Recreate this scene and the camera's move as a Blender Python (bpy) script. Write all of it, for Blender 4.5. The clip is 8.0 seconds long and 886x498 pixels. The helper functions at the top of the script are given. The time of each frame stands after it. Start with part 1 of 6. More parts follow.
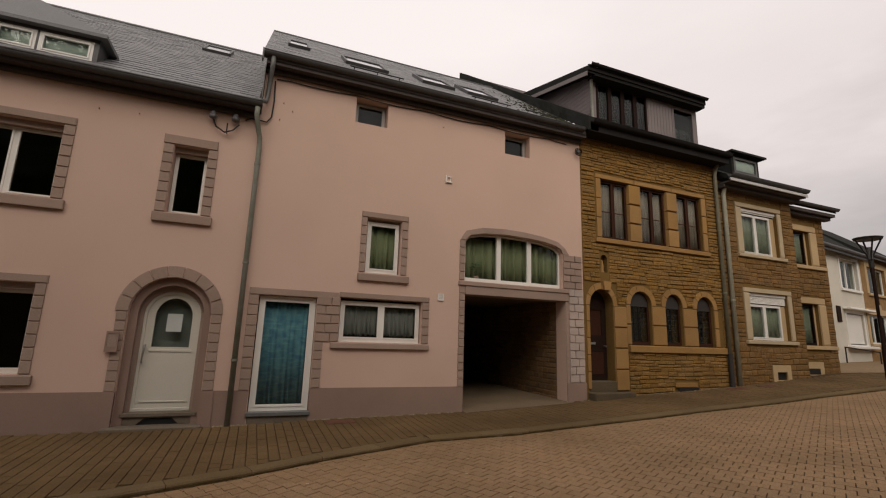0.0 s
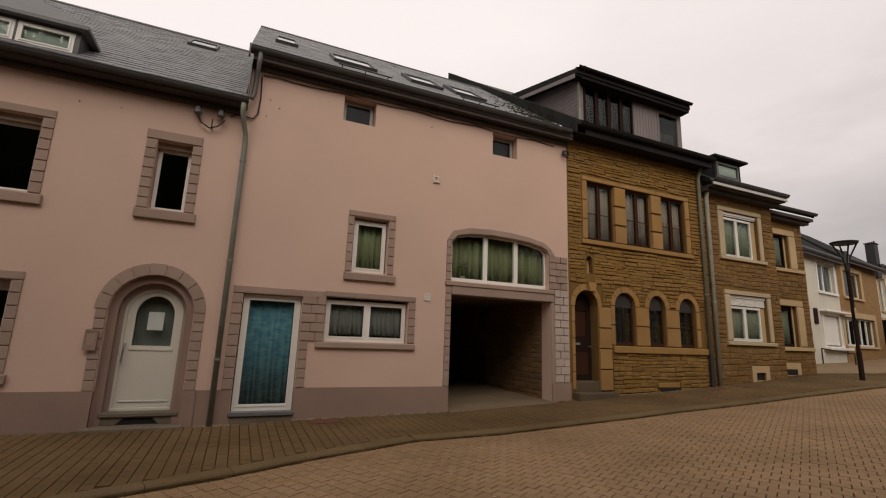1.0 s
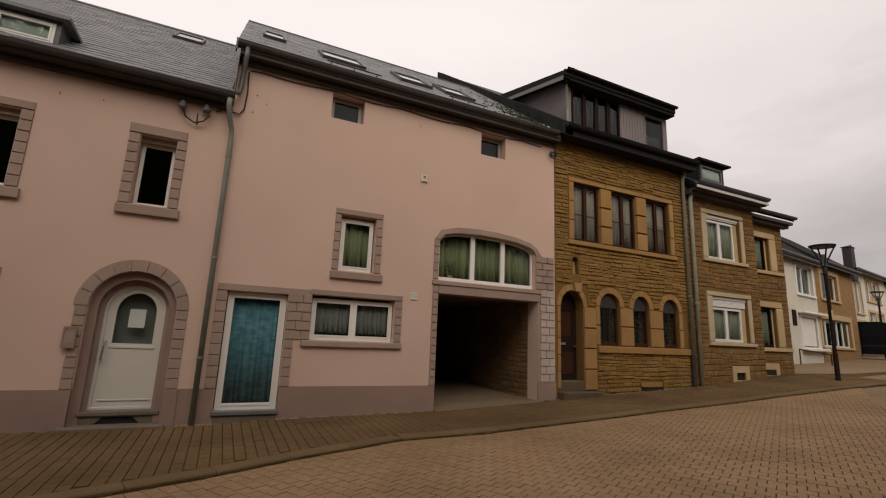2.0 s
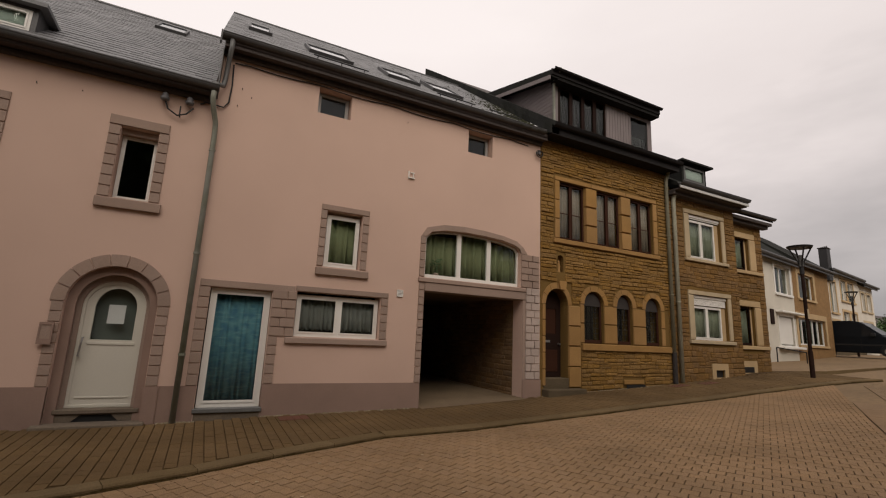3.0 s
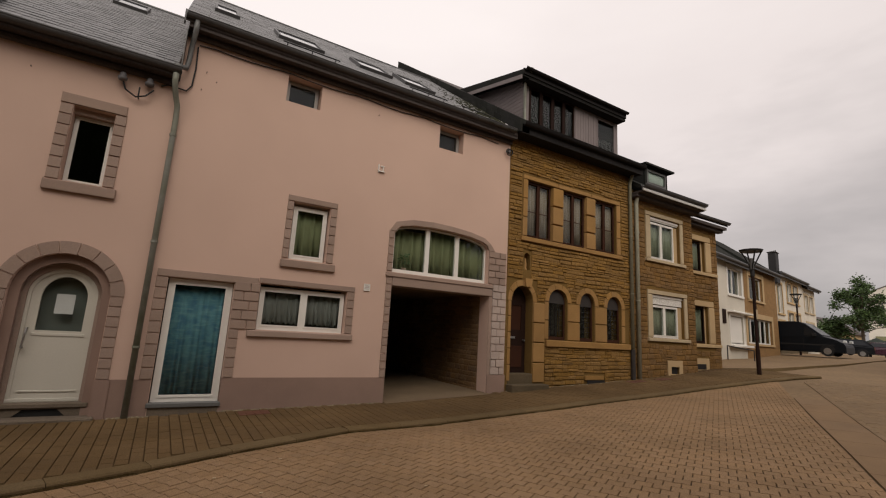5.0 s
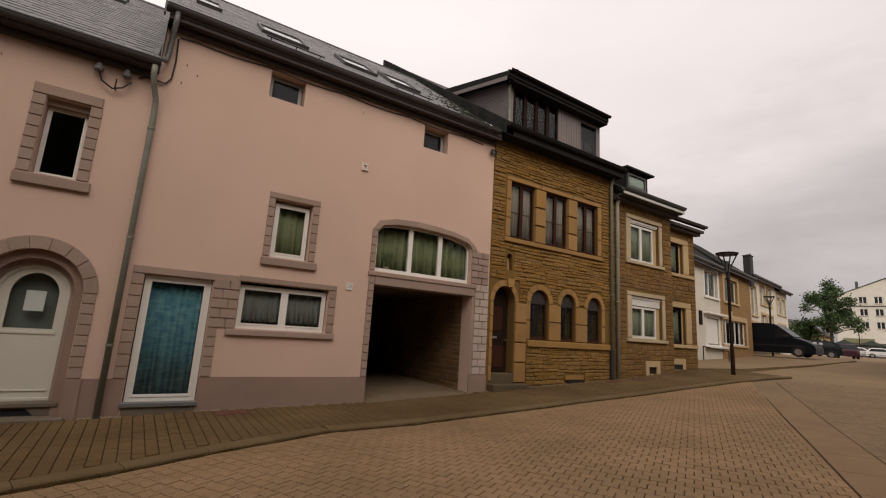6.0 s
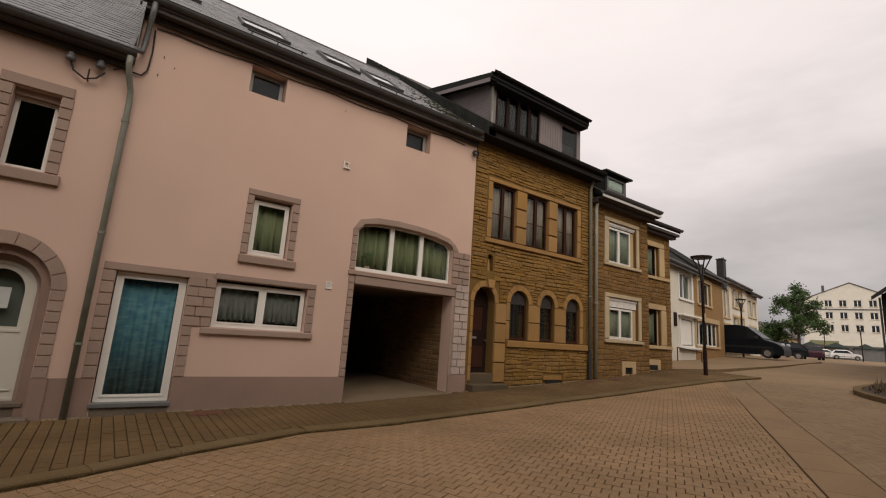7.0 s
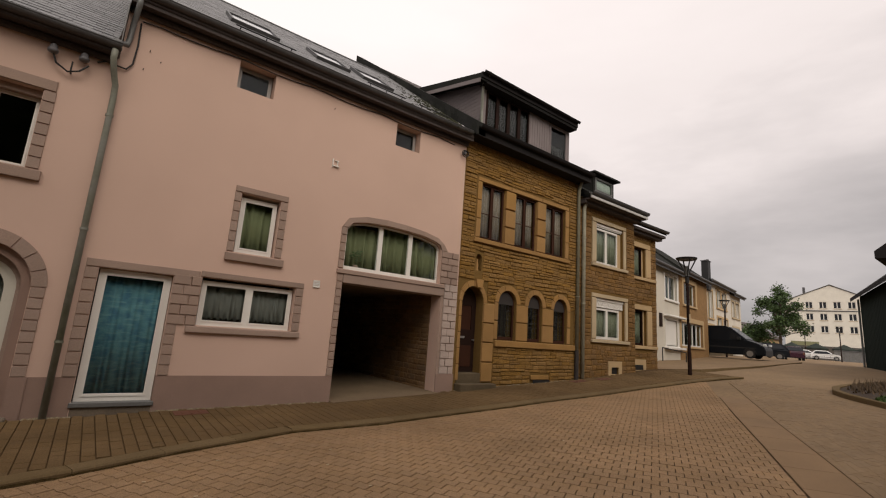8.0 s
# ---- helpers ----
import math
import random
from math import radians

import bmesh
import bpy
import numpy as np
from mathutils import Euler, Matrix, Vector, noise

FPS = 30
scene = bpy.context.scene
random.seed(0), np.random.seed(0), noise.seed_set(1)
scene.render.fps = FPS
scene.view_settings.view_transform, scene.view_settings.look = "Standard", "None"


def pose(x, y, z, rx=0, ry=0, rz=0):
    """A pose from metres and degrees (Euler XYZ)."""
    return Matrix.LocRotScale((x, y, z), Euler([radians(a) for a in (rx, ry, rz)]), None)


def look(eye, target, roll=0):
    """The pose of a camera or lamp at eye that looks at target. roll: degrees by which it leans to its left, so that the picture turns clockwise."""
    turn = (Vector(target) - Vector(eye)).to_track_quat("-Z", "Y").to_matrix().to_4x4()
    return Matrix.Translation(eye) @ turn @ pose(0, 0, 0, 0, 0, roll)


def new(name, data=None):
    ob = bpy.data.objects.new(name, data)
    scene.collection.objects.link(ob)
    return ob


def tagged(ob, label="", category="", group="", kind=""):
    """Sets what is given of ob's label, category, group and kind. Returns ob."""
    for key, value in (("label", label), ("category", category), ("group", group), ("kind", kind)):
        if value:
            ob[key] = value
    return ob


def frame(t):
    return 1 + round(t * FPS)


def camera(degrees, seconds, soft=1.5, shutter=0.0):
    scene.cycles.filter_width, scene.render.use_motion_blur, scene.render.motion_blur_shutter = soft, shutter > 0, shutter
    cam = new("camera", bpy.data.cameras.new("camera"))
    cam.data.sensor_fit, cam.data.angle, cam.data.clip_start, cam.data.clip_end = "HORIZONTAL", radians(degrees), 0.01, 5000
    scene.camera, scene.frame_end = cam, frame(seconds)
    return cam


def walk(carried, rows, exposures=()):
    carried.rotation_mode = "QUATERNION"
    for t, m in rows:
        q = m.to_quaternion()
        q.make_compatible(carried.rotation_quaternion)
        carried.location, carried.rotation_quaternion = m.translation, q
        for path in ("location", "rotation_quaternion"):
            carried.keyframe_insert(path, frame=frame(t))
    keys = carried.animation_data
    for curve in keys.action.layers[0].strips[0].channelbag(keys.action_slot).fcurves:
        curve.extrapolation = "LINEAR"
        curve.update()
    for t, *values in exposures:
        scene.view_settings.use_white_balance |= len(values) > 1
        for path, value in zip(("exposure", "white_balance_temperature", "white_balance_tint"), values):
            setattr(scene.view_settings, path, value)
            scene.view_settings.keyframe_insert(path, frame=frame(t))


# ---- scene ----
cam = camera(88.69, 8.0, soft=1.15)
EYE = 1.55
TURNS = [  # seconds, yaw, pitch, roll: the camera turns where it stands
    (0, -22.334, 11.078, -1.810),
    (0.5, -23.064, 11.095, -1.925),
    (1, -24.061, 11.118, -2.063),
    (1.5, -24.907, 11.129, -2.221),
    (3, -27.534, 10.832, -2.529),
    (3.5, -28.563, 10.654, -2.662),
    (4, -29.871, 10.572, -2.914),
    (4.5, -30.799, 10.486, -3.063),
    (6, -33.943, 10.533, -3.498),
    (6.5, -35.198, 10.603, -3.640),
    (7, -36.435, 10.692, -3.799),
    (7.5, -37.245, 10.717, -3.876),
    (8, -37.912, 10.729, -4.013),
]
walk(cam, [(t, pose(0, 0, EYE, 90 + pitch, roll, yaw)) for t, yaw, pitch, roll in TURNS], [(0, 0.0), (4.5, 0.02), (6.5, 0.10), (8, 0.15)])

# ---- light ----
world = bpy.data.worlds.new("overcast")
scene.world = world
world.use_nodes = True
wn, wl = world.node_tree.nodes, world.node_tree.links
wn.clear()


def wnode(kind, **inputs):
    n = wn.new(kind)
    for key, value in inputs.items():
        n.inputs[key.replace("_", " ")].default_value = value
    return n


SUN_UP, SUN_YAW = radians(38), radians(199)
sky = wn.new("ShaderNodeTexSky")
sky.sky_type, sky.sun_disc, sky.sun_elevation, sky.sun_rotation = "NISHITA", False, SUN_UP, SUN_YAW
where = wn.new("ShaderNodeTexCoord")
fluff = wnode("ShaderNodeTexNoise", Scale=2.2, Detail=5.0, Roughness=0.55)
stretch = wn.new("ShaderNodeMapping")
stretch.inputs["Scale"].default_value = (1.0, 1.0, 3.0)
wl.new(where.outputs["Generated"], stretch.inputs["Vector"])
wl.new(stretch.outputs["Vector"], fluff.inputs["Vector"])
# the cloud is thin and bright overhead and towards the open side, thick and grey low down along the street
slope = wn.new("ShaderNodeVectorMath")
slope.operation = "DOT_PRODUCT"
slope.inputs[1].default_value = (-0.52, 0.20, 1.0)
wl.new(where.outputs["Generated"], slope.inputs[0])
wob = wn.new("ShaderNodeMath")
wob.operation = "MULTIPLY_ADD"
wob.inputs[1].default_value, wob.inputs[2].default_value = 0.55, -0.275
wl.new(fluff.outputs["Fac"], wob.inputs[0])
both = wn.new("ShaderNodeMath")
both.operation = "ADD"
wl.new(slope.outputs["Value"], both.inputs[0])
wl.new(wob.outputs[0], both.inputs[1])
span = wn.new("ShaderNodeMapRange")
span.inputs["From Min"].default_value, span.inputs["From Max"].default_value = -0.6, 0.6
wl.new(both.outputs[0], span.inputs["Value"])
tone = wn.new("ShaderNodeValToRGB")
tone.color_ramp.elements[0].position, tone.color_ramp.elements[0].color = 0.15, (0.27, 0.252, 0.25, 1)
tone.color_ramp.elements[1].position, tone.color_ramp.elements[1].color = 1.0, (0.93, 0.845, 0.815, 1)
mid = tone.color_ramp.elements.new(0.55)
mid.color = (0.78, 0.70, 0.675, 1)
wl.new(span.outputs[0], tone.inputs[0])
blue = wnode("ShaderNodeBackground", Strength=0.06)
grey = wnode("ShaderNodeBackground", Strength=1.12)
wl.new(sky.outputs[0], blue.inputs[0])
wl.new(tone.outputs[0], grey.inputs[0])
mixed = wn.new("ShaderNodeMixShader")
mixed.inputs[0].default_value = 0.93
wl.new(blue.outputs[0], mixed.inputs[1])
wl.new(grey.outputs[0], mixed.inputs[2])
wl.new(mixed.outputs[0], wn.new("ShaderNodeOutputWorld").inputs[0])

sun = new("sun", bpy.data.lights.new("sun", "SUN"))
sun.data.energy, sun.data.angle, sun.data.color = 1.95, radians(50), (1.0, 0.90, 0.78)
sun.matrix_world = look((0, 0, 19), (8, 23, 0))

# ---- materials ----
MATS = {}


def material(name, colour, rough=0.8, metal=0.0, grain=0.12, scale=30.0, bump=0.15, stain=0.15, stain_scale=1.2, vary=0.0, spec=0.3, island=False,
             stain_colour=None, detail_scale=None):
    """A surface with grain, stains at a larger scale, fine relief, and a shift from piece to piece."""
    if name in MATS:
        return MATS[name]
    m = MATS[name] = bpy.data.materials.new(name)
    m.use_nodes = True
    n, l = m.node_tree.nodes, m.node_tree.links
    b = n["Principled BSDF"]
    b.inputs["Roughness"].default_value, b.inputs["Metallic"].default_value = rough, metal
    b.inputs["Specular IOR Level"].default_value = spec
    at = n.new("ShaderNodeTexCoord")
    geo = n.new("ShaderNodeNewGeometry")
    fine = n.new("ShaderNodeTexNoise")
    fine.inputs["Scale"].default_value, fine.inputs["Detail"].default_value = scale, 5
    wide = n.new("ShaderNodeTexNoise")
    wide.inputs["Scale"].default_value, wide.inputs["Detail"].default_value = stain_scale, 6
    for x in (fine, wide):
        l.new(geo.outputs["Position"], x.inputs["Vector"])

    def mix(kind, fac, a, c):
        x = n.new("ShaderNodeMix")
        x.data_type, x.blend_type = "RGBA", kind
        for slot, v in ((0, fac), (6, a), (7, c)):
            if isinstance(v, (int, float)):
                x.inputs[slot].default_value = v
            elif isinstance(v, tuple):
                x.inputs[slot].default_value = (*v, 1)
            else:
                l.new(v, x.inputs[slot])
        return x.outputs[2]

    def ramp(v, lo, hi, a, c):
        x = n.new("ShaderNodeMapRange")
        x.inputs[1].default_value, x.inputs[2].default_value, x.inputs[3].default_value, x.inputs[4].default_value = lo, hi, a, c
        l.new(v, x.inputs[0])
        return x.outputs[0]

    dark = stain_colour or tuple(c * 0.62 for c in colour)
    c = mix("MIX", ramp(wide.outputs[0], 0.35, 0.75, 0.0, stain * 3), colour, dark)
    c = mix("MULTIPLY", 1.0, c, mix("MIX", ramp(fine.outputs[0], 0.3, 0.7, 0, 1), (1 - grain,) * 3, (1 + grain,) * 3))
    if vary:
        if island:
            rnd = geo.outputs["Random Per Island"]
        else:
            rnd = n.new("ShaderNodeObjectInfo").outputs["Random"]
        hs = n.new("ShaderNodeHueSaturation")
        l.new(c, hs.inputs["Color"])
        l.new(ramp(rnd, 0, 1, 1 - vary, 1 + vary), hs.inputs["Value"])
        two = n.new("ShaderNodeMath")
        two.operation, two.inputs[1].default_value = "MULTIPLY", 7.31
        l.new(rnd, two.inputs[0])
        fr = n.new("ShaderNodeMath")
        fr.operation = "FRACT"
        l.new(two.outputs[0], fr.inputs[0])
        l.new(ramp(fr.outputs[0], 0, 1, 1 - vary * 0.5, 1 + vary * 0.35), hs.inputs["Saturation"])
        c = hs.outputs[0]
    l.new(c, b.inputs["Base Color"])
    l.new(ramp(fine.outputs[0], 0.2, 0.8, max(0.02, rough - 0.08), min(1, rough + 0.08)), b.inputs["Roughness"])
    if bump:
        bp = n.new("ShaderNodeBump")
        bp.inputs["Strength"].default_value, bp.inputs["Distance"].default_value = bump, 0.01
        l.new(fine.outputs[0], bp.inputs["Height"])
        l.new(bp.outputs[0], b.inputs["Normal"])
    return m


def glass_material(name, colour=(0.9, 0.95, 0.93)):
    m = MATS[name] = bpy.data.materials.new(name)
    m.use_nodes = True
    n, l = m.node_tree.nodes, m.node_tree.links
    n.clear()
    clear = n.new("ShaderNodeBsdfTransparent")
    clear.inputs[0].default_value = (*colour, 1)
    gloss = n.new("ShaderNodeBsdfGlossy")
    gloss.inputs["Roughness"].default_value = 0.02
    slant = n.new("ShaderNodeLayerWeight")
    slant.inputs[0].default_value = 0.5
    steep, fres = n.new("ShaderNodeMath"), n.new("ShaderNodeMath")
    steep.operation, fres.operation = "POWER", "MULTIPLY_ADD"
    steep.inputs[1].default_value = 5.0
    fres.inputs[1].default_value, fres.inputs[2].default_value = 0.85, 0.022
    l.new(slant.outputs["Facing"], steep.inputs[0])
    l.new(steep.outputs[0], fres.inputs[0])
    mx = n.new("ShaderNodeMixShader")
    l.new(fres.outputs[0], mx.inputs[0])
    l.new(clear.outputs[0], mx.inputs[1])
    l.new(gloss.outputs[0], mx.inputs[2])
    l.new(mx.outputs[0], n.new("ShaderNodeOutputMaterial").inputs[0])
    return m


GLASS = glass_material("window glass")
PINK = material("pink render", (0.555, 0.390, 0.315), 0.95, grain=0.06, scale=120, bump=0.25, stain=0.16, stain_scale=0.55, stain_colour=(0.46, 0.325, 0.26))
PLINTH = material("mauve plinth paint", (0.265, 0.178, 0.142), 0.9, grain=0.08, scale=90, bump=0.25, stain=0.16, stain_scale=0.9)
SURROUND = material("mauve grey dressed stone", (0.305, 0.220, 0.176), 0.9, grain=0.10, scale=60, bump=0.35, stain=0.12, vary=0.07)
LIME = material("pale grey limestone", (0.43, 0.345, 0.30), 0.9, grain=0.09, scale=50, bump=0.3, stain=0.16, vary=0.07)
OCHRE = material("ochre sandstone rubble", (0.214, 0.118, 0.031), 0.95, grain=0.36, scale=24, bump=1.0, stain=0.2, stain_scale=1.6, vary=0.11)
OCHRE_LOOSE = material("ochre sandstone rubble joined", (0.214, 0.118, 0.031), 0.95, grain=0.36, scale=24, bump=1.0, stain=0.2, stain_scale=1.6, vary=0.11, island=True)
OCHRE_CUT = material("ochre dressed sandstone", (0.298, 0.168, 0.056), 0.9, grain=0.12, scale=40, bump=0.3, stain=0.16, stain_scale=1.4, vary=0.08)
OCHRE_MORTAR = material("brown mortar", (0.155, 0.090, 0.024), 0.95, grain=0.2, scale=60, bump=0.5)
BROWN_STONE = material("brown rubble wall", (0.176, 0.096, 0.031), 0.95, grain=0.3, scale=22, bump=0.9, stain=0.2, stain_scale=1.6, vary=0.14, island=True)
CREAM = material("cream painted stone", (0.43, 0.305, 0.165), 0.85, grain=0.06, scale=50, bump=0.15, stain=0.15)
PALE = material("pale stone trim", (0.43, 0.34, 0.22), 0.85, grain=0.07, scale=50, bump=0.15, stain=0.18)
WHITE = material("white plastic frame", (0.70, 0.675, 0.63), 0.4, grain=0.02, bump=0.02, stain=0.05, spec=0.5)
WHITEWALL = material("white painted wall", (0.53, 0.49, 0.42), 0.9, grain=0.05, scale=70, bump=0.2, stain=0.12, stain_scale=0.7)
SLATE = material("grey roof slate", (0.148, 0.147, 0.150), 0.6, grain=0.18, scale=40, bump=0.25, stain=0.12, vary=0.16, island=True, spec=0.5)
SLATE_DARK = material("dark roof slate", (0.026, 0.026, 0.025), 0.9, grain=0.2, scale=40, bump=0.3, stain=0.2, vary=0.2, island=True, spec=0.03, stain_colour=(0.018, 0.020, 0.013))
ZINC = material("weathered zinc", (0.155, 0.155, 0.15), 0.55, 0.3, grain=0.08, scale=30, bump=0.05, stain=0.2, stain_scale=3)
ZINC_DARK = material("dark zinc gutter", (0.085, 0.083, 0.084), 0.5, 0.2, grain=0.1, scale=30, bump=0.05, stain=0.2, stain_scale=3)
DARKWOOD = material("dark brown painted wood", (0.022, 0.011, 0.008), 0.75, spec=0.1, grain=0.2, scale=50, bump=0.2, stain=0.2)
EAVEWOOD = material("grey brown eaves boards", (0.066, 0.053, 0.049), 0.8, grain=0.2, scale=40, bump=0.2, stain=0.2)
BLACK = material("black painted metal", (0.018, 0.017, 0.017), 0.5, grain=0.1, bump=0.05)
CEMENT = material("grey cement", (0.155, 0.122, 0.090), 0.95, grain=0.15, scale=40, bump=0.4, stain=0.2)
PAVER = material("brown concrete pavers", (0.272, 0.176, 0.098), 0.92, grain=0.28, scale=70, bump=0.6, stain=0.24, stain_scale=0.6, vary=0.055, island=True, spec=0.1)
PAVER_ONE = material("brown concrete paver", (0.272, 0.176, 0.098), 0.92, grain=0.28, scale=70, bump=0.6, stain=0.24, stain_scale=0.6, vary=0.055, spec=0.1)
SETT = material("dull brown pavement pavers", (0.142, 0.092, 0.045), 0.95, grain=0.25, scale=70, bump=0.6, stain=0.38, stain_scale=0.55, vary=0.05, island=True, spec=0.06)
SETT_ONE = material("dull brown pavement paver", (0.142, 0.092, 0.045), 0.95, grain=0.25, scale=70, bump=0.6, stain=0.38, stain_scale=0.55, vary=0.05, spec=0.06)
KERB = material("grey brown kerb stone", (0.140, 0.098, 0.050), 0.95, spec=0.08, grain=0.16, scale=50, bump=0.4, stain=0.2, vary=0.08)
SAND = material("dark sandy joint", (0.042, 0.028, 0.018), 1.0, grain=0.25, scale=60, bump=0.4, stain=0.2)
# plaster colour darkened to stand in for shade in rooms and the passage
ROOM = material("room plaster darkened for shade", (0.10, 0.09, 0.08), 0.95)
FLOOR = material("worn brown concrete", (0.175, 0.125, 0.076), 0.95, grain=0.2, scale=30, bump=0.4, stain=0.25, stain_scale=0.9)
RECESS_DARK = material("near-black recess shade", (0.02, 0.02, 0.02), 0.95)


# ---- building tools ----
WORLD = {}  # where the empties stand


def under(ob, parent):
    """Hang ob, built in the place's own coordinates, under a thing or part."""
    if parent is not None:
        ob.parent = parent
        ob.matrix_parent_inverse = WORLD.get(parent, Matrix()).inverted()
    return ob


def part(name, bm, mat, parent=None, label="", smooth=False):
    """One mesh object from a bmesh, under a thing or a part."""
    me = bpy.data.meshes.new(name)
    bm.normal_update()
    bm.to_mesh(me)
    bm.free()
    me.materials.append(mat)
    if smooth:
        me.shade_smooth()
    ob = under(new(name, me), parent)
    if label:
        ob["label"] = label
    return ob


def thing(name, label, category, at=(0, 0, 0), group="", kind=""):
    e = new(name)
    e.location = at
    e.empty_display_size = 0.2
    WORLD[e] = Matrix.Translation(at)
    return tagged(e, label, category, group, kind)


def box(bm, x0, x1, y0, y1, z0, z1, bevel=0.0):
    r = bmesh.ops.create_cube(bm, size=1.0)
    vs = r["verts"]
    for v in vs:
        v.co = Vector(((x0 + x1) / 2 + v.co.x * (x1 - x0), (y0 + y1) / 2 + v.co.y * (y1 - y0), (z0 + z1) / 2 + v.co.z * (z1 - z0)))
    if bevel:
        es = list({e for v in vs for e in v.link_edges})
        bmesh.ops.bevel(bm, geom=es, offset=bevel, segments=1, affect="EDGES")
    return bm


def boxes(*rows, bevel=0.0):
    bm = bmesh.new()
    for r in rows:
        box(bm, *r, bevel=bevel)
    return bm


def loop_wall(outer, holes, y0, depth, bm=None):
    """A wall in the plane y = y0 (towards the street), with openings through it; outer and holes are loops of (x, z)."""
    bm = bm or bmesh.new()
    edges, loops = [], []
    for lp in [outer] + list(holes):
        vs = [bm.verts.new((x, y0, z)) for x, z in lp]
        loops.append(vs)
        edges += [bm.edges.new((vs[i], vs[(i + 1) % len(vs)])) for i in range(len(vs))]
    front = [g for g in bmesh.ops.triangle_fill(bm, edges=edges, use_beauty=True)["geom"] if isinstance(g, bmesh.types.BMFace)]
    twin = {}
    for vs in loops:
        for v in vs:
            twin[v] = bm.verts.new(v.co + Vector((0, depth, 0)))
    for f in front:
        bm.faces.new([twin[v] for v in reversed(f.verts)])
    for vs in loops:
        for i in range(len(vs)):
            a, b = vs[i], vs[(i + 1) % len(vs)]
            bm.faces.new((a, b, twin[b], twin[a]))
    bmesh.ops.recalc_face_normals(bm, faces=bm.faces)
    return bm


def rect(x0, x1, z0, z1):
    return [(x0, z0), (x1, z0), (x1, z1), (x0, z1)]


def arch(x0, x1, z0, spring, top, n=14):
    """An opening with a round or elliptic head."""
    c, a, b = (x0 + x1) / 2, (x1 - x0) / 2, top - spring
    return [(x0, z0), (x1, z0)] + [(c + a * math.cos(math.pi * i / n), spring + b * math.sin(math.pi * i / n)) for i in range(n + 1)]


def tube(bm, pts, r, n=10):
    """A round pipe along points."""
    rings = []
    pts = [Vector(p) for p in pts]
    for i, p in enumerate(pts):
        d = (pts[min(i + 1, len(pts) - 1)] - pts[max(i - 1, 0)]).normalized()
        u = d.cross(Vector((0.31, 0.93, 0.17))).normalized()
        v = d.cross(u)
        rings.append([bm.verts.new(p + r * (math.cos(2 * math.pi * k / n) * u + math.sin(2 * math.pi * k / n) * v)) for k in range(n)])
    for a, b in zip(rings, rings[1:]):
        for k in range(n):
            bm.faces.new((a[k], a[(k + 1) % n], b[(k + 1) % n], b[k]))
    bm.faces.new(rings[0][::-1])
    bm.faces.new(rings[-1])
    bmesh.ops.recalc_face_normals(bm, faces=bm.faces)
    return bm


def data_mesh(name, verts, faces, mat, parent=None, label=""):
    me = bpy.data.meshes.new(name)
    me.from_pydata(verts, [], faces)
    me.update()
    me.materials.append(mat)
    ob = under(new(name, me), parent)
    if label:
        ob["label"] = label
    return ob


def piece_mesh(name, mat, seed, rough=0.12, depth=1.0):
    """A unit stone, 1 x 1 x 1, its face (towards -y) smaller than its back and uneven."""
    rnd = random.Random(seed)
    j = lambda a: rnd.uniform(-a, a)
    back = [(-0.5, 0.5, -0.5), (0.5, 0.5, -0.5), (0.5, 0.5, 0.5), (-0.5, 0.5, 0.5)]
    rim = [(x * (0.985 - abs(j(rough * 0.3))), -0.1 + j(0.15), z * (0.96 - abs(j(rough)))) for x, _, z in back]
    face = [(x * (0.90 - abs(j(rough * 0.5))), -0.42 + j(0.12), z * (0.76 - abs(j(rough)))) for x, _, z in back]
    mid = [(j(0.2), -0.5 + j(0.1), j(0.15))]
    verts = back + rim + face + mid
    faces = [(0 + i, 4 + i, 4 + (i + 1) % 4, (i + 1) % 4) for i in range(4)] + [(4 + i, 8 + i, 8 + (i + 1) % 4, 4 + (i + 1) % 4) for i in range(4)] + [(8 + i, 12, 8 + (i + 1) % 4) for i in range(4)]
    faces = [tuple(reversed(f)) for f in faces]
    me = bpy.data.meshes.new(name)
    me.from_pydata(verts, [], faces)
    me.update()
    me.materials.append(mat)
    return me


def block_mesh(name, mat, inset=0.035):
    """A unit dressed block with a narrow chamfer round its face."""
    verts = [(-0.5, 0.5, -0.5), (0.5, 0.5, -0.5), (0.5, 0.5, 0.5), (-0.5, 0.5, 0.5)]
    verts += [(x, -0.3, z) for x, _, z in verts]
    verts += [(x * (1 - inset), -0.5, z * (1 - 2 * inset)) for x, _, z in verts[:4]]
    faces = [(4 + i, i, (i + 1) % 4, 4 + (i + 1) % 4) for i in range(4)] + [(8 + i, 4 + i, 4 + (i + 1) % 4, 8 + (i + 1) % 4) for i in range(4)] + [(8, 9, 10, 11)]
    me = bpy.data.meshes.new(name)
    me.from_pydata(verts, [], faces)
    me.update()
    me.materials.append(mat)
    return me


UNIT = {}


def block(parent, mat, x0, x1, z0, z1, y=9.9, proud=0.025, deep=0.03, name="stone_block", gap=0.017):
    """A dressed block of a window's or door's surround, a little proud of the wall."""
    me = UNIT.setdefault(mat.name, None) or block_mesh(name, mat)
    UNIT[mat.name] = me
    ob = under(new(name, me), parent)
    ob.matrix_basis = Matrix.LocRotScale(((x0 + x1) / 2, y + (deep - proud) / 2, (z0 + z1) / 2), None, (x1 - x0 - gap, deep + proud, z1 - z0 - gap))
    return ob


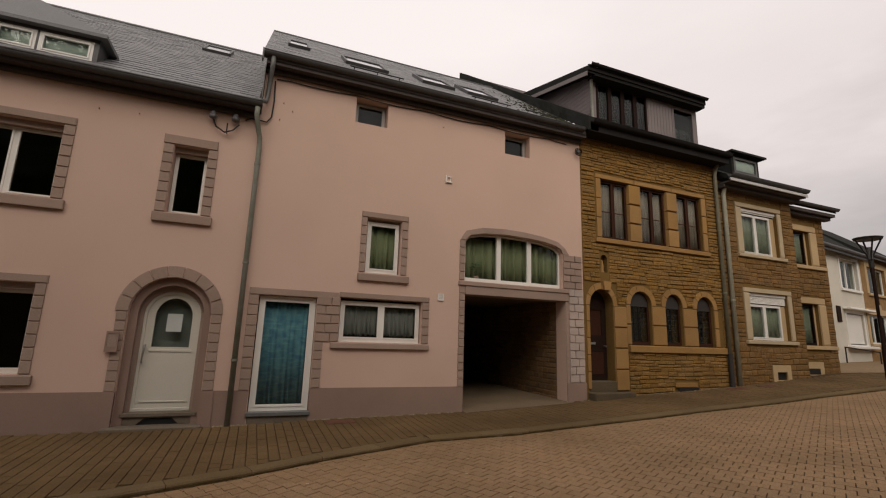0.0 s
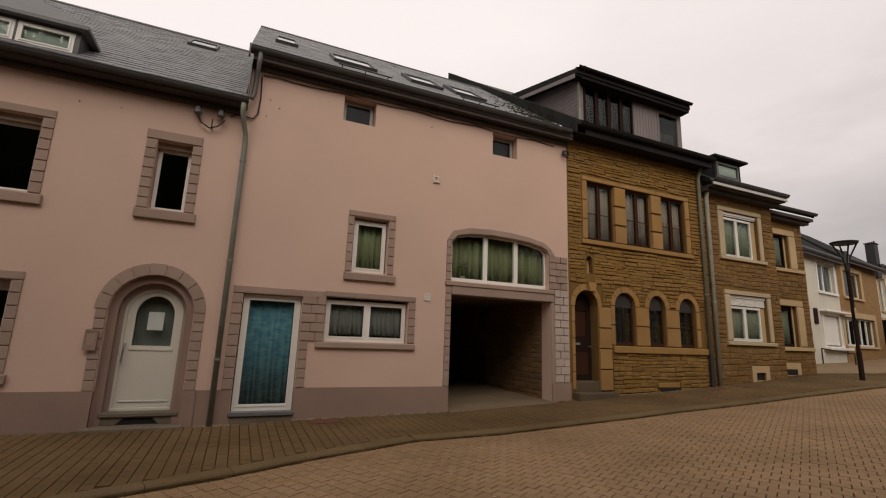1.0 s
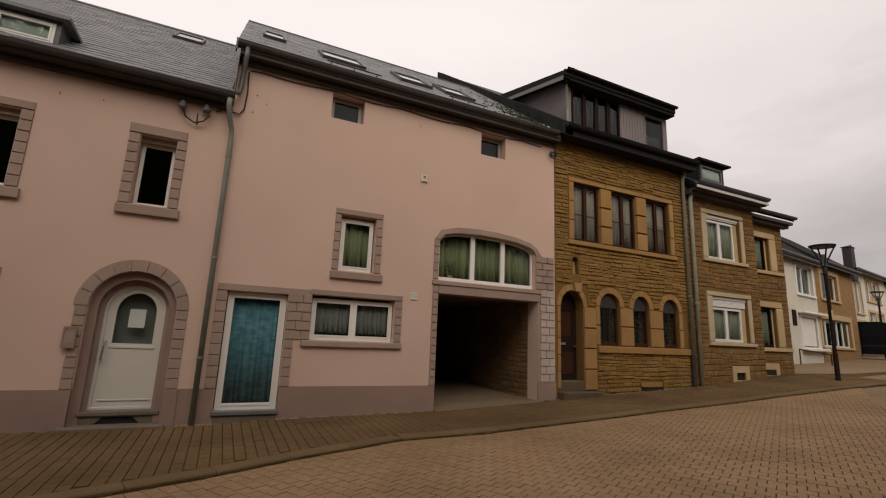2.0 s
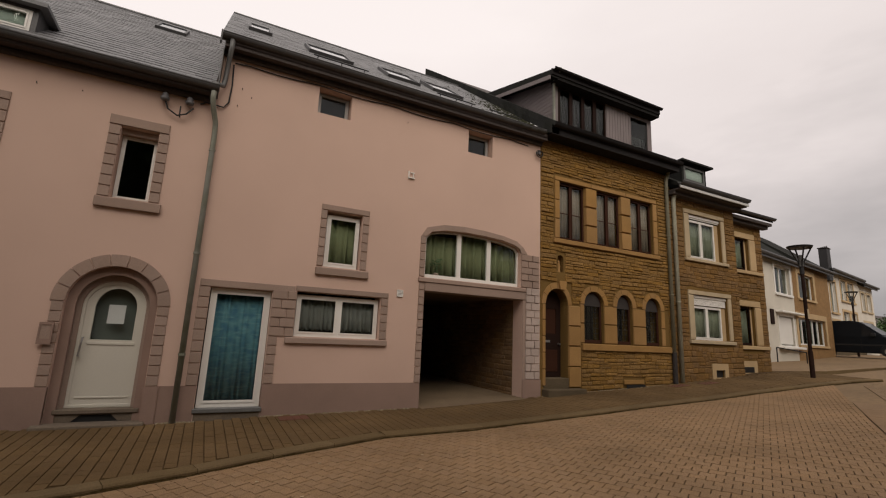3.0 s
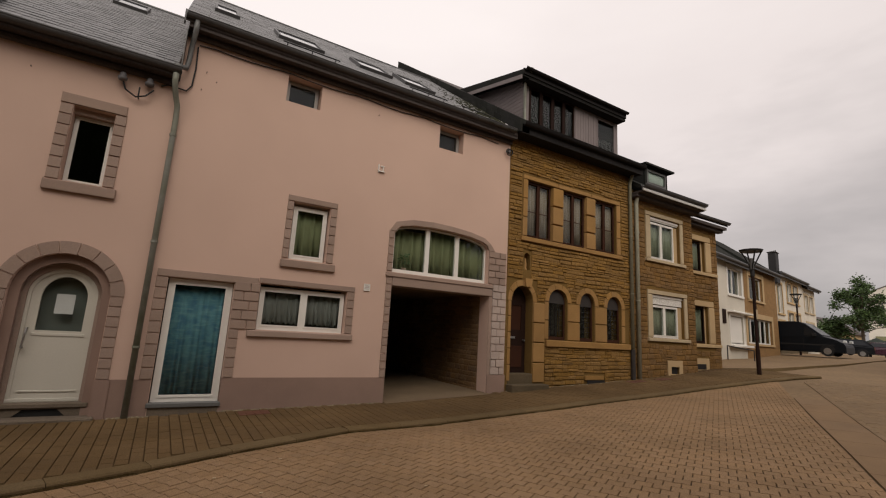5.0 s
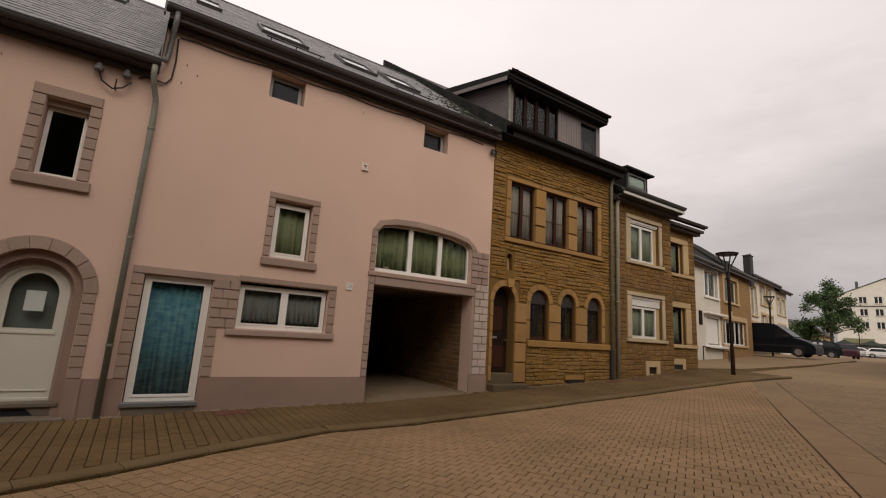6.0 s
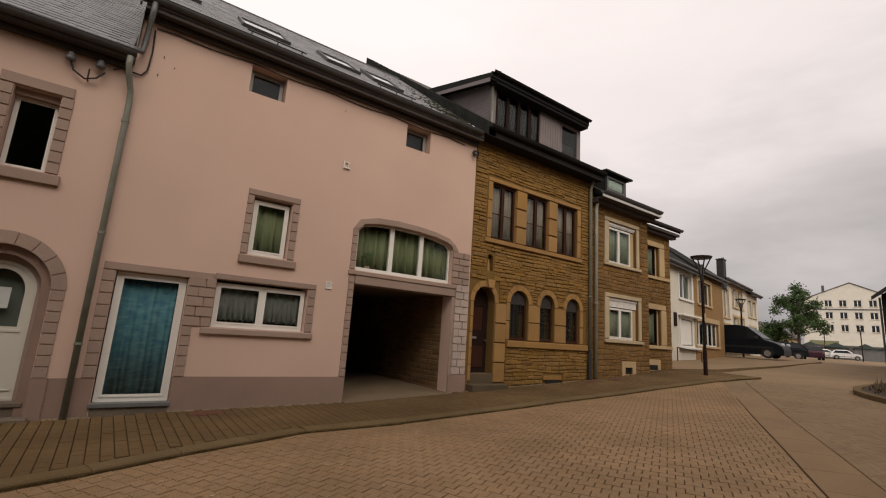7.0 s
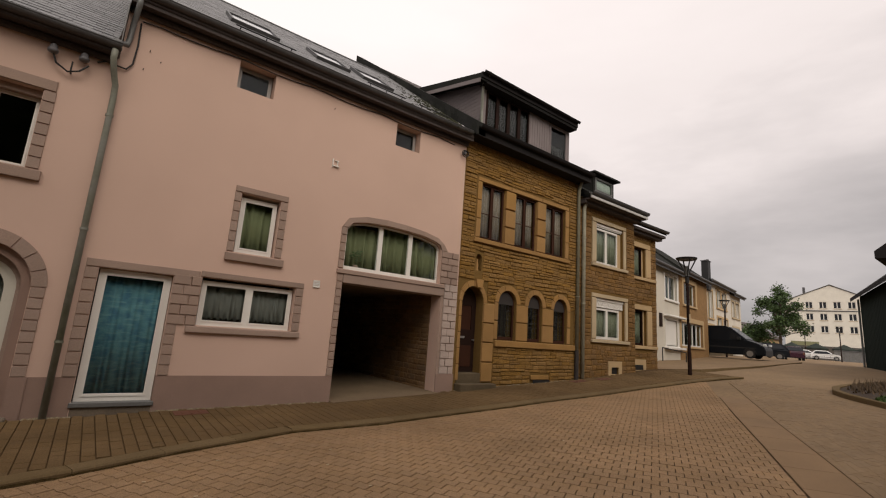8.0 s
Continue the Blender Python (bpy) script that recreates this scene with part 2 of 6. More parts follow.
def quoins(parent, mat, x0, x1, z0, z1, n, y=9.9, proud=0.025, step=0.0, side=1):
    """Blocks one over the other up a jamb, long and short in turn."""
    h = (z1 - z0) / n
    for i in range(n):
        e = step if i % 2 else 0.0
        block(parent, mat, x0 - (e if side < 0 else 0), x1 + (e if side > 0 else 0), z0 + i * h, z0 + (i + 1) * h, y, proud)


def bonded(parent, mat, x0, x1, z0, z1, n, y=9.9, proud=0.03):
    """Courses of two stones each, the joint between them shifting from course to course."""
    h = (z1 - z0) / n
    for i in range(n):
        m = x0 + (x1 - x0) * (0.38 if i % 2 else 0.62)
        for k, (a, b) in enumerate(((x0, m), (m, x1))):
            block(parent, mat, a, b, z0 + i * h, z0 + (i + 1) * h, y, proud + 0.006 * ((i + k) % 3))


def ring(parent, mat, c, spring, a0, b0, a1, b1, n, y=9.9, proud=0.025, deep=0.03, name="arch_stone", start=0.0, end=math.pi):
    """Wedge-shaped stones round an arch: inner half-axes a0, b0, outer a1, b1."""
    for i in range(n):
        lo, hi = start + (end - start) * i / n + 0.012, start + (end - start) * (i + 1) / n - 0.012
        m = 4
        ins = [(c + a0 * math.cos(lo + (hi - lo) * k / m), spring + b0 * math.sin(lo + (hi - lo) * k / m)) for k in range(m + 1)]
        out = [(c + a1 * math.cos(lo + (hi - lo) * k / m), spring + b1 * math.sin(lo + (hi - lo) * k / m)) for k in range(m + 1)]
        part(name, loop_wall(ins + out[::-1], [], y - proud, deep + proud), mat, parent)


def wavy(name, x0, x1, z0, z1, y, mat, folds=9, amp=0.025, seed=0, label="", category="curtain", scallop=0.0):
    """A hanging curtain with uneven folds."""
    rnd = random.Random(seed)
    ph, n = [rnd.uniform(0, 6.28) for _ in range(3)], folds * 8
    verts, faces = [], []
    for j in range(3):
        z = z1 + (z0 - z1) * j / 2
        for i in range(n + 1):
            u = i / n
            hem = scallop * abs(math.sin(folds * 3.14 * u)) if j == 2 else 0.0
            verts.append((x0 + (x1 - x0) * u, y + amp * (0.6 + 0.4 * j / 2) * (math.sin(folds * 6.28 * u + ph[0] + 1.1 * math.sin(3.1 * u * 6.28 + ph[1])) + 0.5 * math.sin(folds * 3.7 * u + ph[2])), z - hem))
    for j in range(2):
        for i in range(n):
            a = j * (n + 1) + i
            faces.append((a, a + n + 1, a + n + 2, a + 1))
    ob = data_mesh(name, verts, faces, mat)
    ob.data.shade_smooth()
    sol = ob.modifiers.new("cloth", "SOLIDIFY")
    sol.thickness = 0.004
    return tagged(ob, label, category)


def slates(parent, mat, x0, x1, eave, ridge, w, h, lift=0.012, seed=1, name="slate_cover"):
    """Slates laid in courses with broken joints, from the eave (y, z) up to the ridge (y, z)."""
    rnd = random.Random(seed)
    e, r = Vector((0, *eave)), Vector((0, *ridge))
    run = (r - e).length
    up = (r - e) / run
    out = Vector((1, 0, 0)).cross(up).normalized()
    rows = int(run / h) + 1
    verts, faces = [], []
    for j in range(rows):
        s0, s1 = j * h, min(run, (j + 1) * h + 0.05)
        a = x0 - (w / 2 if j % 2 else 0)
        while a < x1:
            b = min(a + w, x1)
            a2 = max(a, x0)
            if b - a2 > 0.02:
                k = lift * (1 + rnd.uniform(-0.3, 0.5))
                p0, p1 = e + up * (s0 + rnd.uniform(-0.004, 0.004)) + out * k, e + up * s1 + out * 0.002
                low = e + up * s0
                n = len(verts)
                g = 0.003
                verts += [(a2 + g, *p0[1:]), (b - g, *p0[1:]), (b - g, *p1[1:]), (a2 + g, *p1[1:]), (a2 + g, *low[1:]), (b - g, *low[1:])]
                faces += [(n, n + 1, n + 2, n + 3), (n + 4, n + 5, n + 1, n)]
            a += w
    return tagged(data_mesh(name, verts, faces, mat, parent), kind="stuff")


def roof_slab(parent, mat, x0, x1, eave, ridge, thick=0.16, name="roof"):
    """A roof pitch as a slab under its slates."""
    bm = bmesh.new()
    vs = [bm.verts.new((x, y, z + d)) for x in (x0, x1) for (y, z) in (eave, ridge) for d in (-0.004, -thick)]
    for f in ((0, 2, 6, 4), (1, 5, 7, 3), (0, 4, 5, 1), (2, 3, 7, 6), (0, 1, 3, 2), (4, 6, 7, 5)):
        bm.faces.new([vs[i] for i in f])
    bmesh.ops.recalc_face_normals(bm, faces=bm.faces)
    return part(name, bm, mat, parent)


def gutter(parent, mat, x0, x1, y, z, r=0.075, name="gutter"):
    """A half-round gutter hung along the eave; z is its rim."""
    n = 8
    verts, faces = [], []
    for x in (x0, x1):
        for rr in (r, r - 0.008):
            verts += [(x, y + rr * math.cos(math.pi + math.pi * k / n), z + rr * math.sin(math.pi + math.pi * k / n)) for k in range(n + 1)]
    m = n + 1
    for k in range(n):
        faces += [(k, k + 1, 2 * m + k + 1, 2 * m + k), (m + k, 3 * m + k, 3 * m + k + 1, m + k + 1), (k, m + k, m + k + 1, k + 1), (2 * m + k, 2 * m + k + 1, 3 * m + k + 1, 3 * m + k)]
    ob = data_mesh(name, verts, faces, mat, parent)
    rim = bmesh.new()
    tube(rim, [(x0, y - r, z), (x1, y - r, z)], 0.012, 6)
    part("rim", rim, mat, ob)
    return ob


def free_spans(x0, x1, z0, z1, holes):
    """The stretches of a course that no opening takes."""
    cut = sorted((max(x0, a), min(x1, b)) for a, b, c, d in holes if d > z0 + 0.01 and c < z1 - 0.01 and b > x0 and a < x1)
    spans, at = [], x0
    for a, b in cut:
        if a > at + 0.04:
            spans.append((at, a))
        at = max(at, b)
    if x1 > at + 0.04:
        spans.append((at, x1))
    return spans


def rubble(parent, mat_one, mat_many, x0, x1, z0, z1, holes, y=9.9, h=(0.065, 0.135), length=(0.14, 0.55), proud=0.035, picked=0, seed=3, base=None, wave=0.018):
    """Coursed rubble: stones of uneven length and height; the first `picked` courses' stones are parts of their own."""
    rnd = random.Random(seed)
    kinds = [piece_mesh("stone", mat_one, 70 + k) for k in range(10)]
    rows, z = [], z0
    while z < z1 - 0.05:
        top = min(z1, z + rnd.uniform(*h))
        if z1 - top < 0.07:
            top = z1
        for a, b in free_spans(x0, x1, z, top, holes):
            x = a
            while x < b - 0.01:
                e = x + rnd.uniform(*length)
                if b - e < length[0] * 0.8:
                    e = b
                if base is None or top > base(x) - 0.05:
                    w1, w2 = (wave * math.sin(x * 2.3 + z * 5.0) + rnd.uniform(-0.012, 0.012) for _ in range(2))
                    if rnd.random() < 0.16 and top - z > 0.13:
                        m = z + (top - z) * rnd.uniform(0.4, 0.6)
                        rows.append((x, e, z + w1, m, rnd.randrange(10), rnd.uniform(0.5, 1.3)))
                        rows.append((x, e, m, top + w1, rnd.randrange(10), rnd.uniform(0.5, 1.3)))
                    else:
                        rows.append((x, e, z + w1, top + w2, rnd.randrange(10), rnd.uniform(0.5, 1.3)))
                x = e
        z = top
    g = 0.006
    for a, b, c, d, k, p in rows[:picked]:
        ob = under(new("stone", kinds[k]), parent)
        ob.matrix_basis = Matrix.LocRotScale(((a + b) / 2, y - proud * p / 2, (c + d) / 2), None, (b - a - 0.003, proud * p + 0.004, d - c - g))
    if rows[picked:]:
        verts, faces = [], []
        for a, b, c, d, k, p in rows[picked:]:
            n = len(verts)
            verts += [((a + b) / 2 + v.co.x * (b - a - 0.003), y - proud * p / 2 + v.co.y * (proud * p + 0.004), (c + d) / 2 + v.co.z * (d - c - g)) for v in kinds[k].vertices]
            faces += [tuple(n + i for i in f.vertices) for f in kinds[k].polygons]
        tagged(data_mesh("stonework", verts, faces, mat_many, parent), kind="stuff")


# ---- ground ----
F = 9.9  # the line of the house fronts
GX = (-60, -8, -3.6, 0, 1.2, 3, 4.6, 8.17, 9.5, 12.3, 14.8, 17.3, 19.2, 26, 30, 36, 42, 60, 95, 150)
GZ = (-0.6, -0.30, -0.23, -0.20, -0.15, -0.12, -0.09, 0.09, 0.17, 0.30, 0.46, 0.63, 0.74, 0.93, 1.07, 1.35, 1.48, 1.55, 1.9, 2.0)


def rise(x):
    """The height of the ground at the foot of the houses."""
    return float(np.interp(x, GX, GZ))


def kerb_y(x):
    """The kerb's line: it runs along the houses and bends out into the street at its lower end."""
    return float(np.interp(x, (-14, 3.0, 14.0, 21.0), (2.55, 7.74, 7.74, 7.32)))


def walk_z(x, y):
    return rise(x) - 0.02 * max(0.0, min(F - y, 4.5))


def road_z(x, y):
    k = max(kerb_y(min(x, 21)), 6.0)
    return rise(x) - 0.02 * (F - k) - 0.06 * max(0.0, min(1.0, (26 - x) / 4))


def sheet(name, xs, ys, height, mat):
    verts = [(x, y, height(x, y)) for y in ys for x in xs]
    w = len(xs)
    faces = [(j * w + i, j * w + i + 1, (j + 1) * w + i + 1, (j + 1) * w + i) for j in range(len(ys) - 1) for i in range(w - 1)]
    return data_mesh(name, verts, faces, mat)


def bedding(x, y):
    """The sand under road and pavement alike."""
    return road_z(x, y) - 0.027


gx = [-1500, -400, -60] + [-14 + 0.5 * i for i in range(110)] + [42, 46, 52, 60, 75, 95, 120, 150, 300, 800, 2500]
gy = [-1500, -400, -100, -40] + [-20 + 0.5 * i for i in range(84)] + [24, 30, 40, 60, 120, 400, 1500]
tagged(sheet("ground", gx, gy, bedding, SAND), "dark sandy ground bedding the brown pavers of the street", "ground", kind="structure")

# ---- more surfaces ----
GREEN_CLOTH = material("green curtain cloth", (0.200, 0.203, 0.112), 0.9, grain=0.1, scale=200, bump=0.1, stain=0.1)
BLUE_CLOTH = material("blue curtain cloth", (0.050, 0.130, 0.195), 0.85, grain=0.15, scale=150, bump=0.1, stain=0.35, stain_scale=7, stain_colour=(0.12, 0.24, 0.27))
nt = BLUE_CLOTH.node_tree
dash, fit_to, where_ = nt.nodes.new("ShaderNodeTexNoise"), nt.nodes.new("ShaderNodeMapping"), nt.nodes.new("ShaderNodeNewGeometry")
fit_to.inputs["Scale"].default_value = (4.5, 1, 20)
dash.inputs["Scale"].default_value, dash.inputs["Detail"].default_value = 1.0, 2
pale, mixer = nt.nodes.new("ShaderNodeMapRange"), nt.nodes.new("ShaderNodeMix")
pale.inputs[1].default_value, pale.inputs[2].default_value, pale.inputs[4].default_value = 0.52, 0.66, 0.75
mixer.data_type = "RGBA"
mixer.inputs[7].default_value = (0.14, 0.25, 0.28, 1)
base_in = nt.nodes["Principled BSDF"].inputs["Base Color"]
nt.links.new(base_in.links[0].from_socket, mixer.inputs[6])
nt.links.new(where_.outputs["Position"], fit_to.inputs["Vector"])
nt.links.new(fit_to.outputs[0], dash.inputs["Vector"])
nt.links.new(dash.outputs[0], pale.inputs[0])
nt.links.new(pale.outputs[0], mixer.inputs[0])
nt.links.new(mixer.outputs[2], base_in)
NET_CLOTH = material("grey net curtain", (0.22, 0.165, 0.13), 0.9, grain=0.12, scale=120, bump=0.1, stain=0.2, stain_scale=4)
SHEER_CLOTH = material("grey green sheer curtain", (0.20, 0.20, 0.145), 0.9, grain=0.08, scale=150, bump=0.1, stain=0.15, stain_scale=3)
EAVE_DARK = material("black weathered eave boards", (0.020, 0.018, 0.018), 0.9, grain=0.2, scale=30, bump=0.15, stain=0.2, spec=0.12)
LACE_CLOTH = material("dim lace curtain", (0.20, 0.19, 0.18), 0.9, grain=0.1, scale=300, bump=0.1, stain=0.1)
DOOR_WHITE = material("white door panel", (0.56, 0.53, 0.46), 0.45, grain=0.02, bump=0.02, stain=0.06, spec=0.5)
PAPER = material("white paper sheet", (0.50, 0.52, 0.50), 0.8, grain=0.02)
BOARD = material("mauve grey slat cladding", (0.185, 0.155, 0.152), 0.7, grain=0.12, scale=30, bump=0.15, stain=0.12)
CHROME = material("dull steel", (0.35, 0.34, 0.33), 0.35, 0.8, grain=0.05, bump=0.02)
PORCELAIN = material("grey porcelain insulator", (0.14, 0.135, 0.14), 0.4, grain=0.05, bump=0.02)
RUST = material("rusty red iron cover", (0.12, 0.05, 0.03), 0.8, grain=0.2, scale=40, bump=0.3)
REDWOOD = material("red brown painted wood", (0.046, 0.018, 0.010), 0.7, spec=0.12, grain=0.2, scale=50, bump=0.15, stain=0.2)
# rubble colour lowered to imitate the shade deep in the passage
PASSAGE_STONE = material("rubble toned down for passage shade", (0.185, 0.108, 0.050), 0.95, grain=0.3, scale=22, bump=0.9, stain=0.3, stain_scale=1.2, vary=0.2, island=True)
DARKPIPE = material("dark cast iron", (0.035, 0.03, 0.028), 0.6, grain=0.15, bump=0.2)
MOSSY = material("zinc gone green", (0.225, 0.225, 0.198), 0.48, 0.08, grain=0.12, scale=20, bump=0.1, stain=0.25, stain_scale=2.5, stain_colour=(0.13, 0.14, 0.085))
DARK_GREEN = material("dark green painted boards", (0.007, 0.013, 0.010), 0.9, spec=0.08, grain=0.15, scale=20, bump=0.15, stain=0.2)


# ---- windows and doors ----
def casements(x0, x1, fw, lights):
    """The clear stretch of each light of a window."""
    step = (x1 - x0 - 2 * fw) / lights
    return [(x0 + fw + i * step + (fw * 0.75 if i else 0), x0 + fw + (i + 1) * step - (fw * 0.75 if i < lights - 1 else 0)) for i in range(lights)]


def window(parent, x0, x1, z0, z1, y, lights=1, fw=0.075, mat=None, bars=()):
    """A window set back in the wall: its frame, and each pane under it. bars: heights of thin glazing bars."""
    mat = mat or WHITE
    cells = casements(x0, x1, fw, lights)
    w = part("window", loop_wall(rect(x0, x1, z0, z1), [rect(a, b, z0 + fw * 1.2, z1 - fw) for a, b in cells], y, 0.07), mat, parent)
    for a, b in cells:
        part("pane", boxes((a - 0.01, b + 0.01, y + 0.030, y + 0.038, z0 + fw * 1.2 - 0.01, z1 - fw + 0.01)), GLASS, w).visible_shadow = False
        part("casement", loop_wall(rect(a - 0.012, b + 0.012, z0 + fw * 1.2 - 0.012, z1 - fw + 0.012), [rect(a + 0.018, b - 0.018, z0 + fw * 1.2 + 0.018, z1 - fw - 0.018)], y - 0.012, 0.03), mat, w)
        for z in bars:
            part("glazing_bar", boxes((a, b, y + 0.012, y + 0.029, z - 0.012, z + 0.012)), mat, w)
    return w


def sill(parent, mat, x0, x1, z0, z1, out=0.07, y=9.9, name="sill"):
    bm = boxes((x0, x1, y - out, y + 0.16, z0, z1), bevel=0.012)
    for v in bm.verts:
        if v.co.z > (z0 + z1) / 2:
            v.co.z -= 0.02 * (y + 0.16 - v.co.y) / (out + 0.16)
    return part(name, bm, mat, parent)


def house_wall(parent, outer, holes, mat, y0=9.9, depth=0.42):
    return part("wall", loop_wall(outer, holes, y0, depth), mat, parent)


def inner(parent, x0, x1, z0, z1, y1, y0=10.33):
    """The room behind the front, colour darkened for shade: back wall, sides and ceiling."""
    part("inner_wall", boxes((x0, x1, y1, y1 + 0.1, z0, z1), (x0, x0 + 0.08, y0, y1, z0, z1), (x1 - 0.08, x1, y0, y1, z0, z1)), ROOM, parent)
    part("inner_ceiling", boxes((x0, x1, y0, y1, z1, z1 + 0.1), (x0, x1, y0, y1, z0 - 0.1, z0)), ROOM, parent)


# ---- the low pink house ----
PX0, PX1 = -0.33, 8.12
low = thing("house", "low pink rendered terraced house with slate roof and arched doorway", "house", (-5, F, -0.25), "terraced houses")
house_wall(low, rect(-9.5, PX0, -0.6, 6.15), [rect(-5.1, -3.62, 3.78, 5.20), rect(-1.83, -1.22, 3.77, 5.16), rect(-5.1, -3.57, 0.73, 2.26), arch(-2.16, -0.80, -0.45, 1.85, 2.52)], PINK)
inner(low, -9.4, PX0 - 0.05, 3.3, 5.9, 12.2)
inner(low, -9.4, -2.45, 0.2, 3.1, 12.2)
for a, b in ((-9.5, -2.31), (-0.58, 0.03 - 0.01)):
    part("plinth", boxes((a, b, F - 0.008, F + 0.05, -0.6, 0.43)), PLINTH, low)
# upper windows and the ground-floor one
for (x0, x1, z0, z1, lights) in ((-5.1, -3.62, 3.78, 5.20, 2), (-5.1, -3.57, 0.73, 2.26, 2)):
    window(low, x0, x1, z0 + 0.0, z1 - 0.10, F + 0.22, lights, 0.06)
window(low, -1.82, -1.23, 3.78, 5.06, F + 0.24, 1, 0.05)
for q in ((-5.1, -3.62, F + 0.10, F + 0.24, 5.08, 5.20), (-5.1, -3.57, F + 0.10, F + 0.24, 2.14, 2.26), (-1.83, -1.22, F + 0.12, F + 0.26, 5.05, 5.16)):
    part("lintel", boxes(q), SURROUND, low)
block(low, SURROUND, -5.3, -3.43, 5.20, 5.36, proud=0.03)
quoins(low, SURROUND, -3.62, -3.43, 3.78, 5.20, 7)
sill(low, SURROUND, -5.3, -3.39, 3.58, 3.78)
block(low, SURROUND, -5.3, -3.39, 2.26, 2.41, proud=0.03)
quoins(low, SURROUND, -3.57, -3.40, 0.73, 2.26, 7)
sill(low, SURROUND, -5.3, -3.36, 0.55, 0.73)
block(low, SURROUND, -2.03, -1.05, 5.16, 5.36, proud=0.03)
quoins(low, SURROUND, -2.02, -1.83, 3.77, 5.16, 7)
quoins(low, SURROUND, -1.22, -1.04, 3.77, 5.16, 7)
sill(low, SURROUND, -2.03, -1.0, 3.57, 3.77)
# the arched doorway
ring(low, SURROUND, -1.48, 1.85, 0.68, 0.67, 0.88, 0.88, 9)
quoins(low, SURROUND, -2.34, -2.16, 0.43, 1.85, 8)
quoins(low, SURROUND, -0.80, -0.60, 0.43, 1.85, 8)
part("door_base", boxes((-2.33, -2.16, F - 0.03, F + 0.05, -0.5, 0.43)), PLINTH, low)
part("door_base", boxes((-0.80, -0.585, F - 0.03, F + 0.05, -0.5, 0.43)), PLINTH, low)
part("reveal", loop_wall(arch(-2.18, -0.78, -0.45, 1.85, 2.54), [arch(-2.02, -0.93, -0.40, 1.84, 2.37)], F + 0.10, 0.1), PLINTH, low)
part("reveal", loop_wall(arch(-2.10, -0.86, -0.45, 1.84, 2.46), [arch(-1.95, -0.99, -0.02, 1.82, 2.27)], F + 0.24, 0.12), SURROUND, low)
door = part("door", loop_wall(arch(-1.96, -0.98, 0.05, 1.82, 2.28), [arch(-1.77, -1.14, 1.21, 1.78, 2.14)], F + 0.30, 0.06), DOOR_WHITE, low, "white front door with arched dark glass")
part("door_pane", loop_wall(arch(-1.79, -1.12, 1.19, 1.78, 2.16), [], F + 0.33, 0.01), GLASS, door)
for q in ((-1.80, -1.09, F + 0.285, F + 0.299, 1.12, 1.17), (-1.83, -1.05, F + 0.283, F + 0.299, 0.20, 0.23), (-1.955, -0.985, F + 0.270, F + 0.299, 0.05, 0.10)):
    part("door_rail", boxes(q, bevel=0.005), DOOR_WHITE, door)
part("door_frame", loop_wall(arch(-1.99, -0.95, 0.04, 1.82, 2.31), [arch(-1.90, -1.04, 0.07, 1.81, 2.22)], F + 0.275, 0.03), DOOR_WHITE, door)
part("notice", boxes((-1.57, -1.31, F + 0.322, F + 0.326, 1.50, 1.84)), PAPER, door, "white paper notice behind the glass")
part("pull_handle", tube(bmesh.new(), [(-1.86, F + 0.29, 1.24), (-1.86, F + 0.22, 1.24), (-1.86, F + 0.20, 1.16), (-1.88, F + 0.20, 0.92), (-1.88, F + 0.29, 0.92)], 0.014), CHROME, door, "long dull steel handle")
part("lock_plate", boxes((-1.93, -1.88, F + 0.285, F + 0.30, 0.98, 1.08)), CHROME, door)
# grey backing stands in for the reflection in the door's glass
part("dark_hall", boxes((-1.98, -0.96, F + 0.5, F + 0.55, -0.1, 2.4)), LACE_CLOTH, low)
part("door_step", loop_wall([(-2.05, -0.16), (-1.80, -0.16), (-1.68, -0.05), (-1.24, -0.05), (-1.13, -0.16), (-0.86, -0.16), (-0.86, 0.04), (-2.05, 0.04)], [], F + 0.12, 0.3), CEMENT, low)
part("door_step", boxes((-2.06, -0.84, F + 0.08, F + 0.32, -0.03, 0.045), bevel=0.012), CEMENT, low)
part("door_step", boxes((-2.28, -0.72, F - 0.17, F + 0.30, -0.40, -0.165), bevel=0.02), CEMENT, low)
# near-black box paints the shade inside the step's notch
part("scraper_recess", boxes((-1.84, -1.08, F + 0.15, F + 0.2, -0.165, -0.035)), RECESS_DARK, low)
# roof of the low house
LE, LR = (9.58, 6.27), (15.8, 11.05)
roof_slab(low, EAVEWOOD, -9.5, PX0 - 0.06, LE, LR)
roof_slab(low, EAVEWOOD, -9.5, PX0 - 0.06, (22.2, 6.18), LR)
slates(low, SLATE, -9.5, PX0 - 0.07, LE, LR, 0.30, 0.24, seed=5)
part("soffit", boxes((-9.5, PX0 - 0.02, 9.62, F, 6.12, 6.16)), EAVEWOOD, low)
part("cornice", boxes((-9.5, PX0 - 0.02, 9.80, F, 6.00, 6.12), bevel=0.03), EAVEWOOD, low)
part("fascia", boxes((-9.5, PX0 - 0.02, 9.595, 9.62, 6.10, 6.25)), EAVEWOOD, low)
gutter(low, ZINC_DARK, -9.5, PX0 + 0.02, 9.55, 6.25, 0.095)
part("ridge", tube(bmesh.new(), [(-9.5, 15.8, 11.05), (PX0 - 0.06, 15.8, 11.05)], 0.06, 8), ZINC_DARK, low)


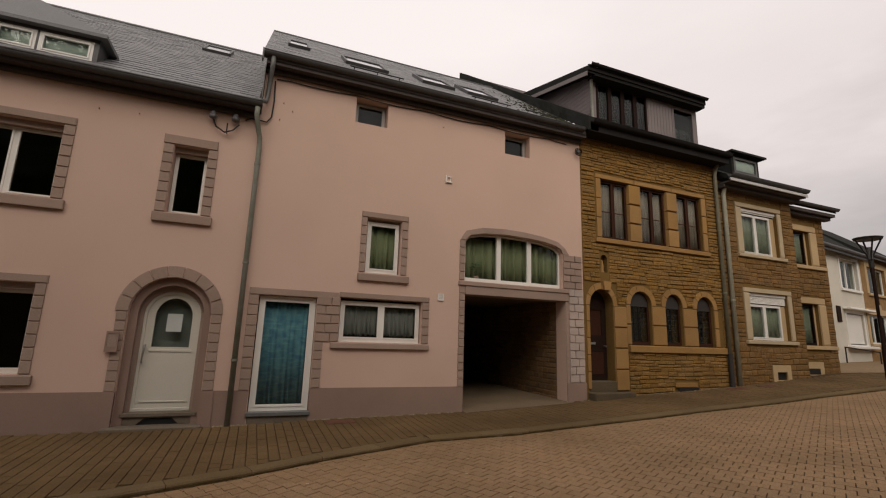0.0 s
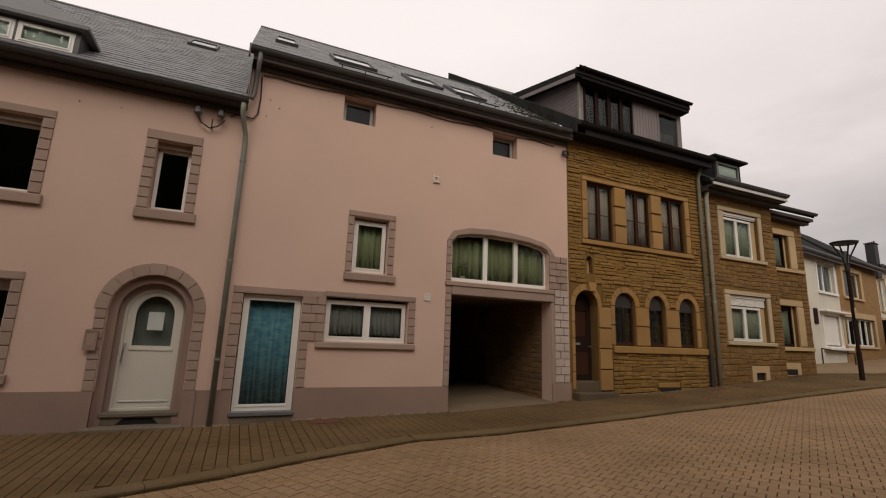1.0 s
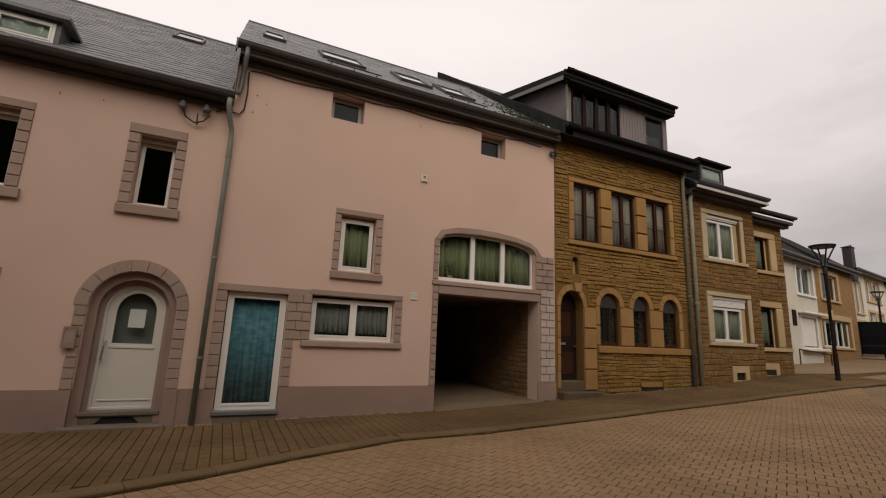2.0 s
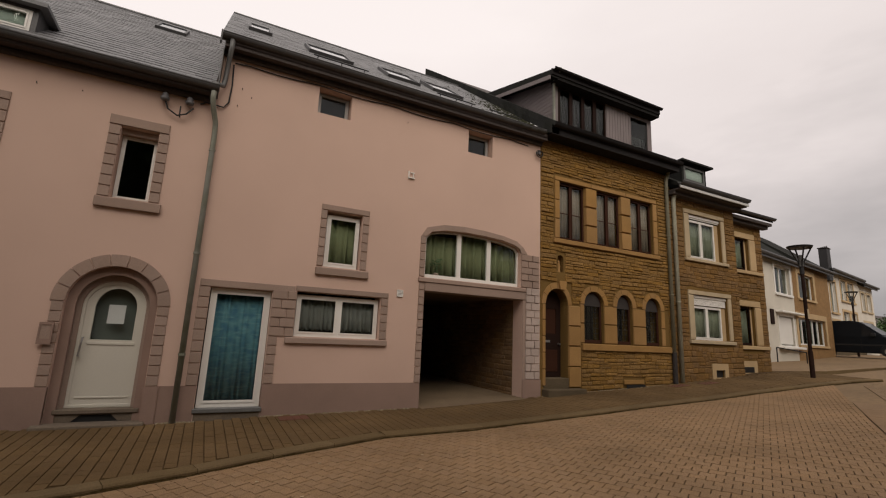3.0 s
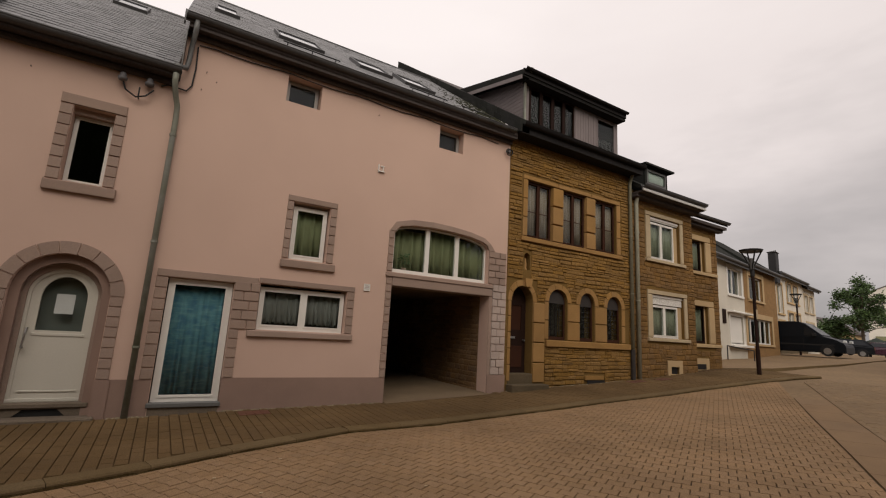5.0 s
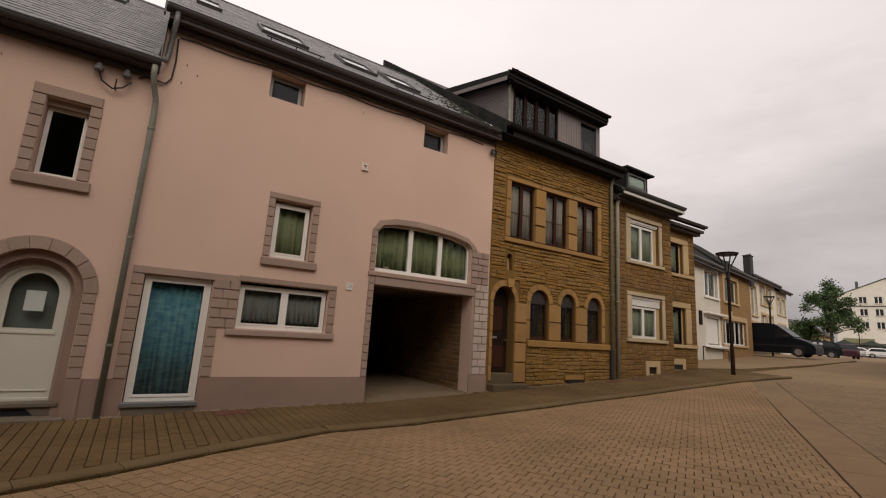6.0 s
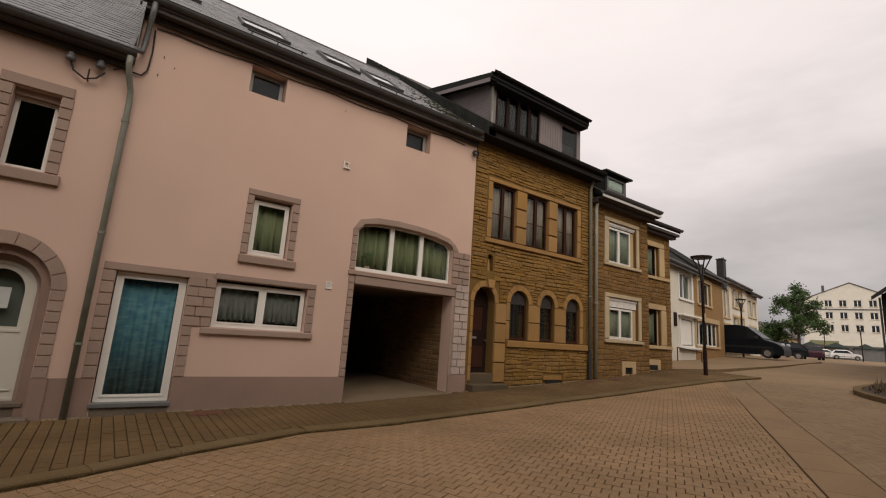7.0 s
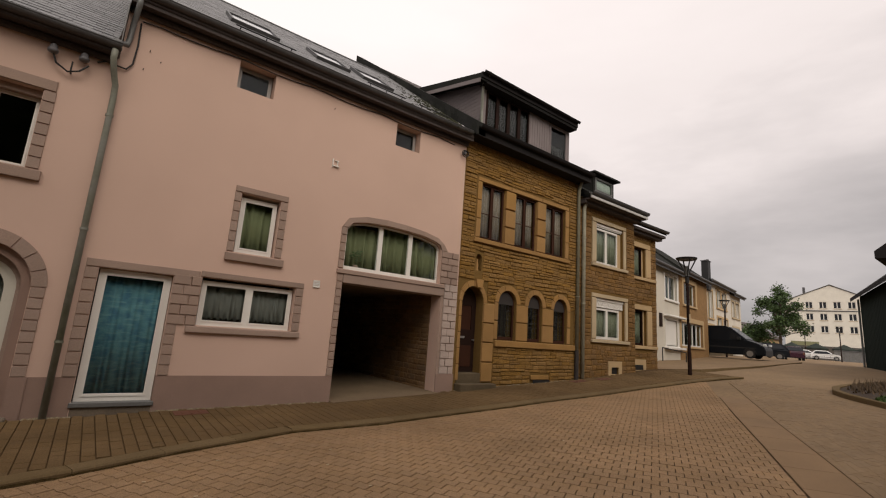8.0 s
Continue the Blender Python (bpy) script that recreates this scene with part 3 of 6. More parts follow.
def dormer(parent, x0, x1, y, z0, z1, roof_h, back, cells, frame_mat, cheek_mat, roof_mat, over=0.16, hip=0.35):
    """A roof dormer: cheeks, front with windows, and a hipped little roof."""
    for a in (x0, x1 - 0.07):
        part("dormer_cheek", boxes((a, a + 0.07, y + 0.085, back, z0 - 0.3, z1)), cheek_mat, parent)
    part("dormer_front", loop_wall(rect(x0, x1, z0, z1), [rect(a, b, c, d) for a, b, c, d in cells], y, 0.08), cheek_mat, parent)
    for a, b, c, d in cells:
        window(parent, a + 0.005, b - 0.005, c + 0.005, d - 0.005, y + 0.0, 1, 0.06, frame_mat)
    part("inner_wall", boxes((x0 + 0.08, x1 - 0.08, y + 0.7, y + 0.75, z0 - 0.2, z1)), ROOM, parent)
    bm = bmesh.new()
    lo = [bm.verts.new(p) for p in ((x0 - over, y - over, z1), (x1 + over, y - over, z1), (x1 + over, back, z1), (x0 - over, back, z1))]
    hi = [bm.verts.new(p) for p in ((x0 - over, y - over, z1 + 0.07), (x1 + over, y - over, z1 + 0.07), (x1 + over, back, z1 + 0.07), (x0 - over, back, z1 + 0.07))]
    c = (x0 + x1) / 2
    top = [bm.verts.new((c, y + hip, z1 + roof_h)), bm.verts.new((c, back + 1.0, z1 + roof_h))]
    bm.faces.new(lo)
    for i in range(4):
        bm.faces.new((lo[i], lo[(i + 1) % 4], hi[(i + 1) % 4], hi[i]))
    bm.faces.new((hi[0], hi[1], top[0]))
    bm.faces.new((hi[1], hi[2], top[1], top[0]))
    bm.faces.new((hi[3], hi[0], top[0], top[1]))
    bm.faces.new((hi[2], hi[3], top[1]))
    bmesh.ops.recalc_face_normals(bm, faces=bm.faces)
    return part("dormer_roof", bm, roof_mat, parent)


dormer(low, -6.6, -3.36, 9.98, 6.50, 7.06, 1.0, 11.2, [(-6.0, -5.0, 6.56, 7.0), (-4.95, -4.33, 6.56, 7.0), (-4.30, -3.44, 6.56, 7.0)], WHITE, ZINC_DARK, SLATE, over=0.14, hip=0.5)


def roof_window(parent, x0, x1, s0, s1, eave, ridge, mat=ZINC_DARK):
    """A rooflight lying in the roof: kerb, frame and pane; s0, s1: metres up the slope."""
    e, r = Vector((0, *eave)), Vector((0, *ridge))
    up = (r - e).normalized()
    out = Vector((1, 0, 0)).cross(up).normalized()
    m = Matrix(((1, up.x, out.x, 0), (0, up.y, out.y, e.y), (0, up.z, out.z, e.z), (0, 0, 0, 1)))
    bm = loop_wall(rect(x0, x1, s0, s1), [rect(x0 + 0.06, x1 - 0.06, s0 + 0.07, s1 - 0.06)], 0.0, 0.09)
    turn = Matrix(((1, 0, 0, 0), (0, 0, 1, 0), (0, 1, 0, 0), (0, 0, 0, 1)))
    for v in bm.verts:
        v.co = m @ turn @ v.co
    bmesh.ops.recalc_face_normals(bm, faces=bm.faces)
    f = part("roof_window", bm, mat, parent)
    pane = boxes((x0 + 0.05, x1 - 0.05, s0 + 0.06, s1 - 0.05, 0.055, 0.065))
    for v in pane.verts:
        v.co = m @ v.co
    part("pane", pane, MIRROR_GLASS, f)
    return f


MIRROR_GLASS = material("sky-lit roof glass", (0.08, 0.085, 0.09), 0.06, grain=0.0, bump=0.0, stain=0.0, spec=1.0)
roof_window(low, -2.30, -1.52, 5.8, 6.8, LE, LR)

# ---- the tall pink house ----
tall = thing("house", "tall pink rendered terraced house over a dark carriage passage", "house", (4, F, -0.1), "terraced houses")
BELLY = [(4.58, 2.92), (7.46, 2.92), (7.46, 3.90), (7.36, 4.02), (6.9, 4.12), (6.3, 4.17), (5.7, 4.185), (5.1, 4.15), (4.72, 4.07), (4.58, 3.93)]
house_wall(tall, rect(PX0, PX1, -0.6, 7.35), [rect(0.03, 1.17, -0.02, 2.29), rect(1.66, 3.52, 1.40, 2.34), rect(2.13, 2.95, 2.92, 4.18), rect(1.69, 2.46, 6.43, 7.05), rect(5.68, 6.45, 6.40, 7.03), BELLY, [(4.60, -0.6 + 1e-3), (7.53, -0.6 + 1e-3), (7.53, 2.60), (4.60, 2.60)]], PINK)
part("gable_wall", boxes((PX0, PX0 + 0.25, F + 0.43, 20.5, 2.0, 7.35)), PINK, tall)
bm = bmesh.new()
tri = [bm.verts.new((x, y, z)) for x in (PX0, PX0 + 0.25) for (y, z) in ((F + 0.02, 7.35), (20.3, 7.35), (15.09, 11.5))]
for f in ((0, 1, 2), (5, 4, 3), (0, 2, 5, 3), (2, 1, 4, 5), (1, 0, 3, 4)):
    bm.faces.new([tri[i] for i in f])
part("gable_wall", bm, PINK, tall)
inner(tall, PX0 + 0.3, PX1 - 0.05, 2.85, 7.0, 12.4)
inner(tall, PX0 + 0.3, 4.2, -0.05, 2.7, 12.4)
part("plinth", boxes((1.17, 4.595, F - 0.008, F + 0.05, -0.6, 0.46)), PLINTH, tall)
part("plinth", boxes((7.532, 8.13, F - 0.03, F + 0.05, -0.6, 0.52)), PLINTH, tall)
part("panel_under_door", boxes((0.03, 1.17, F - 0.007, F + 0.02, -0.6, -0.055)), CEMENT, tall)
# glazed door with its blue curtain
gd = part("glazed_door", loop_wall(rect(0.05, 1.16, 0.02, 2.28), [rect(0.14, 1.06, 0.11, 2.20)], F + 0.10, 0.07), WHITE, tall, "white framed glazed door")
part("pane", boxes((0.13, 1.07, F + 0.135, F + 0.145, 0.16, 2.21)), GLASS, gd).visible_shadow = False
part("casement", loop_wall(rect(0.13, 1.07, 0.10, 2.21), [rect(0.165, 1.035, 0.145, 2.17)], F + 0.085, 0.04), WHITE, gd)
part("threshold", boxes((0.0, 1.20, F - 0.05, F + 0.16, -0.06, 0.02), bevel=0.01), ZINC, gd, "grey metal threshold")
wavy("curtain", 0.12, 1.08, 0.12, 2.24, F + 0.24, BLUE_CLOTH, 8, 0.022, 4, "blue patterned curtain hanging behind the glazed door")
# kitchen window
window(tall, 1.69, 3.50, 1.40, 2.28, F + 0.12, 2, 0.075)
wavy("curtain", 1.72, 2.58, 1.58, 2.24, F + 0.26, LACE_CLOTH, 8, 0.015, 5, "dim scalloped lace half curtain behind the kitchen window", scallop=0.05)
wavy("curtain", 2.62, 3.48, 1.58, 2.24, F + 0.26, LACE_CLOTH, 8, 0.015, 6, "dim scalloped lace half curtain behind the kitchen window", scallop=0.05)
block(tall, SURROUND, -0.17, 1.62, 2.29, 2.44, proud=0.03)
block(tall, SURROUND, 1.62, 3.70, 2.335, 2.46, proud=0.03)
quoins(tall, SURROUND, -0.17, 0.03, 0.43, 2.29, 9)
bonded(tall, SURROUND, 1.17, 1.66, 1.39, 2.33, 5)
quoins(tall, SURROUND, 1.17, 1.36, 0.46, 1.39, 5)
quoins(tall, SURROUND, 3.52, 3.70, 1.40, 2.335, 5)
sill(tall, SURROUND, 1.50, 3.71, 1.26, 1.40)
# the small green window
window(tall, 2.17, 2.92, 2.93, 4.12, F + 0.13, 1, 0.075)
wavy("curtain", 2.2, 3.0, 2.95, 4.1, F + 0.28, GREEN_CLOTH, 4, 0.045, 7, "green curtain drawn behind the small window")
block(tall, SURROUND, 1.99, 3.11, 4.18, 4.32, proud=0.03)
quoins(tall, SURROUND, 1.99, 2.13, 2.92, 4.18, 6)
quoins(tall, SURROUND, 2.95, 3.11, 2.92, 4.18, 6)
sill(tall, SURROUND, 1.98, 3.16, 2.73, 2.91)
GREY_FRAME = material("grey window frame", (0.34, 0.32, 0.30), 0.5, grain=0.05, bump=0.03, stain=0.1)
# attic openings under the eaves
for a, b, c, d in ((1.69, 2.46, 6.43, 7.05), (5.68, 6.45, 6.40, 7.03)):
    window(tall, a + 0.02, b - 0.02, c + 0.0, d - 0.02, F + 0.22, 1, 0.06, GREY_FRAME)
# the wide window over the passage
gw = part("window", loop_wall([(4.60, 2.93), (7.45, 2.93), (7.45, 3.89), (7.35, 4.0), (6.9, 4.10), (6.3, 4.15), (5.7, 4.165), (5.1, 4.13), (4.73, 4.05), (4.60, 3.92)], [[(4.65, 3.02), (5.53, 3.02), (5.53, 4.13), (5.1, 4.105), (4.76, 4.03), (4.65, 3.91)], [(5.65, 3.02), (6.44, 3.02), (6.44, 4.115), (5.65, 4.14)], [(6.56, 3.02), (7.41, 3.02), (7.41, 3.87), (7.32, 3.97), (6.9, 4.075), (6.56, 4.105)]], F + 0.13, 0.07), WHITE, tall)
for a, b, d in ((4.66, 5.53, 4.0), (5.63, 6.45, 4.10), (6.55, 7.41, 4.0)):
    part("pane", boxes((a, b, F + 0.16, F + 0.168, 3.01, d)), GLASS, gw).visible_shadow = False
    wavy("curtain", a, b + 0.15, 3.0, d + 0.06, F + 0.32, GREEN_CLOTH, 5, 0.055, int(a * 7), "green curtain behind the wide window over the passage")
plant = thing("house_plant", "small leafy house plant on the inner window sill", "plant", (5.0, F + 0.24, 3.03))
part("pot", boxes((4.93, 5.07, F + 0.21, F + 0.27, 3.0, 3.09), bevel=0.015), PLINTH, plant)
LEAF = material("dark green leaves", (0.050, 0.085, 0.030), 0.6, grain=0.2, scale=60, bump=0.1, vary=0.25, island=True)
rnd = random.Random(11)
lv, lf = [], []
for k in range(26):
    a, h, r = rnd.uniform(0, 6.28), rnd.uniform(0.08, 0.42), rnd.uniform(0.02, 0.16)
    c = Vector((5.0 + r * math.cos(a), F + 0.24 + 0.02 * math.sin(a), 3.03 + h))
    d = Vector((math.cos(a), 0.1, rnd.uniform(-0.6, 0.8))) * 0.05
    u = Vector((-d.z, 0.01, d.x)) * 0.4
    lv += [tuple(c - d), tuple(c + u), tuple(c + d), tuple(c - u)]
    lf.append((4 * k, 4 * k + 1, 4 * k + 2, 4 * k + 3))
data_mesh("leaves", lv, lf, LEAF, plant)
# stone round the wide window and the passage
cx, tops = [4.45, 4.60, 5.05, 5.65, 6.25, 6.85, 7.30, 7.52, 7.66], [3.93, 4.16, 4.285, 4.325, 4.31, 4.255, 4.165, 4.02, 3.84]
ix, low_z = [4.58, 4.72, 5.1, 5.68, 6.25, 6.82, 7.22, 7.40, 7.47], [3.93, 4.07, 4.15, 4.185, 4.172, 4.135, 4.06, 3.98, 3.84]
for i in range(8):
    part("arch_stone", loop_wall([(ix[i], low_z[i]), (ix[i + 1], low_z[i + 1]), (cx[i + 1], tops[i + 1]), (cx[i], tops[i])], [], F - 0.03, 0.06), SURROUND, tall)
quoins(tall, SURROUND, 4.43, 4.58, 2.93, 3.93, 5)
bonded(tall, SURROUND, 7.46, 8.07, 2.93, 3.84, 5)
sill(tall, SURROUND, 4.42, 7.62, 2.80, 2.925, 0.06)
part("lintel", boxes((4.60, 7.62, F - 0.035, F + 0.40, 2.59, 2.80), bevel=0.012), SURROUND, tall)
quoins(tall, SURROUND, 4.44, 4.60, 0.46, 2.79, 13)
bonded(tall, LIME, 7.62, 8.09, 0.52, 2.93, 12, proud=0.035)
part("pier_face", boxes((7.532, 7.625, F - 0.012, F + 0.05, 0.52, 2.59)), SURROUND, tall)
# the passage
# left and end walls take the darkened room colour in place of passage shade
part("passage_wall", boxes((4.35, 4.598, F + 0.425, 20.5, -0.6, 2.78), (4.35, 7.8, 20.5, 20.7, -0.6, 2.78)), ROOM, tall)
part("passage_wall", boxes((7.56, 7.80, F + 0.425, 20.5, -0.6, 2.78)), PASSAGE_STONE, tall)
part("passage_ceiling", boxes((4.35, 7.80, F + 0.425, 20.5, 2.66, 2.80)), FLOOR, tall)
# roof of the tall house
TE, TR = (9.58, 7.46), (15.09, 11.67)
roof_slab(tall, EAVEWOOD, PX0 - 0.08, PX1 + 0.0, TE, TR)
roof_slab(tall, EAVEWOOD, PX0 - 0.08, PX1 + 0.0, (20.8, 7.36), TR)
slates(tall, SLATE, PX0 - 0.09, PX1, TE, TR, 0.40, 0.30, lift=0.007, seed=6)
part("soffit", boxes((PX0, PX1 + 0.02, 9.64, F, 7.24, 7.28)), EAVEWOOD, tall)
part("cornice", boxes((PX0, PX1 + 0.02, 9.80, F, 7.12, 7.24), bevel=0.03), EAVEWOOD, tall)
part("fascia", boxes((PX0, PX1 + 0.02, 9.61, 9.64, 7.22, 7.43)), EAVEWOOD, tall)
gutter(tall, ZINC_DARK, PX0 - 0.06, PX1 - 0.12, 9.56, 7.448, 0.10)
part("verge", boxes((PX0 - 0.10, PX0 - 0.07, 9.54, 9.66, 7.26, 7.52)), ZINC_DARK, tall)
part("ridge", tube(bmesh.new(), [(PX0 - 0.08, 15.09, 11.67), (PX1, 15.09, 11.67)], 0.05, 8), ZINC_DARK, tall)
for x0, x1, s0, s1 in ((0.07, 0.64, 2.55, 3.9), (1.50, 2.65, 1.65, 3.0), (3.62, 4.60, 1.65, 2.95), (5.0, 6.0, 1.65, 2.95)):
    roof_window(tall, x0, x1, s0, s1, TE, TR)
for x0, x1 in ((1.45, 2.75), (4.6, 5.75), (6.2, 7.3)):
    sg = bmesh.new()
    tube(sg, [(x0, 9.72, 7.70), (x1, 9.72, 7.70)], 0.016, 6)
    for x in (x0 + 0.1, (x0 + x1) / 2, x1 - 0.1):
        tube(sg, [(x, 9.72, 7.70), (x, 9.78, 7.64)], 0.012, 5)
    part("snow_guard", sg, BLACK, tall)
# zinc flashing and pipes between the two pink houses
part("flashing", boxes((PX0 - 0.035, PX0 - 0.003, 9.72, 12.4, 6.2, 6.21)), ZINC, tall)
bm = bmesh.new()
q = [bm.verts.new(p) for p in ((PX0 - 0.02, 9.55, 6.35), (PX0 - 0.02, 15.6, 10.9), (PX0 - 0.02, 15.6, 11.2), (PX0 - 0.02, 9.55, 7.1))]
r2 = [bm.verts.new(v.co + Vector((0.016, 0, 0))) for v in q]
bm.faces.new(q)
bm.faces.new(r2[::-1])
for i in range(4):
    bm.faces.new((q[i], q[(i + 1) % 4], r2[(i + 1) % 4], r2[i]))
bmesh.ops.recalc_face_normals(bm, faces=bm.faces)
part("flashing", bm, ZINC, tall)


def downpipe(label, path, mat, r=0.05, clips=(), foot=None):
    p = thing("downpipe", label, "pipe", path[-1])
    part("pipe", tube(bmesh.new(), path, r, 10), mat, p, smooth=True)
    for z in clips:
        part("clip", tube(bmesh.new(), [(path[-1][0], path[-1][1], z - 0.02), (path[-1][0], path[-1][1], z + 0.02)], r + 0.012, 10), mat, p)
    if foot:
        part("foot", tube(bmesh.new(), foot, r + 0.012, 10), DARKPIPE, p, "dark cast iron foot of the pipe")
    return p


downpipe("weathered grey green zinc downpipe between the pink houses", [(-0.40, 9.56, 6.14), (-0.40, 9.57, 5.98), (-0.36, 9.68, 5.78), (-0.30, 9.80, 5.58), (-0.29, 9.82, 5.3), (-0.29, 9.82, -0.20)], MOSSY, 0.052, (5.0, 2.9, 1.0))
downpipe("short grey zinc downpipe from the upper gutter", [(-0.20, 9.56, 7.36), (-0.20, 9.60, 7.15), (-0.22, 9.74, 6.97), (-0.24, 9.80, 6.55), (-0.26, 9.76, 6.40), (-0.44, 9.62, 6.33)], ZINC, 0.05)
cable = thing("cable", "black cable looped down the wall by the eaves", "cable", (-0.1, 9.88, 6.5))
part("strand", tube(bmesh.new(), [(-0.12, 9.87, 6.98), (-0.10, 9.87, 6.5), (-0.12, 9.87, 6.12), (-0.2, 9.86, 5.98), (-0.5, 9.86, 6.0), (-0.62, 9.86, 5.93)], 0.016, 6), BLACK, cable)
part("strand", tube(bmesh.new(), [(-0.1 + 0.31 * i, 9.875, 7.08 - 0.05 * abs(math.sin(0.55 * i)) - (0.05 if i == 0 else 0.0)) for i in range(26)], 0.012, 6), BLACK, cable)


def insulators(x, z, label):
    """Two insulators on a bent iron bracket."""
    k = thing("insulator_bracket", label, "insulator", (x, F, z))
    part("bracket", tube(bmesh.new(), [(x - 0.26, 9.80, z + 0.16), (x - 0.19, 9.80, z - 0.02), (x - 0.02, 9.80, z - 0.12), (x + 0.13, 9.80, z - 0.05), (x + 0.24, 9.80, z + 0.10)], 0.016, 6), BLACK, k)
    part("stem", tube(bmesh.new(), [(x + 0.02, F, z - 0.1), (x + 0.02, 9.79, z - 0.09), (x + 0.02, 9.79, z + 0.08)], 0.014, 6), BLACK, k)
    for dx, dz in ((-0.26, 0.18), (0.16, 0.20)):
        bm = bmesh.new()
        prof = [(0.0, 0.03), (0.02, 0.072), (0.07, 0.08), (0.09, 0.05), (0.13, 0.06), (0.17, 0.03)]
        rings = [[bm.verts.new((x + dx + rr * math.cos(6.2832 * j / 10), 9.79 + rr * math.sin(6.2832 * j / 10), z + dz - 0.06 + zz)) for j in range(10)] for zz, rr in prof]
        for a, b in zip(rings, rings[1:]):
            for j in range(10):
                bm.faces.new((a[j], a[(j + 1) % 10], b[(j + 1) % 10], b[j]))
        bm.faces.new(rings[-1])
        bm.faces.new(rings[0][::-1])
        part("insulator", bm, PORCELAIN, k, smooth=True)
    return k


insulators(-0.96, 5.68, "black iron bracket with two grey porcelain insulators")
coil = thing("cable_coil", "small coil of black cable on the wall", "cable", (8.02, 9.84, 6.85))
part("loops", tube(bmesh.new(), [(8.02 + 0.13 * math.cos(0.6 * i) * (1 - 0.02 * i), 9.84 - 0.004 * i, 6.85 + 0.12 * math.sin(0.6 * i) * (1 - 0.02 * i)) for i in range(24)], 0.013, 6), BLACK, coil)
part("box", boxes((7.97, 8.06, 9.80, F, 6.84, 6.93), bevel=0.01), PORCELAIN, coil)
vent = thing("wall_vent", "small white slatted vent on the pink wall", "vent", (3.98, F, 2.48))
part("frame", loop_wall(rect(3.90, 4.05, 2.40, 2.56), [rect(3.915, 4.035, 2.415, 2.545)], F - 0.025, 0.024), WHITE, vent)
for i in range(4):
    part("slat", boxes((3.915, 4.035, F - 0.02, F - 0.004, 2.418 + 0.033 * i, 2.440 + 0.033 * i)), WHITE, vent)
old = thing("old_bracket", "whitish old sign bracket fixed to the wall", "bracket", (4.08, F, 5.4))
part("bar", boxes((4.0, 4.02, F - 0.04, F - 0.001, 5.30, 5.50)), WHITE, old)
part("bar", boxes((4.0, 4.17, F - 0.045, F - 0.001, 5.32, 5.34)), WHITE, old)
part("bar", boxes((4.12, 4.135, F - 0.04, F - 0.001, 5.34, 5.47), (4.06, 4.16, F - 0.035, F - 0.001, 5.455, 5.475)), WHITE, old)
bell = thing("letter_box", "brown framed letter box on the stone jamb", "letter box", (-2.31, F, 1.3))
part("body", boxes((-2.40, -2.23, F - 0.075, F - 0.026, 1.14, 1.46), bevel=0.01), SURROUND, bell)
part("frame", loop_wall(rect(-2.41, -2.22, 1.12, 1.48), [rect(-2.385, -2.245, 1.21, 1.44)], F - 0.085, 0.03), PLINTH, bell)
for i, (x, z, l) in enumerate(((-3.15, 5.62, 0.07), (-2.5, 5.66, 0.03), (0.10, 6.5, 0.05), (0.05, 6.1, 0.05), (3.9, 6.75, 0.04), (0.3, 6.35, 0.03))):
    h = thing("wall_hook", "small rusty hook in the pink render", "hook", (x, F, z), "wall hooks")
    part("shank", tube(bmesh.new(), [(x, F, z), (x, F - 0.03, z), (x + 0.004, F - 0.035, z + 0.3 * l)], 0.008, 5), BLACK, h)

# ---- the ochre stone house ----
SX0, SX1 = PX1, 13.62
stone = thing("house", "ochre rubble stone terraced house with arched windows and a wide dormer", "house", (10.9, F, 0.2), "terraced houses")
ARCHES = [(9.74, 10.53), (11.07, 11.76), (12.34, 13.07)]
house_wall(stone, rect(SX0 + 0.004, SX1, -0.4, 7.5), [rect(8.83, 12.87, 4.47, 6.22), arch(8.31, 9.12, -0.3, 2.55, 3.0)] + [arch(a, b, 1.52, 2.64, 3.03) for a, b in ARCHES] + [arch(8.75, 8.98, 3.48, 3.86, 3.98, 8)], OCHRE_MORTAR)
inner(stone, SX0 + 0.05, SX1 - 0.05, 3.8, 7.0, 12.2)
inner(stone, 9.35, SX1 - 0.05, 0.6, 3.5, 12.2)
# upper windows between dressed mullions
LIGHTS = [(8.83, 9.86), (10.32, 11.37), (11.81, 12.87)]
for a, b in LIGHTS:
    window(stone, a + 0.0, b - 0.0, 4.47, 6.21, F + 0.09, 2, 0.05, REDWOOD, bars=(5.28,))
    wavy("curtain", a + 0.05, b - 0.05, 4.5, 6.15, F + 0.20, NET_CLOTH, 6, 0.03, int(a * 10), "grey net curtain behind the upper stone window")
for a, b in ((9.86, 10.32), (11.37, 11.81)):
    for z0, z1 in ((4.47, 5.02), (5.02, 5.60), (5.60, 6.22)):
        block(stone, OCHRE_CUT, a, b, z0, z1, proud=0.03, deep=0.30)
for a, b in ((8.64, 8.83), (12.87, 13.07)):
    for z0, z1 in ((4.47, 5.05), (5.05, 5.62), (5.62, 6.22)):
        block(stone, OCHRE_CUT, a, b, z0, z1, proud=0.03, deep=0.04)
for a, b in ((8.64, 10.09), (10.09, 11.6), (11.6, 13.07)):
    block(stone, OCHRE_CUT, a, b, 6.22, 6.36, proud=0.035, deep=0.04)
sill(stone, OCHRE_CUT, 8.58, 13.10, 4.32, 4.47, 0.08)
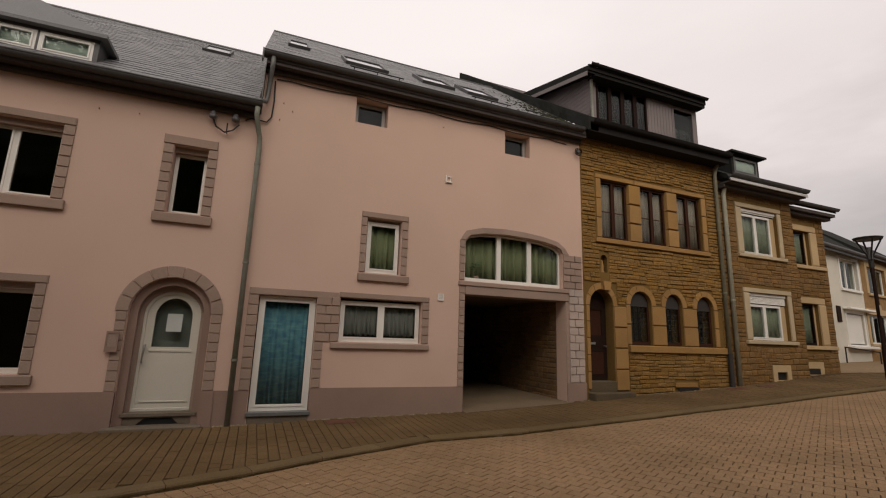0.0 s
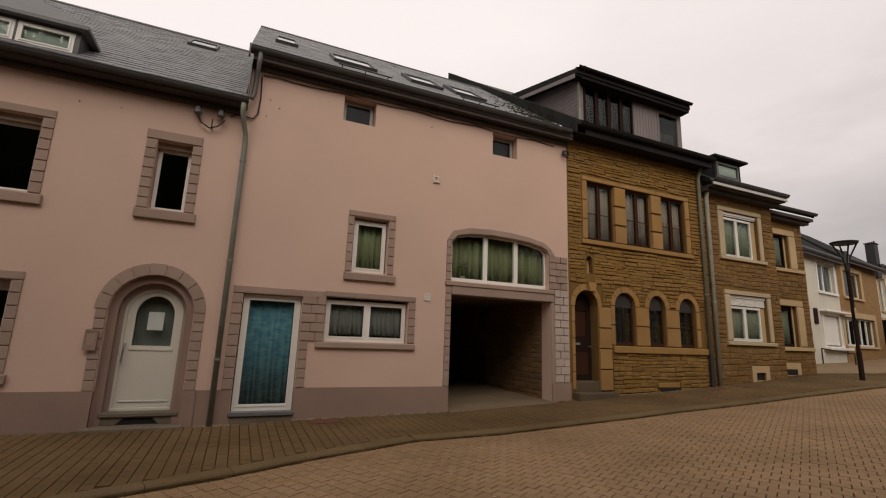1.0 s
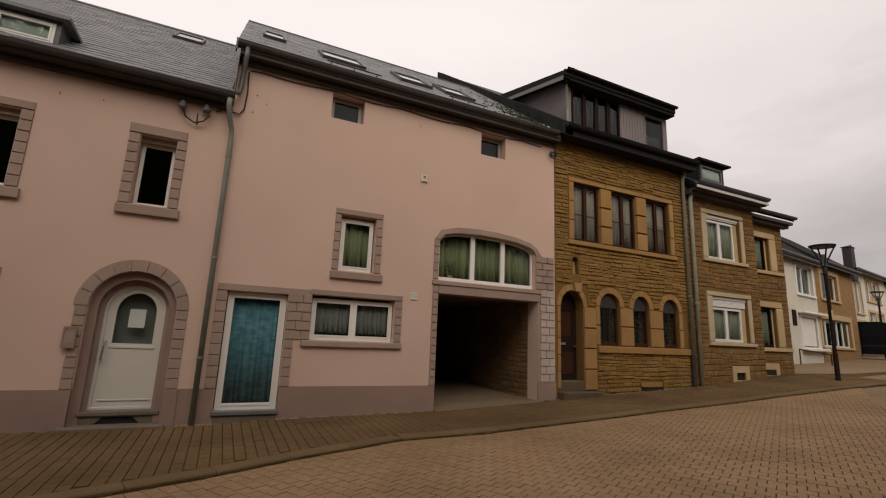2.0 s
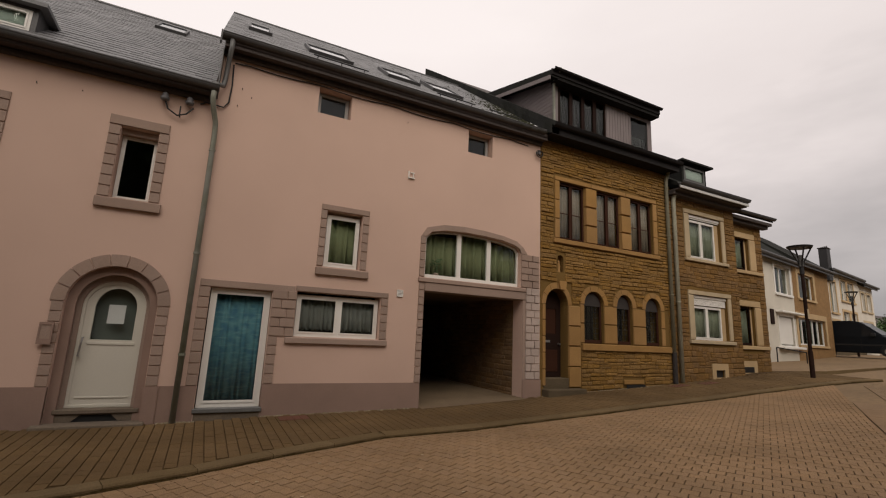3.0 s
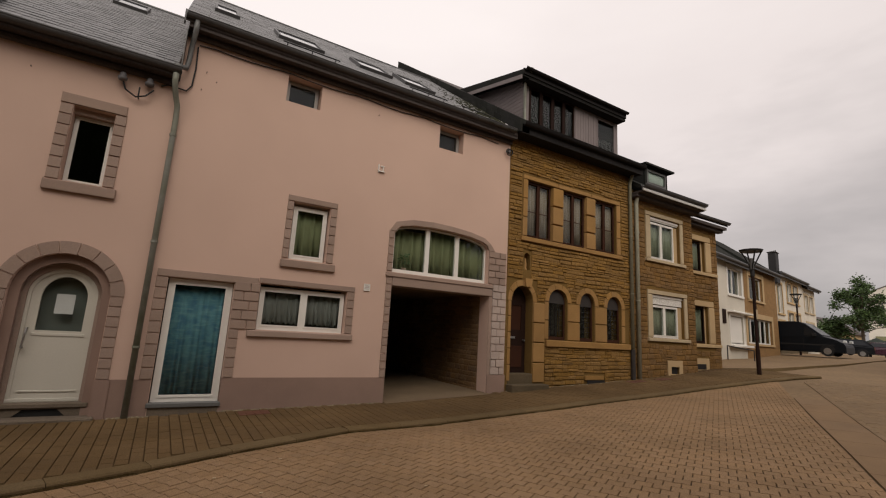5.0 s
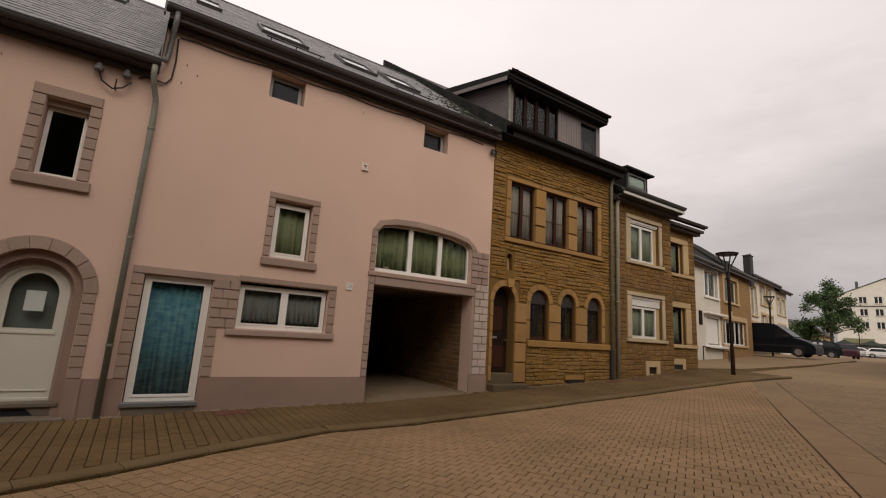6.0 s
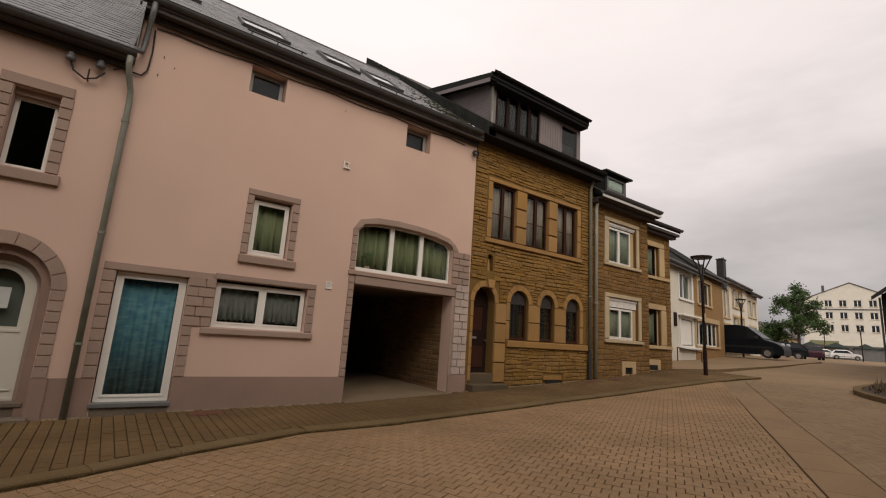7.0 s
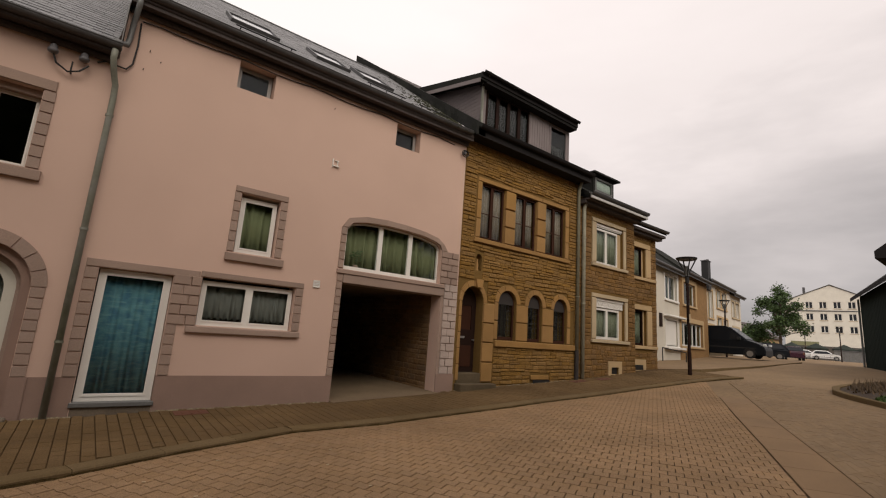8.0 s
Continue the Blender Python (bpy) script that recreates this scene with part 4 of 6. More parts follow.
# arched ground-floor windows
for a, b in ARCHES:
    c, r = (a + b) / 2, (b - a) / 2
    ring(stone, OCHRE_CUT, c, 2.64, r, 0.39, r + 0.165, 0.555, 5, proud=0.03)
    w = part("window", loop_wall(arch(a, b, 1.52, 2.64, 3.03), [rect(a + 0.06, b - 0.06, 1.62, 2.60)], F + 0.10, 0.06), REDWOOD, stone)
    part("pane", boxes((a + 0.05, b - 0.05, F + 0.13, F + 0.138, 1.61, 2.61)), GLASS, w).visible_shadow = False
    for i in range(1, 4):
        part("lead_bar", boxes((a + 0.06 + i * (b - a - 0.12) / 4 - 0.006, a + 0.06 + i * (b - a - 0.12) / 4 + 0.006, F + 0.12, F + 0.129, 1.66, 2.58)), BLACK, w)
    for i in range(1, 6):
        part("lead_bar", boxes((a + 0.09, b - 0.09, F + 0.1205, F + 0.1295, 1.66 + i * 0.153 - 0.006, 1.66 + i * 0.153 + 0.006)), BLACK, w)
    part("head_panel", loop_wall(arch(a + 0.06, b - 0.06, 2.60, 2.64, 2.97), [], F + 0.085, 0.015), DARKPIPE, w, "dull grey panel in the arched head")
for a, b in ((9.57, 9.74), (10.53, 11.07), (11.76, 12.34), (13.07, 13.24)):
    for z0, z1 in ((1.52, 2.08), (2.08, 2.64)):
        block(stone, OCHRE_CUT, a, b, z0, z1, proud=0.028, deep=0.20)
sill(stone, OCHRE_CUT, 9.62, 13.45, 1.32, 1.52, 0.09)
STEP_STONE = material("dark worn step stone", (0.105, 0.080, 0.050), 0.95, spec=0.1, grain=0.2, scale=40, bump=0.5, stain=0.25)
# doorway
ring(stone, OCHRE_CUT, 8.715, 2.55, 0.405, 0.45, 0.54, 0.62, 6, proud=0.03)
quoins(stone, OCHRE_CUT, 8.19, 8.31, 0.35, 2.55, 5)
for z0, z1 in ((0.30, 0.86), (0.86, 1.42), (1.42, 1.98), (1.98, 2.56)):
    block(stone, OCHRE_CUT, 9.12, 9.57, z0, z1, proud=0.05, deep=0.2)
part("keystone", loop_wall([(8.78, 2.98), (8.98, 2.98), (9.02, 3.22), (8.74, 3.22)], [], F - 0.10, 0.14), OCHRE_CUT, stone)
part("niche_back", boxes((8.74, 8.99, F + 0.16, F + 0.2, 3.4, 4.0)), OCHRE_CUT, stone)
sdoor = part("door", loop_wall(arch(8.30, 9.13, 0.55, 2.55, 3.01), [rect(8.48, 8.96, 1.75, 2.45)], F + 0.30, 0.06), DARKWOOD, stone, "dark brown panelled front door")
part("door_panel", boxes((8.47, 8.97, F + 0.325, F + 0.345, 1.74, 2.46), bevel=0.01), REDWOOD, sdoor)
part("door_panel", boxes((8.45, 8.99, F + 0.285, F + 0.299, 0.70, 1.30), bevel=0.01), REDWOOD, sdoor)
part("letter_slot", boxes((8.50, 8.72, F + 0.28, F + 0.30, 1.50, 1.56)), CHROME, sdoor)
part("door_knob", tube(bmesh.new(), [(9.03, F + 0.30, 1.46), (9.03, F + 0.22, 1.46)], 0.025, 8), CHROME, sdoor)
part("door_step", boxes((8.25, 9.16, F - 0.02, F + 0.40, -0.1, 0.55), bevel=0.015), STEP_STONE, stone)
part("door_step", boxes((8.20, 9.55, F - 0.28, F + 0.05, -0.2, 0.28), bevel=0.02), STEP_STONE, stone)
fig = thing("statue", "small sandstone figure standing in the wall niche", "statue", (8.86, F + 0.08, 3.48))
fb = bmesh.new()
prof = [(0.0, 0.055), (0.04, 0.055), (0.06, 0.04), (0.18, 0.05), (0.26, 0.03), (0.29, 0.028), (0.32, 0.032), (0.35, 0.012)]
rings = [[fb.verts.new((8.86 + r * math.cos(6.2832 * j / 10), F + 0.08 + r * math.sin(6.2832 * j / 10), 3.482 + h)) for j in range(10)] for h, r in prof]
for a, b in zip(rings, rings[1:]):
    for j in range(10):
        fb.faces.new((a[j], a[(j + 1) % 10], b[(j + 1) % 10], b[j]))
fb.faces.new(rings[-1])
part("figure", fb, OCHRE_CUT, fig, smooth=True)
cv = thing("cellar_vent", "dark cellar opening with a grey stone lip", "vent", (11.7, F, 0.3))
# flat black plate paints the darkness of the cellar opening
part("hole", boxes((11.35, 12.15, F - 0.065, F - 0.055, 0.23, 0.36)), BLACK, cv)
part("lip", boxes((11.3, 12.3, F - 0.30, F - 0.03, 0.19, 0.225), bevel=0.01), CEMENT, cv)
part("lintel", boxes((11.25, 12.1, F - 0.07, F - 0.02, 0.37, 0.50), bevel=0.01), OCHRE_CUT, cv)
# roof and wide dormer of the stone house
SE, SR = (9.45, 7.66), (18.6, 14.35)
roof_slab(stone, EAVEWOOD, SX0 + 0.02, SX1 + 0.05, SE, SR, 0.2)
slates(stone, SLATE_DARK, SX0 + 0.02, SX1 + 0.05, SE, (14.2, 11.1), 0.28, 0.17, seed=8)
roof_slab(stone, SLATE_DARK, SX0 - 0.03, SX0 + 0.30, (9.42, 7.80), (18.6, 14.42), 0.4, "verge")
rnd = random.Random(52)
verts, faces = [], []
slant = (14.42 - 7.80) / (18.6 - 9.42)
for j in range(2):
    y = 9.42
    while y < 17.5:
        w, out, n = rnd.uniform(0.16, 0.26), rnd.uniform(0.012, 0.03), len(verts)
        z = 7.80 + (y - 9.42) * slant - 0.01 - 0.19 * j
        for x in (SX0 - 0.03 - out, SX0 - 0.025):
            verts += [(x, y, z), (x, y + w + 0.02, z + (w + 0.02) * slant), (x, y + w, z + w * slant - 0.20), (x, y + 0.01, z - 0.20 + rnd.uniform(-0.015, 0.015))]
        faces += [(n, n + 3, n + 2, n + 1), (n, n + 1, n + 5, n + 4), (n + 1, n + 2, n + 6, n + 5), (n + 2, n + 3, n + 7, n + 6), (n + 3, n, n + 4, n + 7)]
        y += w
tagged(data_mesh("verge_cover", verts, faces, SLATE_DARK, stone), kind="stuff")
MOSS = material("dark roof moss", (0.026, 0.027, 0.015), 1.0, grain=0.4, scale=50, bump=0.6, vary=0.3, island=True, spec=0.05)
verts, faces = [], []
pitch = (TR[1] - TE[1]) / (TR[0] - TE[0])
for k in range(520):
    x = PX1 - 0.05 - min(1.9, abs(rnd.gauss(0, 0.55)) + (rnd.random() < 0.2) * rnd.random())
    y = 9.45 + abs(rnd.gauss(0, 1.6))
    r, n = rnd.uniform(0.015, 0.06), len(verts)
    z = TE[1] + (y - TE[0]) * pitch + 0.008
    verts += [(x + r * math.cos(1.0472 * q + r) * rnd.uniform(0.7, 1.3), y + r * math.sin(1.0472 * q + r), z + r * math.sin(1.0472 * q + r) * pitch) for q in range(6)] + [(x, y, z + r * 0.6)]
    faces += [(n + q, n + (q + 1) % 6, n + 6) for q in range(6)]
tagged(data_mesh("moss", verts, faces, MOSS, tall), kind="stuff")
part("soffit", boxes((SX0 + 0.03, SX1 + 0.1, 9.45, F, 7.40, 7.48)), EAVE_DARK, stone)
part("fascia", boxes((SX0 + 0.03, SX1 + 0.1, 9.42, 9.45, 7.38, 7.66)), EAVE_DARK, stone)
gutter(stone, EAVE_DARK, SX0 + 0.03, SX1 + 0.12, 9.36, 7.68, 0.11)
DIM_CLOTH = material("dim grey curtain", (0.022, 0.018, 0.018), 0.9, grain=0.1, scale=100, stain=0.3, stain_scale=3)
DX0, DX1, DY = 8.80, 13.30, 10.12
part("dormer_front", loop_wall(rect(DX0, DX1, 7.9, 9.66), [rect(8.99, 11.06, 8.12, 9.45), rect(12.14, 13.16, 8.12, 9.40)], DY, 0.08), BOARD, stone)
for i in range(8):
    x = 11.09 + i * 0.13
    part("board", boxes((x, x + 0.118, DY - 0.015, DY - 0.001, 7.95, 9.62)), BOARD, stone)
for i in range(4):
    window(stone, 9.0 + i * 0.512, 9.0 + (i + 1) * 0.512 - 0.004, 8.13, 9.44, DY - 0.01, 1, 0.045, DARKWOOD)
wavy("curtain", 9.02, 11.02, 8.15, 9.42, DY + 0.16, DIM_CLOTH, 9, 0.03, 44, "dim grey curtain behind the dormer window")
wavy("curtain", 12.18, 13.12, 8.15, 8.72, DY + 0.16, DIM_CLOTH, 5, 0.02, 45, "short dim curtain behind the small dormer window")
window(stone, 12.15, 13.15, 8.13, 9.39, DY - 0.01, 1, 0.06, BOARD)
part("inner_wall", boxes((DX0 + 0.2, DX1 - 0.1, DY + 0.9, DY + 1.0, 7.9, 9.8)), ROOM, stone)
cheek = part("dormer_cheek", loop_wall([(DY, 7.9), (13.6, 10.66), (13.4, 10.62), (DY, 9.68)], [], 0.0, 0.06), BOARD, stone)
for v in cheek.data.vertices:
    v.co = Vector((DX0 + v.co.y, v.co.x, v.co.z))
for i in range(13):
    z = 8.25 + i * 0.13
    y0 = DY
    y1 = min(13.3, 9.45 + (z - 7.60) / 0.738 - 0.02)
    if z > 9.62:
        y0 = DY + (z - 9.62) / 0.29
    if y1 - y0 > 0.15:
        part("board", boxes((DX0 - 0.018, DX0 - 0.001, y0, y1, z - 0.118, z)), BOARD, stone)
part("dormer_cheek", boxes((DX1 - 0.06, DX1, DY + 0.08, 11.5, 7.9, 9.9)), BOARD, stone)
roof_slab(stone, SLATE_DARK, DX0 - 0.36, DX1 + 0.04, (DY - 0.32, 9.70), (13.9, 10.80), 0.22, "dormer_roof")
part("dormer_fascia", boxes((DX0 - 0.36, DX1 + 0.04, DY - 0.36, DY - 0.323, 9.54, 9.72)), EAVE_DARK, stone)
part("dormer_soffit", boxes((DX0 - 0.1, DX1 + 0.03, DY - 0.32, DY, 9.44, 9.49)), EAVE_DARK, stone)
gutter(stone, EAVE_DARK, DX0 - 0.34, DX1 + 0.04, DY - 0.43, 9.72, 0.06)
roof_slab(stone, BOARD, DX0 - 0.39, DX0 - 0.363, (DY - 0.3, 9.52), (13.3, 10.38), 0.14, "verge_board")
part("roof_vent", boxes((DX0 + 0.08, DX0 + 0.40, DY - 0.26, DY + 0.05, 9.74, 9.86), (DX0 + 0.04, DX0 + 0.45, DY - 0.30, DY + 0.10, 9.86, 9.90), bevel=0.015), ZINC_DARK, stone)
downpipe("grey zinc downpipe down the dormer's front corner", [(DX0 - 0.05, DY - 0.40, 9.82), (DX0 - 0.05, DY - 0.3, 9.66), (DX0 - 0.04, DY - 0.07, 9.50), (DX0 - 0.04, DY - 0.07, 8.2), (DX0 + 0.15, DY - 0.25, 7.95)], MOSSY, 0.05)
PIPE_PALE = material("pale grey green zinc", (0.36, 0.35, 0.27), 0.6, 0.0, grain=0.12, scale=20, bump=0.1, stain=0.2, stain_scale=2.5)
PIPE_BROWN = material("dull grey green zinc", (0.20, 0.19, 0.135), 0.7, 0.0, grain=0.12, scale=20, bump=0.1, stain=0.25, stain_scale=2.5)
downpipe("grey green zinc downpipe with a dark foot beside the stone house", [(13.52, 9.66, 7.46), (13.52, 9.74, 7.3), (13.52, 9.80, 7.1), (13.52, 9.80, 0.4)], PIPE_BROWN, 0.06, (5.2, 3.2), [(13.52, 9.80, 1.35), (13.52, 9.80, 0.34)])
downpipe("pale zinc downpipe on the brown stone house", [(13.86, 9.66, 6.84), (13.86, 9.74, 6.7), (13.86, 9.80, 6.5), (13.86, 9.80, 0.41)], PIPE_PALE, 0.068, (5.4, 3.0))

# ---- the two narrow brown houses ----
PALE_ZINC = material("pale painted gutter", (0.50, 0.49, 0.47), 0.5, grain=0.05, bump=0.05, stain=0.2, stain_scale=3)
three = thing("house", "narrow brown stone terraced house with pale window surrounds", "house", (15.6, F, 0.5), "terraced houses")
BX0, BX1 = SX1 + 0.004, 17.45
H3 = [rect(14.75, 16.60, 4.62, 6.20), rect(14.77, 16.70, 1.80, 3.32), rect(15.75, 16.25, 0.55, 0.80)]
house_wall(three, rect(BX0, BX1, -0.2, 7.0), H3, OCHRE_MORTAR)
inner(three, BX0 + 0.1, BX1 - 0.05, 3.9, 6.8, 12.2)
inner(three, BX0 + 0.1, BX1 - 0.05, 1.0, 3.6, 12.2)
for x0, x1, z0, z1, box_h in ((14.75, 16.60, 4.62, 6.20, 0.17), (14.77, 16.70, 1.80, 3.32, 0.36)):
    window(three, x0 + 0.01, x1 - 0.24, z0, z1 - box_h, F + 0.10, 2, 0.065)
    part("window_side", boxes((x1 - 0.235, x1, F + 0.11, F + 0.16, z0, z1 - box_h)), CREAM, three)
    shutter = part("shutter_box", boxes((x0 + 0.01, x1 - 0.01, F + 0.03, F + 0.2, z1 - 0.10, z1 - 0.005), bevel=0.01), WHITE, three, "white roller shutter box")
    n = int((box_h - 0.10) / 0.04)
    for i in range(n):
        part("shutter_slat", boxes((x0 + 0.03, x1 - 0.03, F + 0.06, F + 0.075, z1 - 0.102 - (i + 1) * 0.04, z1 - 0.106 - i * 0.04), bevel=0.004), WHITE, shutter)
    wavy("curtain", x0 + 0.05, x1 - 0.25, z0 + 0.05, z1 - box_h, F + 0.22, SHEER_CLOTH, 7, 0.03, 21, "drawn curtain behind the brown house's window")
    block(three, PALE, x0 - 0.28, x1 + 0.22, z1, z1 + 0.16, proud=0.05)
    block(three, PALE, x0 - 0.28, x0, z0, z1, proud=0.04)
    block(three, PALE, x1, x1 + 0.2, z0, z1, proud=0.04)
    sill(three, PALE, x0 - 0.32, x1 + 0.27, z0 - 0.13, z0, 0.09)
part("vent_block", loop_wall(rect(15.55, 16.45, 0.42, 1.02), [rect(15.75, 16.25, 0.55, 0.80)], F - 0.04, 0.05), CREAM, three, "pale block round the cellar opening")
# black plate stands in for the shade inside the opening
part("vent_hole", boxes((15.72, 16.28, F + 0.05, F + 0.1, 0.5, 0.85)), BLACK, three)
rubble(three, BROWN_STONE, BROWN_STONE, BX0 + 0.01, BX1, 0.35, 6.9, [(14.43, 16.85, 4.48, 6.37), (14.45, 16.97, 1.66, 3.49), (15.55, 16.45, 0.3, 1.02)], h=(0.12, 0.2), length=(0.2, 0.5), proud=0.025, seed=12, base=rise)
TE3, TR3 = (9.42, 7.02), (12.5, 9.0)
roof_slab(three, SLATE_DARK, BX0 + 0.1, BX1 + 0.1, TE3, TR3, 0.16)
part("soffit", boxes((BX0 + 0.05, BX1 + 0.1, 9.40, F, 6.78, 6.84)), EAVEWOOD, three)
part("cornice", boxes((BX0 + 0.05, BX1 + 0.1, 9.60, F, 6.66, 6.78), bevel=0.02), EAVEWOOD, three)
gutter(three, ZINC_DARK, BX0, BX1 + 0.12, 9.34, 7.03, 0.10)
part("gutter_board", boxes((BX0, BX1 + 0.12, 9.33, 9.37, 6.80, 6.90), bevel=0.008), PALE_ZINC, three, "pale painted board under the gutter")
part("gutter_board", boxes((BX0, BX1 + 0.12, 9.375, 9.40, 6.84, 7.0)), ZINC_DARK, three)
dormer(three, 15.0, 16.42, 10.2, 7.55, 8.28, 0.38, 11.3, [(15.12, 16.34, 7.60, 8.20)], ZINC, SLATE_DARK, SLATE_DARK, over=0.2, hip=0.35)

PALE_BACKING = material("pale dormer backing", (0.38, 0.41, 0.37), 0.9, grain=0.06, scale=100, bump=0.1, stain=0.12, stain_scale=3)
# pale sheet imitates sky reflected in the small dormer's glass
wavy("curtain", 15.14, 16.32, 7.62, 8.2, 10.262, PALE_BACKING, 5, 0.006, 61, "pale sheet standing in for the sky reflected in the small dormer window")
# pale sheets close behind the low dormer's panes
for i, (a, b) in enumerate(((-6.0, -5.0), (-4.95, -4.33), (-4.30, -3.44))):
    wavy("curtain", a + 0.03, b - 0.03, 6.58, 7.0, 10.048, PALE_BACKING, 4, 0.005, 62 + i, "pale sheet close behind the low dormer window")

four = thing("house", "narrow brown stone terraced house with cream window surrounds", "house", (18.7, 10.3, 0.7), "terraced houses")
G = 10.3
house_wall(four, rect(BX1 + 0.004, 19.98, -0.2, 6.6), [rect(17.75, 19.05, 4.62, 5.90), rect(17.75, 19.10, 1.70, 3.18)], OCHRE_MORTAR, G)
part("corner_wall", boxes((BX1 - 0.3, BX1 - 0.001, F + 0.425, 13, 0, 7.0)), OCHRE_MORTAR, three)
part("end_wall", boxes((19.6, 19.98, G + 0.43, 15, -0.2, 6.6)), OCHRE_MORTAR, four)
inner(four, BX1 + 0.1, 19.6, 4.0, 6.5, 12.6, G + 0.43)
inner(four, BX1 + 0.1, 19.6, 1.2, 3.6, 12.6, G + 0.43)
for x0, x1, z0, z1 in ((17.75, 19.05, 4.62, 5.90), (17.75, 19.10, 1.70, 3.18)):
    window(four, x0, x1 - 0.12, z0, z1, G + 0.10, 1, 0.06, DARKWOOD)
    part("window_side", boxes((x1 - 0.118, x1, G + 0.11, G + 0.16, z0, z1)), CREAM, four)
    wavy("curtain", x0 + 0.05, x1 - 0.14, z0 + 0.03, z1 - 0.05, G + 0.22, SHEER_CLOTH, 4, 0.03, 31, "drawn curtain behind the cream framed window")
    block(four, CREAM, x0 - 0.2, x1 + 0.42, z1, z1 + 0.24, G, 0.05)
    block(four, CREAM, x1, x1 + 0.42, z0, z1, G, 0.05)
    sill(four, CREAM, x0 - 0.2, x1 + 0.82, z0 - 0.15, z0, 0.09, G)
part("vent_block", boxes((18.0, 18.95, G - 0.05, G + 0.05, 0.66, 1.12)), CREAM, four)
# flat black plate on the block paints the opening's shade
part("vent_hole", boxes((18.05, 18.7, G - 0.06, G - 0.052, 0.70, 0.90)), BLACK, four)
rubble(four, BROWN_STONE, BROWN_STONE, BX1 + 0.01, 19.97, 0.5, 6.5, [(17.45, 19.47, 4.45, 6.14), (17.45, 19.52, 1.53, 3.42), (17.95, 19.0, 0.5, 1.12)], y=G, h=(0.12, 0.2), length=(0.2, 0.5), proud=0.025, seed=14, base=rise)
roof_slab(four, SLATE_DARK, BX1 - 0.02, 20.25, (9.90, 6.86), (12.6, 8.3), 0.16)
part("soffit", boxes((BX1, 20.2, 9.92, G, 6.55, 6.66)), EAVEWOOD, four)
part("cornice", boxes((BX1, 20.15, 10.05, G, 6.43, 6.55), bevel=0.02), EAVEWOOD, four)
gutter(four, ZINC_DARK, BX1, 20.25, 9.84, 6.84, 0.09)

# ---- the farther row, set back and turned a little ----
ROW = Matrix.Translation((26.6, 13.6, 0)) @ Matrix.Rotation(math.atan2(0.153, 0.988), 4, "Z")


SET_BACK = Matrix.Translation((0, 0, 1.55)) @ Matrix.Scale(1.13, 4) @ Matrix.Translation((0, 0, -1.55)) @ ROW  # the last two houses stand back from the others
LINE = {}  # the building line of each house and its parts


def far_part(name, bm, mat, parent, label=""):
    bm.transform(LINE.get(parent, ROW))
    ob = part(name, bm, mat, parent, label)
    LINE[ob] = LINE.get(parent, ROW)
    return ob


def far_house(label, s0, s1, z0, z1, mat, holes, roof_mat, roof_rise=1.6, trim=None, frames=WHITE, trim_w=0.16, line=ROW):
    """A house of the farther row: front with openings, windows with panes, sills, eave and roof."""
    h = thing("house", label, "house", tuple(line @ Vector(((s0 + s1) / 2, 0, z0))), "terraced houses")
    LINE[h] = line
    far_part("wall", loop_wall(rect(s0, s1, z0, z1), [rect(*o[:4]) for o in holes], 0.0, 0.35), mat, h)
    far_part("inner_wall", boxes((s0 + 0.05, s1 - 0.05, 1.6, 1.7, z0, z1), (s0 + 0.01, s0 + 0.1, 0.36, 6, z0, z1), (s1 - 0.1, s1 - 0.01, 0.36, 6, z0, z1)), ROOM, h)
    for a, b, c, d, lights in holes:
        cells = casements(a, b, 0.08, lights)
        w = far_part("window", loop_wall(rect(a, b, c, d), [rect(p, q, c + 0.09, d - 0.08) for p, q in cells], 0.14, 0.07), frames, h)
        for p, q in cells:
            far_part("pane", boxes((p - 0.01, q + 0.01, 0.17, 0.18, c + 0.08, d - 0.07)), GLASS, w)
        far_part("sill", boxes((a - 0.18, b + 0.18, -0.10, 0.13, c - 0.13, c), bevel=0.01), trim or WHITE, h)
        if trim:
            far_part("surround", loop_wall(rect(a - trim_w, b + trim_w, c, d + trim_w), [rect(a, b, c - 0.0 + 0.001, d)], -0.03, 0.05), trim, h)
    bm = bmesh.new()
    vs = [bm.verts.new((x, y, z)) for x in (s0 - 0.1, s1 + 0.1) for y, z in ((-0.35, z1 - 0.05), (-0.35, z1 + 0.07), (3.2, z1 + 0.07 + roof_rise), (6.8, z1 + 0.07), (6.8, z1 - 0.05))]
    for f in ((0, 1, 6, 5), (1, 2, 7, 6), (2, 3, 8, 7), (3, 4, 9, 8), (4, 0, 5, 9), (0, 4, 3, 2, 1), (5, 6, 7, 8, 9)):
        bm.faces.new([vs[i] for i in f])
    bmesh.ops.recalc_face_normals(bm, faces=bm.faces)
    far_part("roof", bm, roof_mat, h)
    far_part("gutter", tube(bmesh.new(), [(s0 - 0.1, -0.42, z1 + 0.0), (s1 + 0.1, -0.42, z1 + 0.0)], 0.10, 8), ZINC_DARK, h)
    far_part("fascia", boxes((s0, s1, -0.38, -0.34, z1 - 0.22, z1 + 0.02)), ZINC_DARK, h)
    return h


OCHRE_FLAT = material("ochre brick facing", (0.245, 0.142, 0.058), 0.95, grain=0.25, scale=14, bump=0.5, stain=0.2, stain_scale=3)
white_a = far_house("white painted terraced house with a closed pale shutter", -3.0, 3.98, 0.3, 6.62, WHITEWALL, [(1.25, 3.55, 4.72, 6.30, 2), (1.30, 3.45, 1.85, 3.45, 1)], SLATE_DARK, 3.0, trim=WHITE)
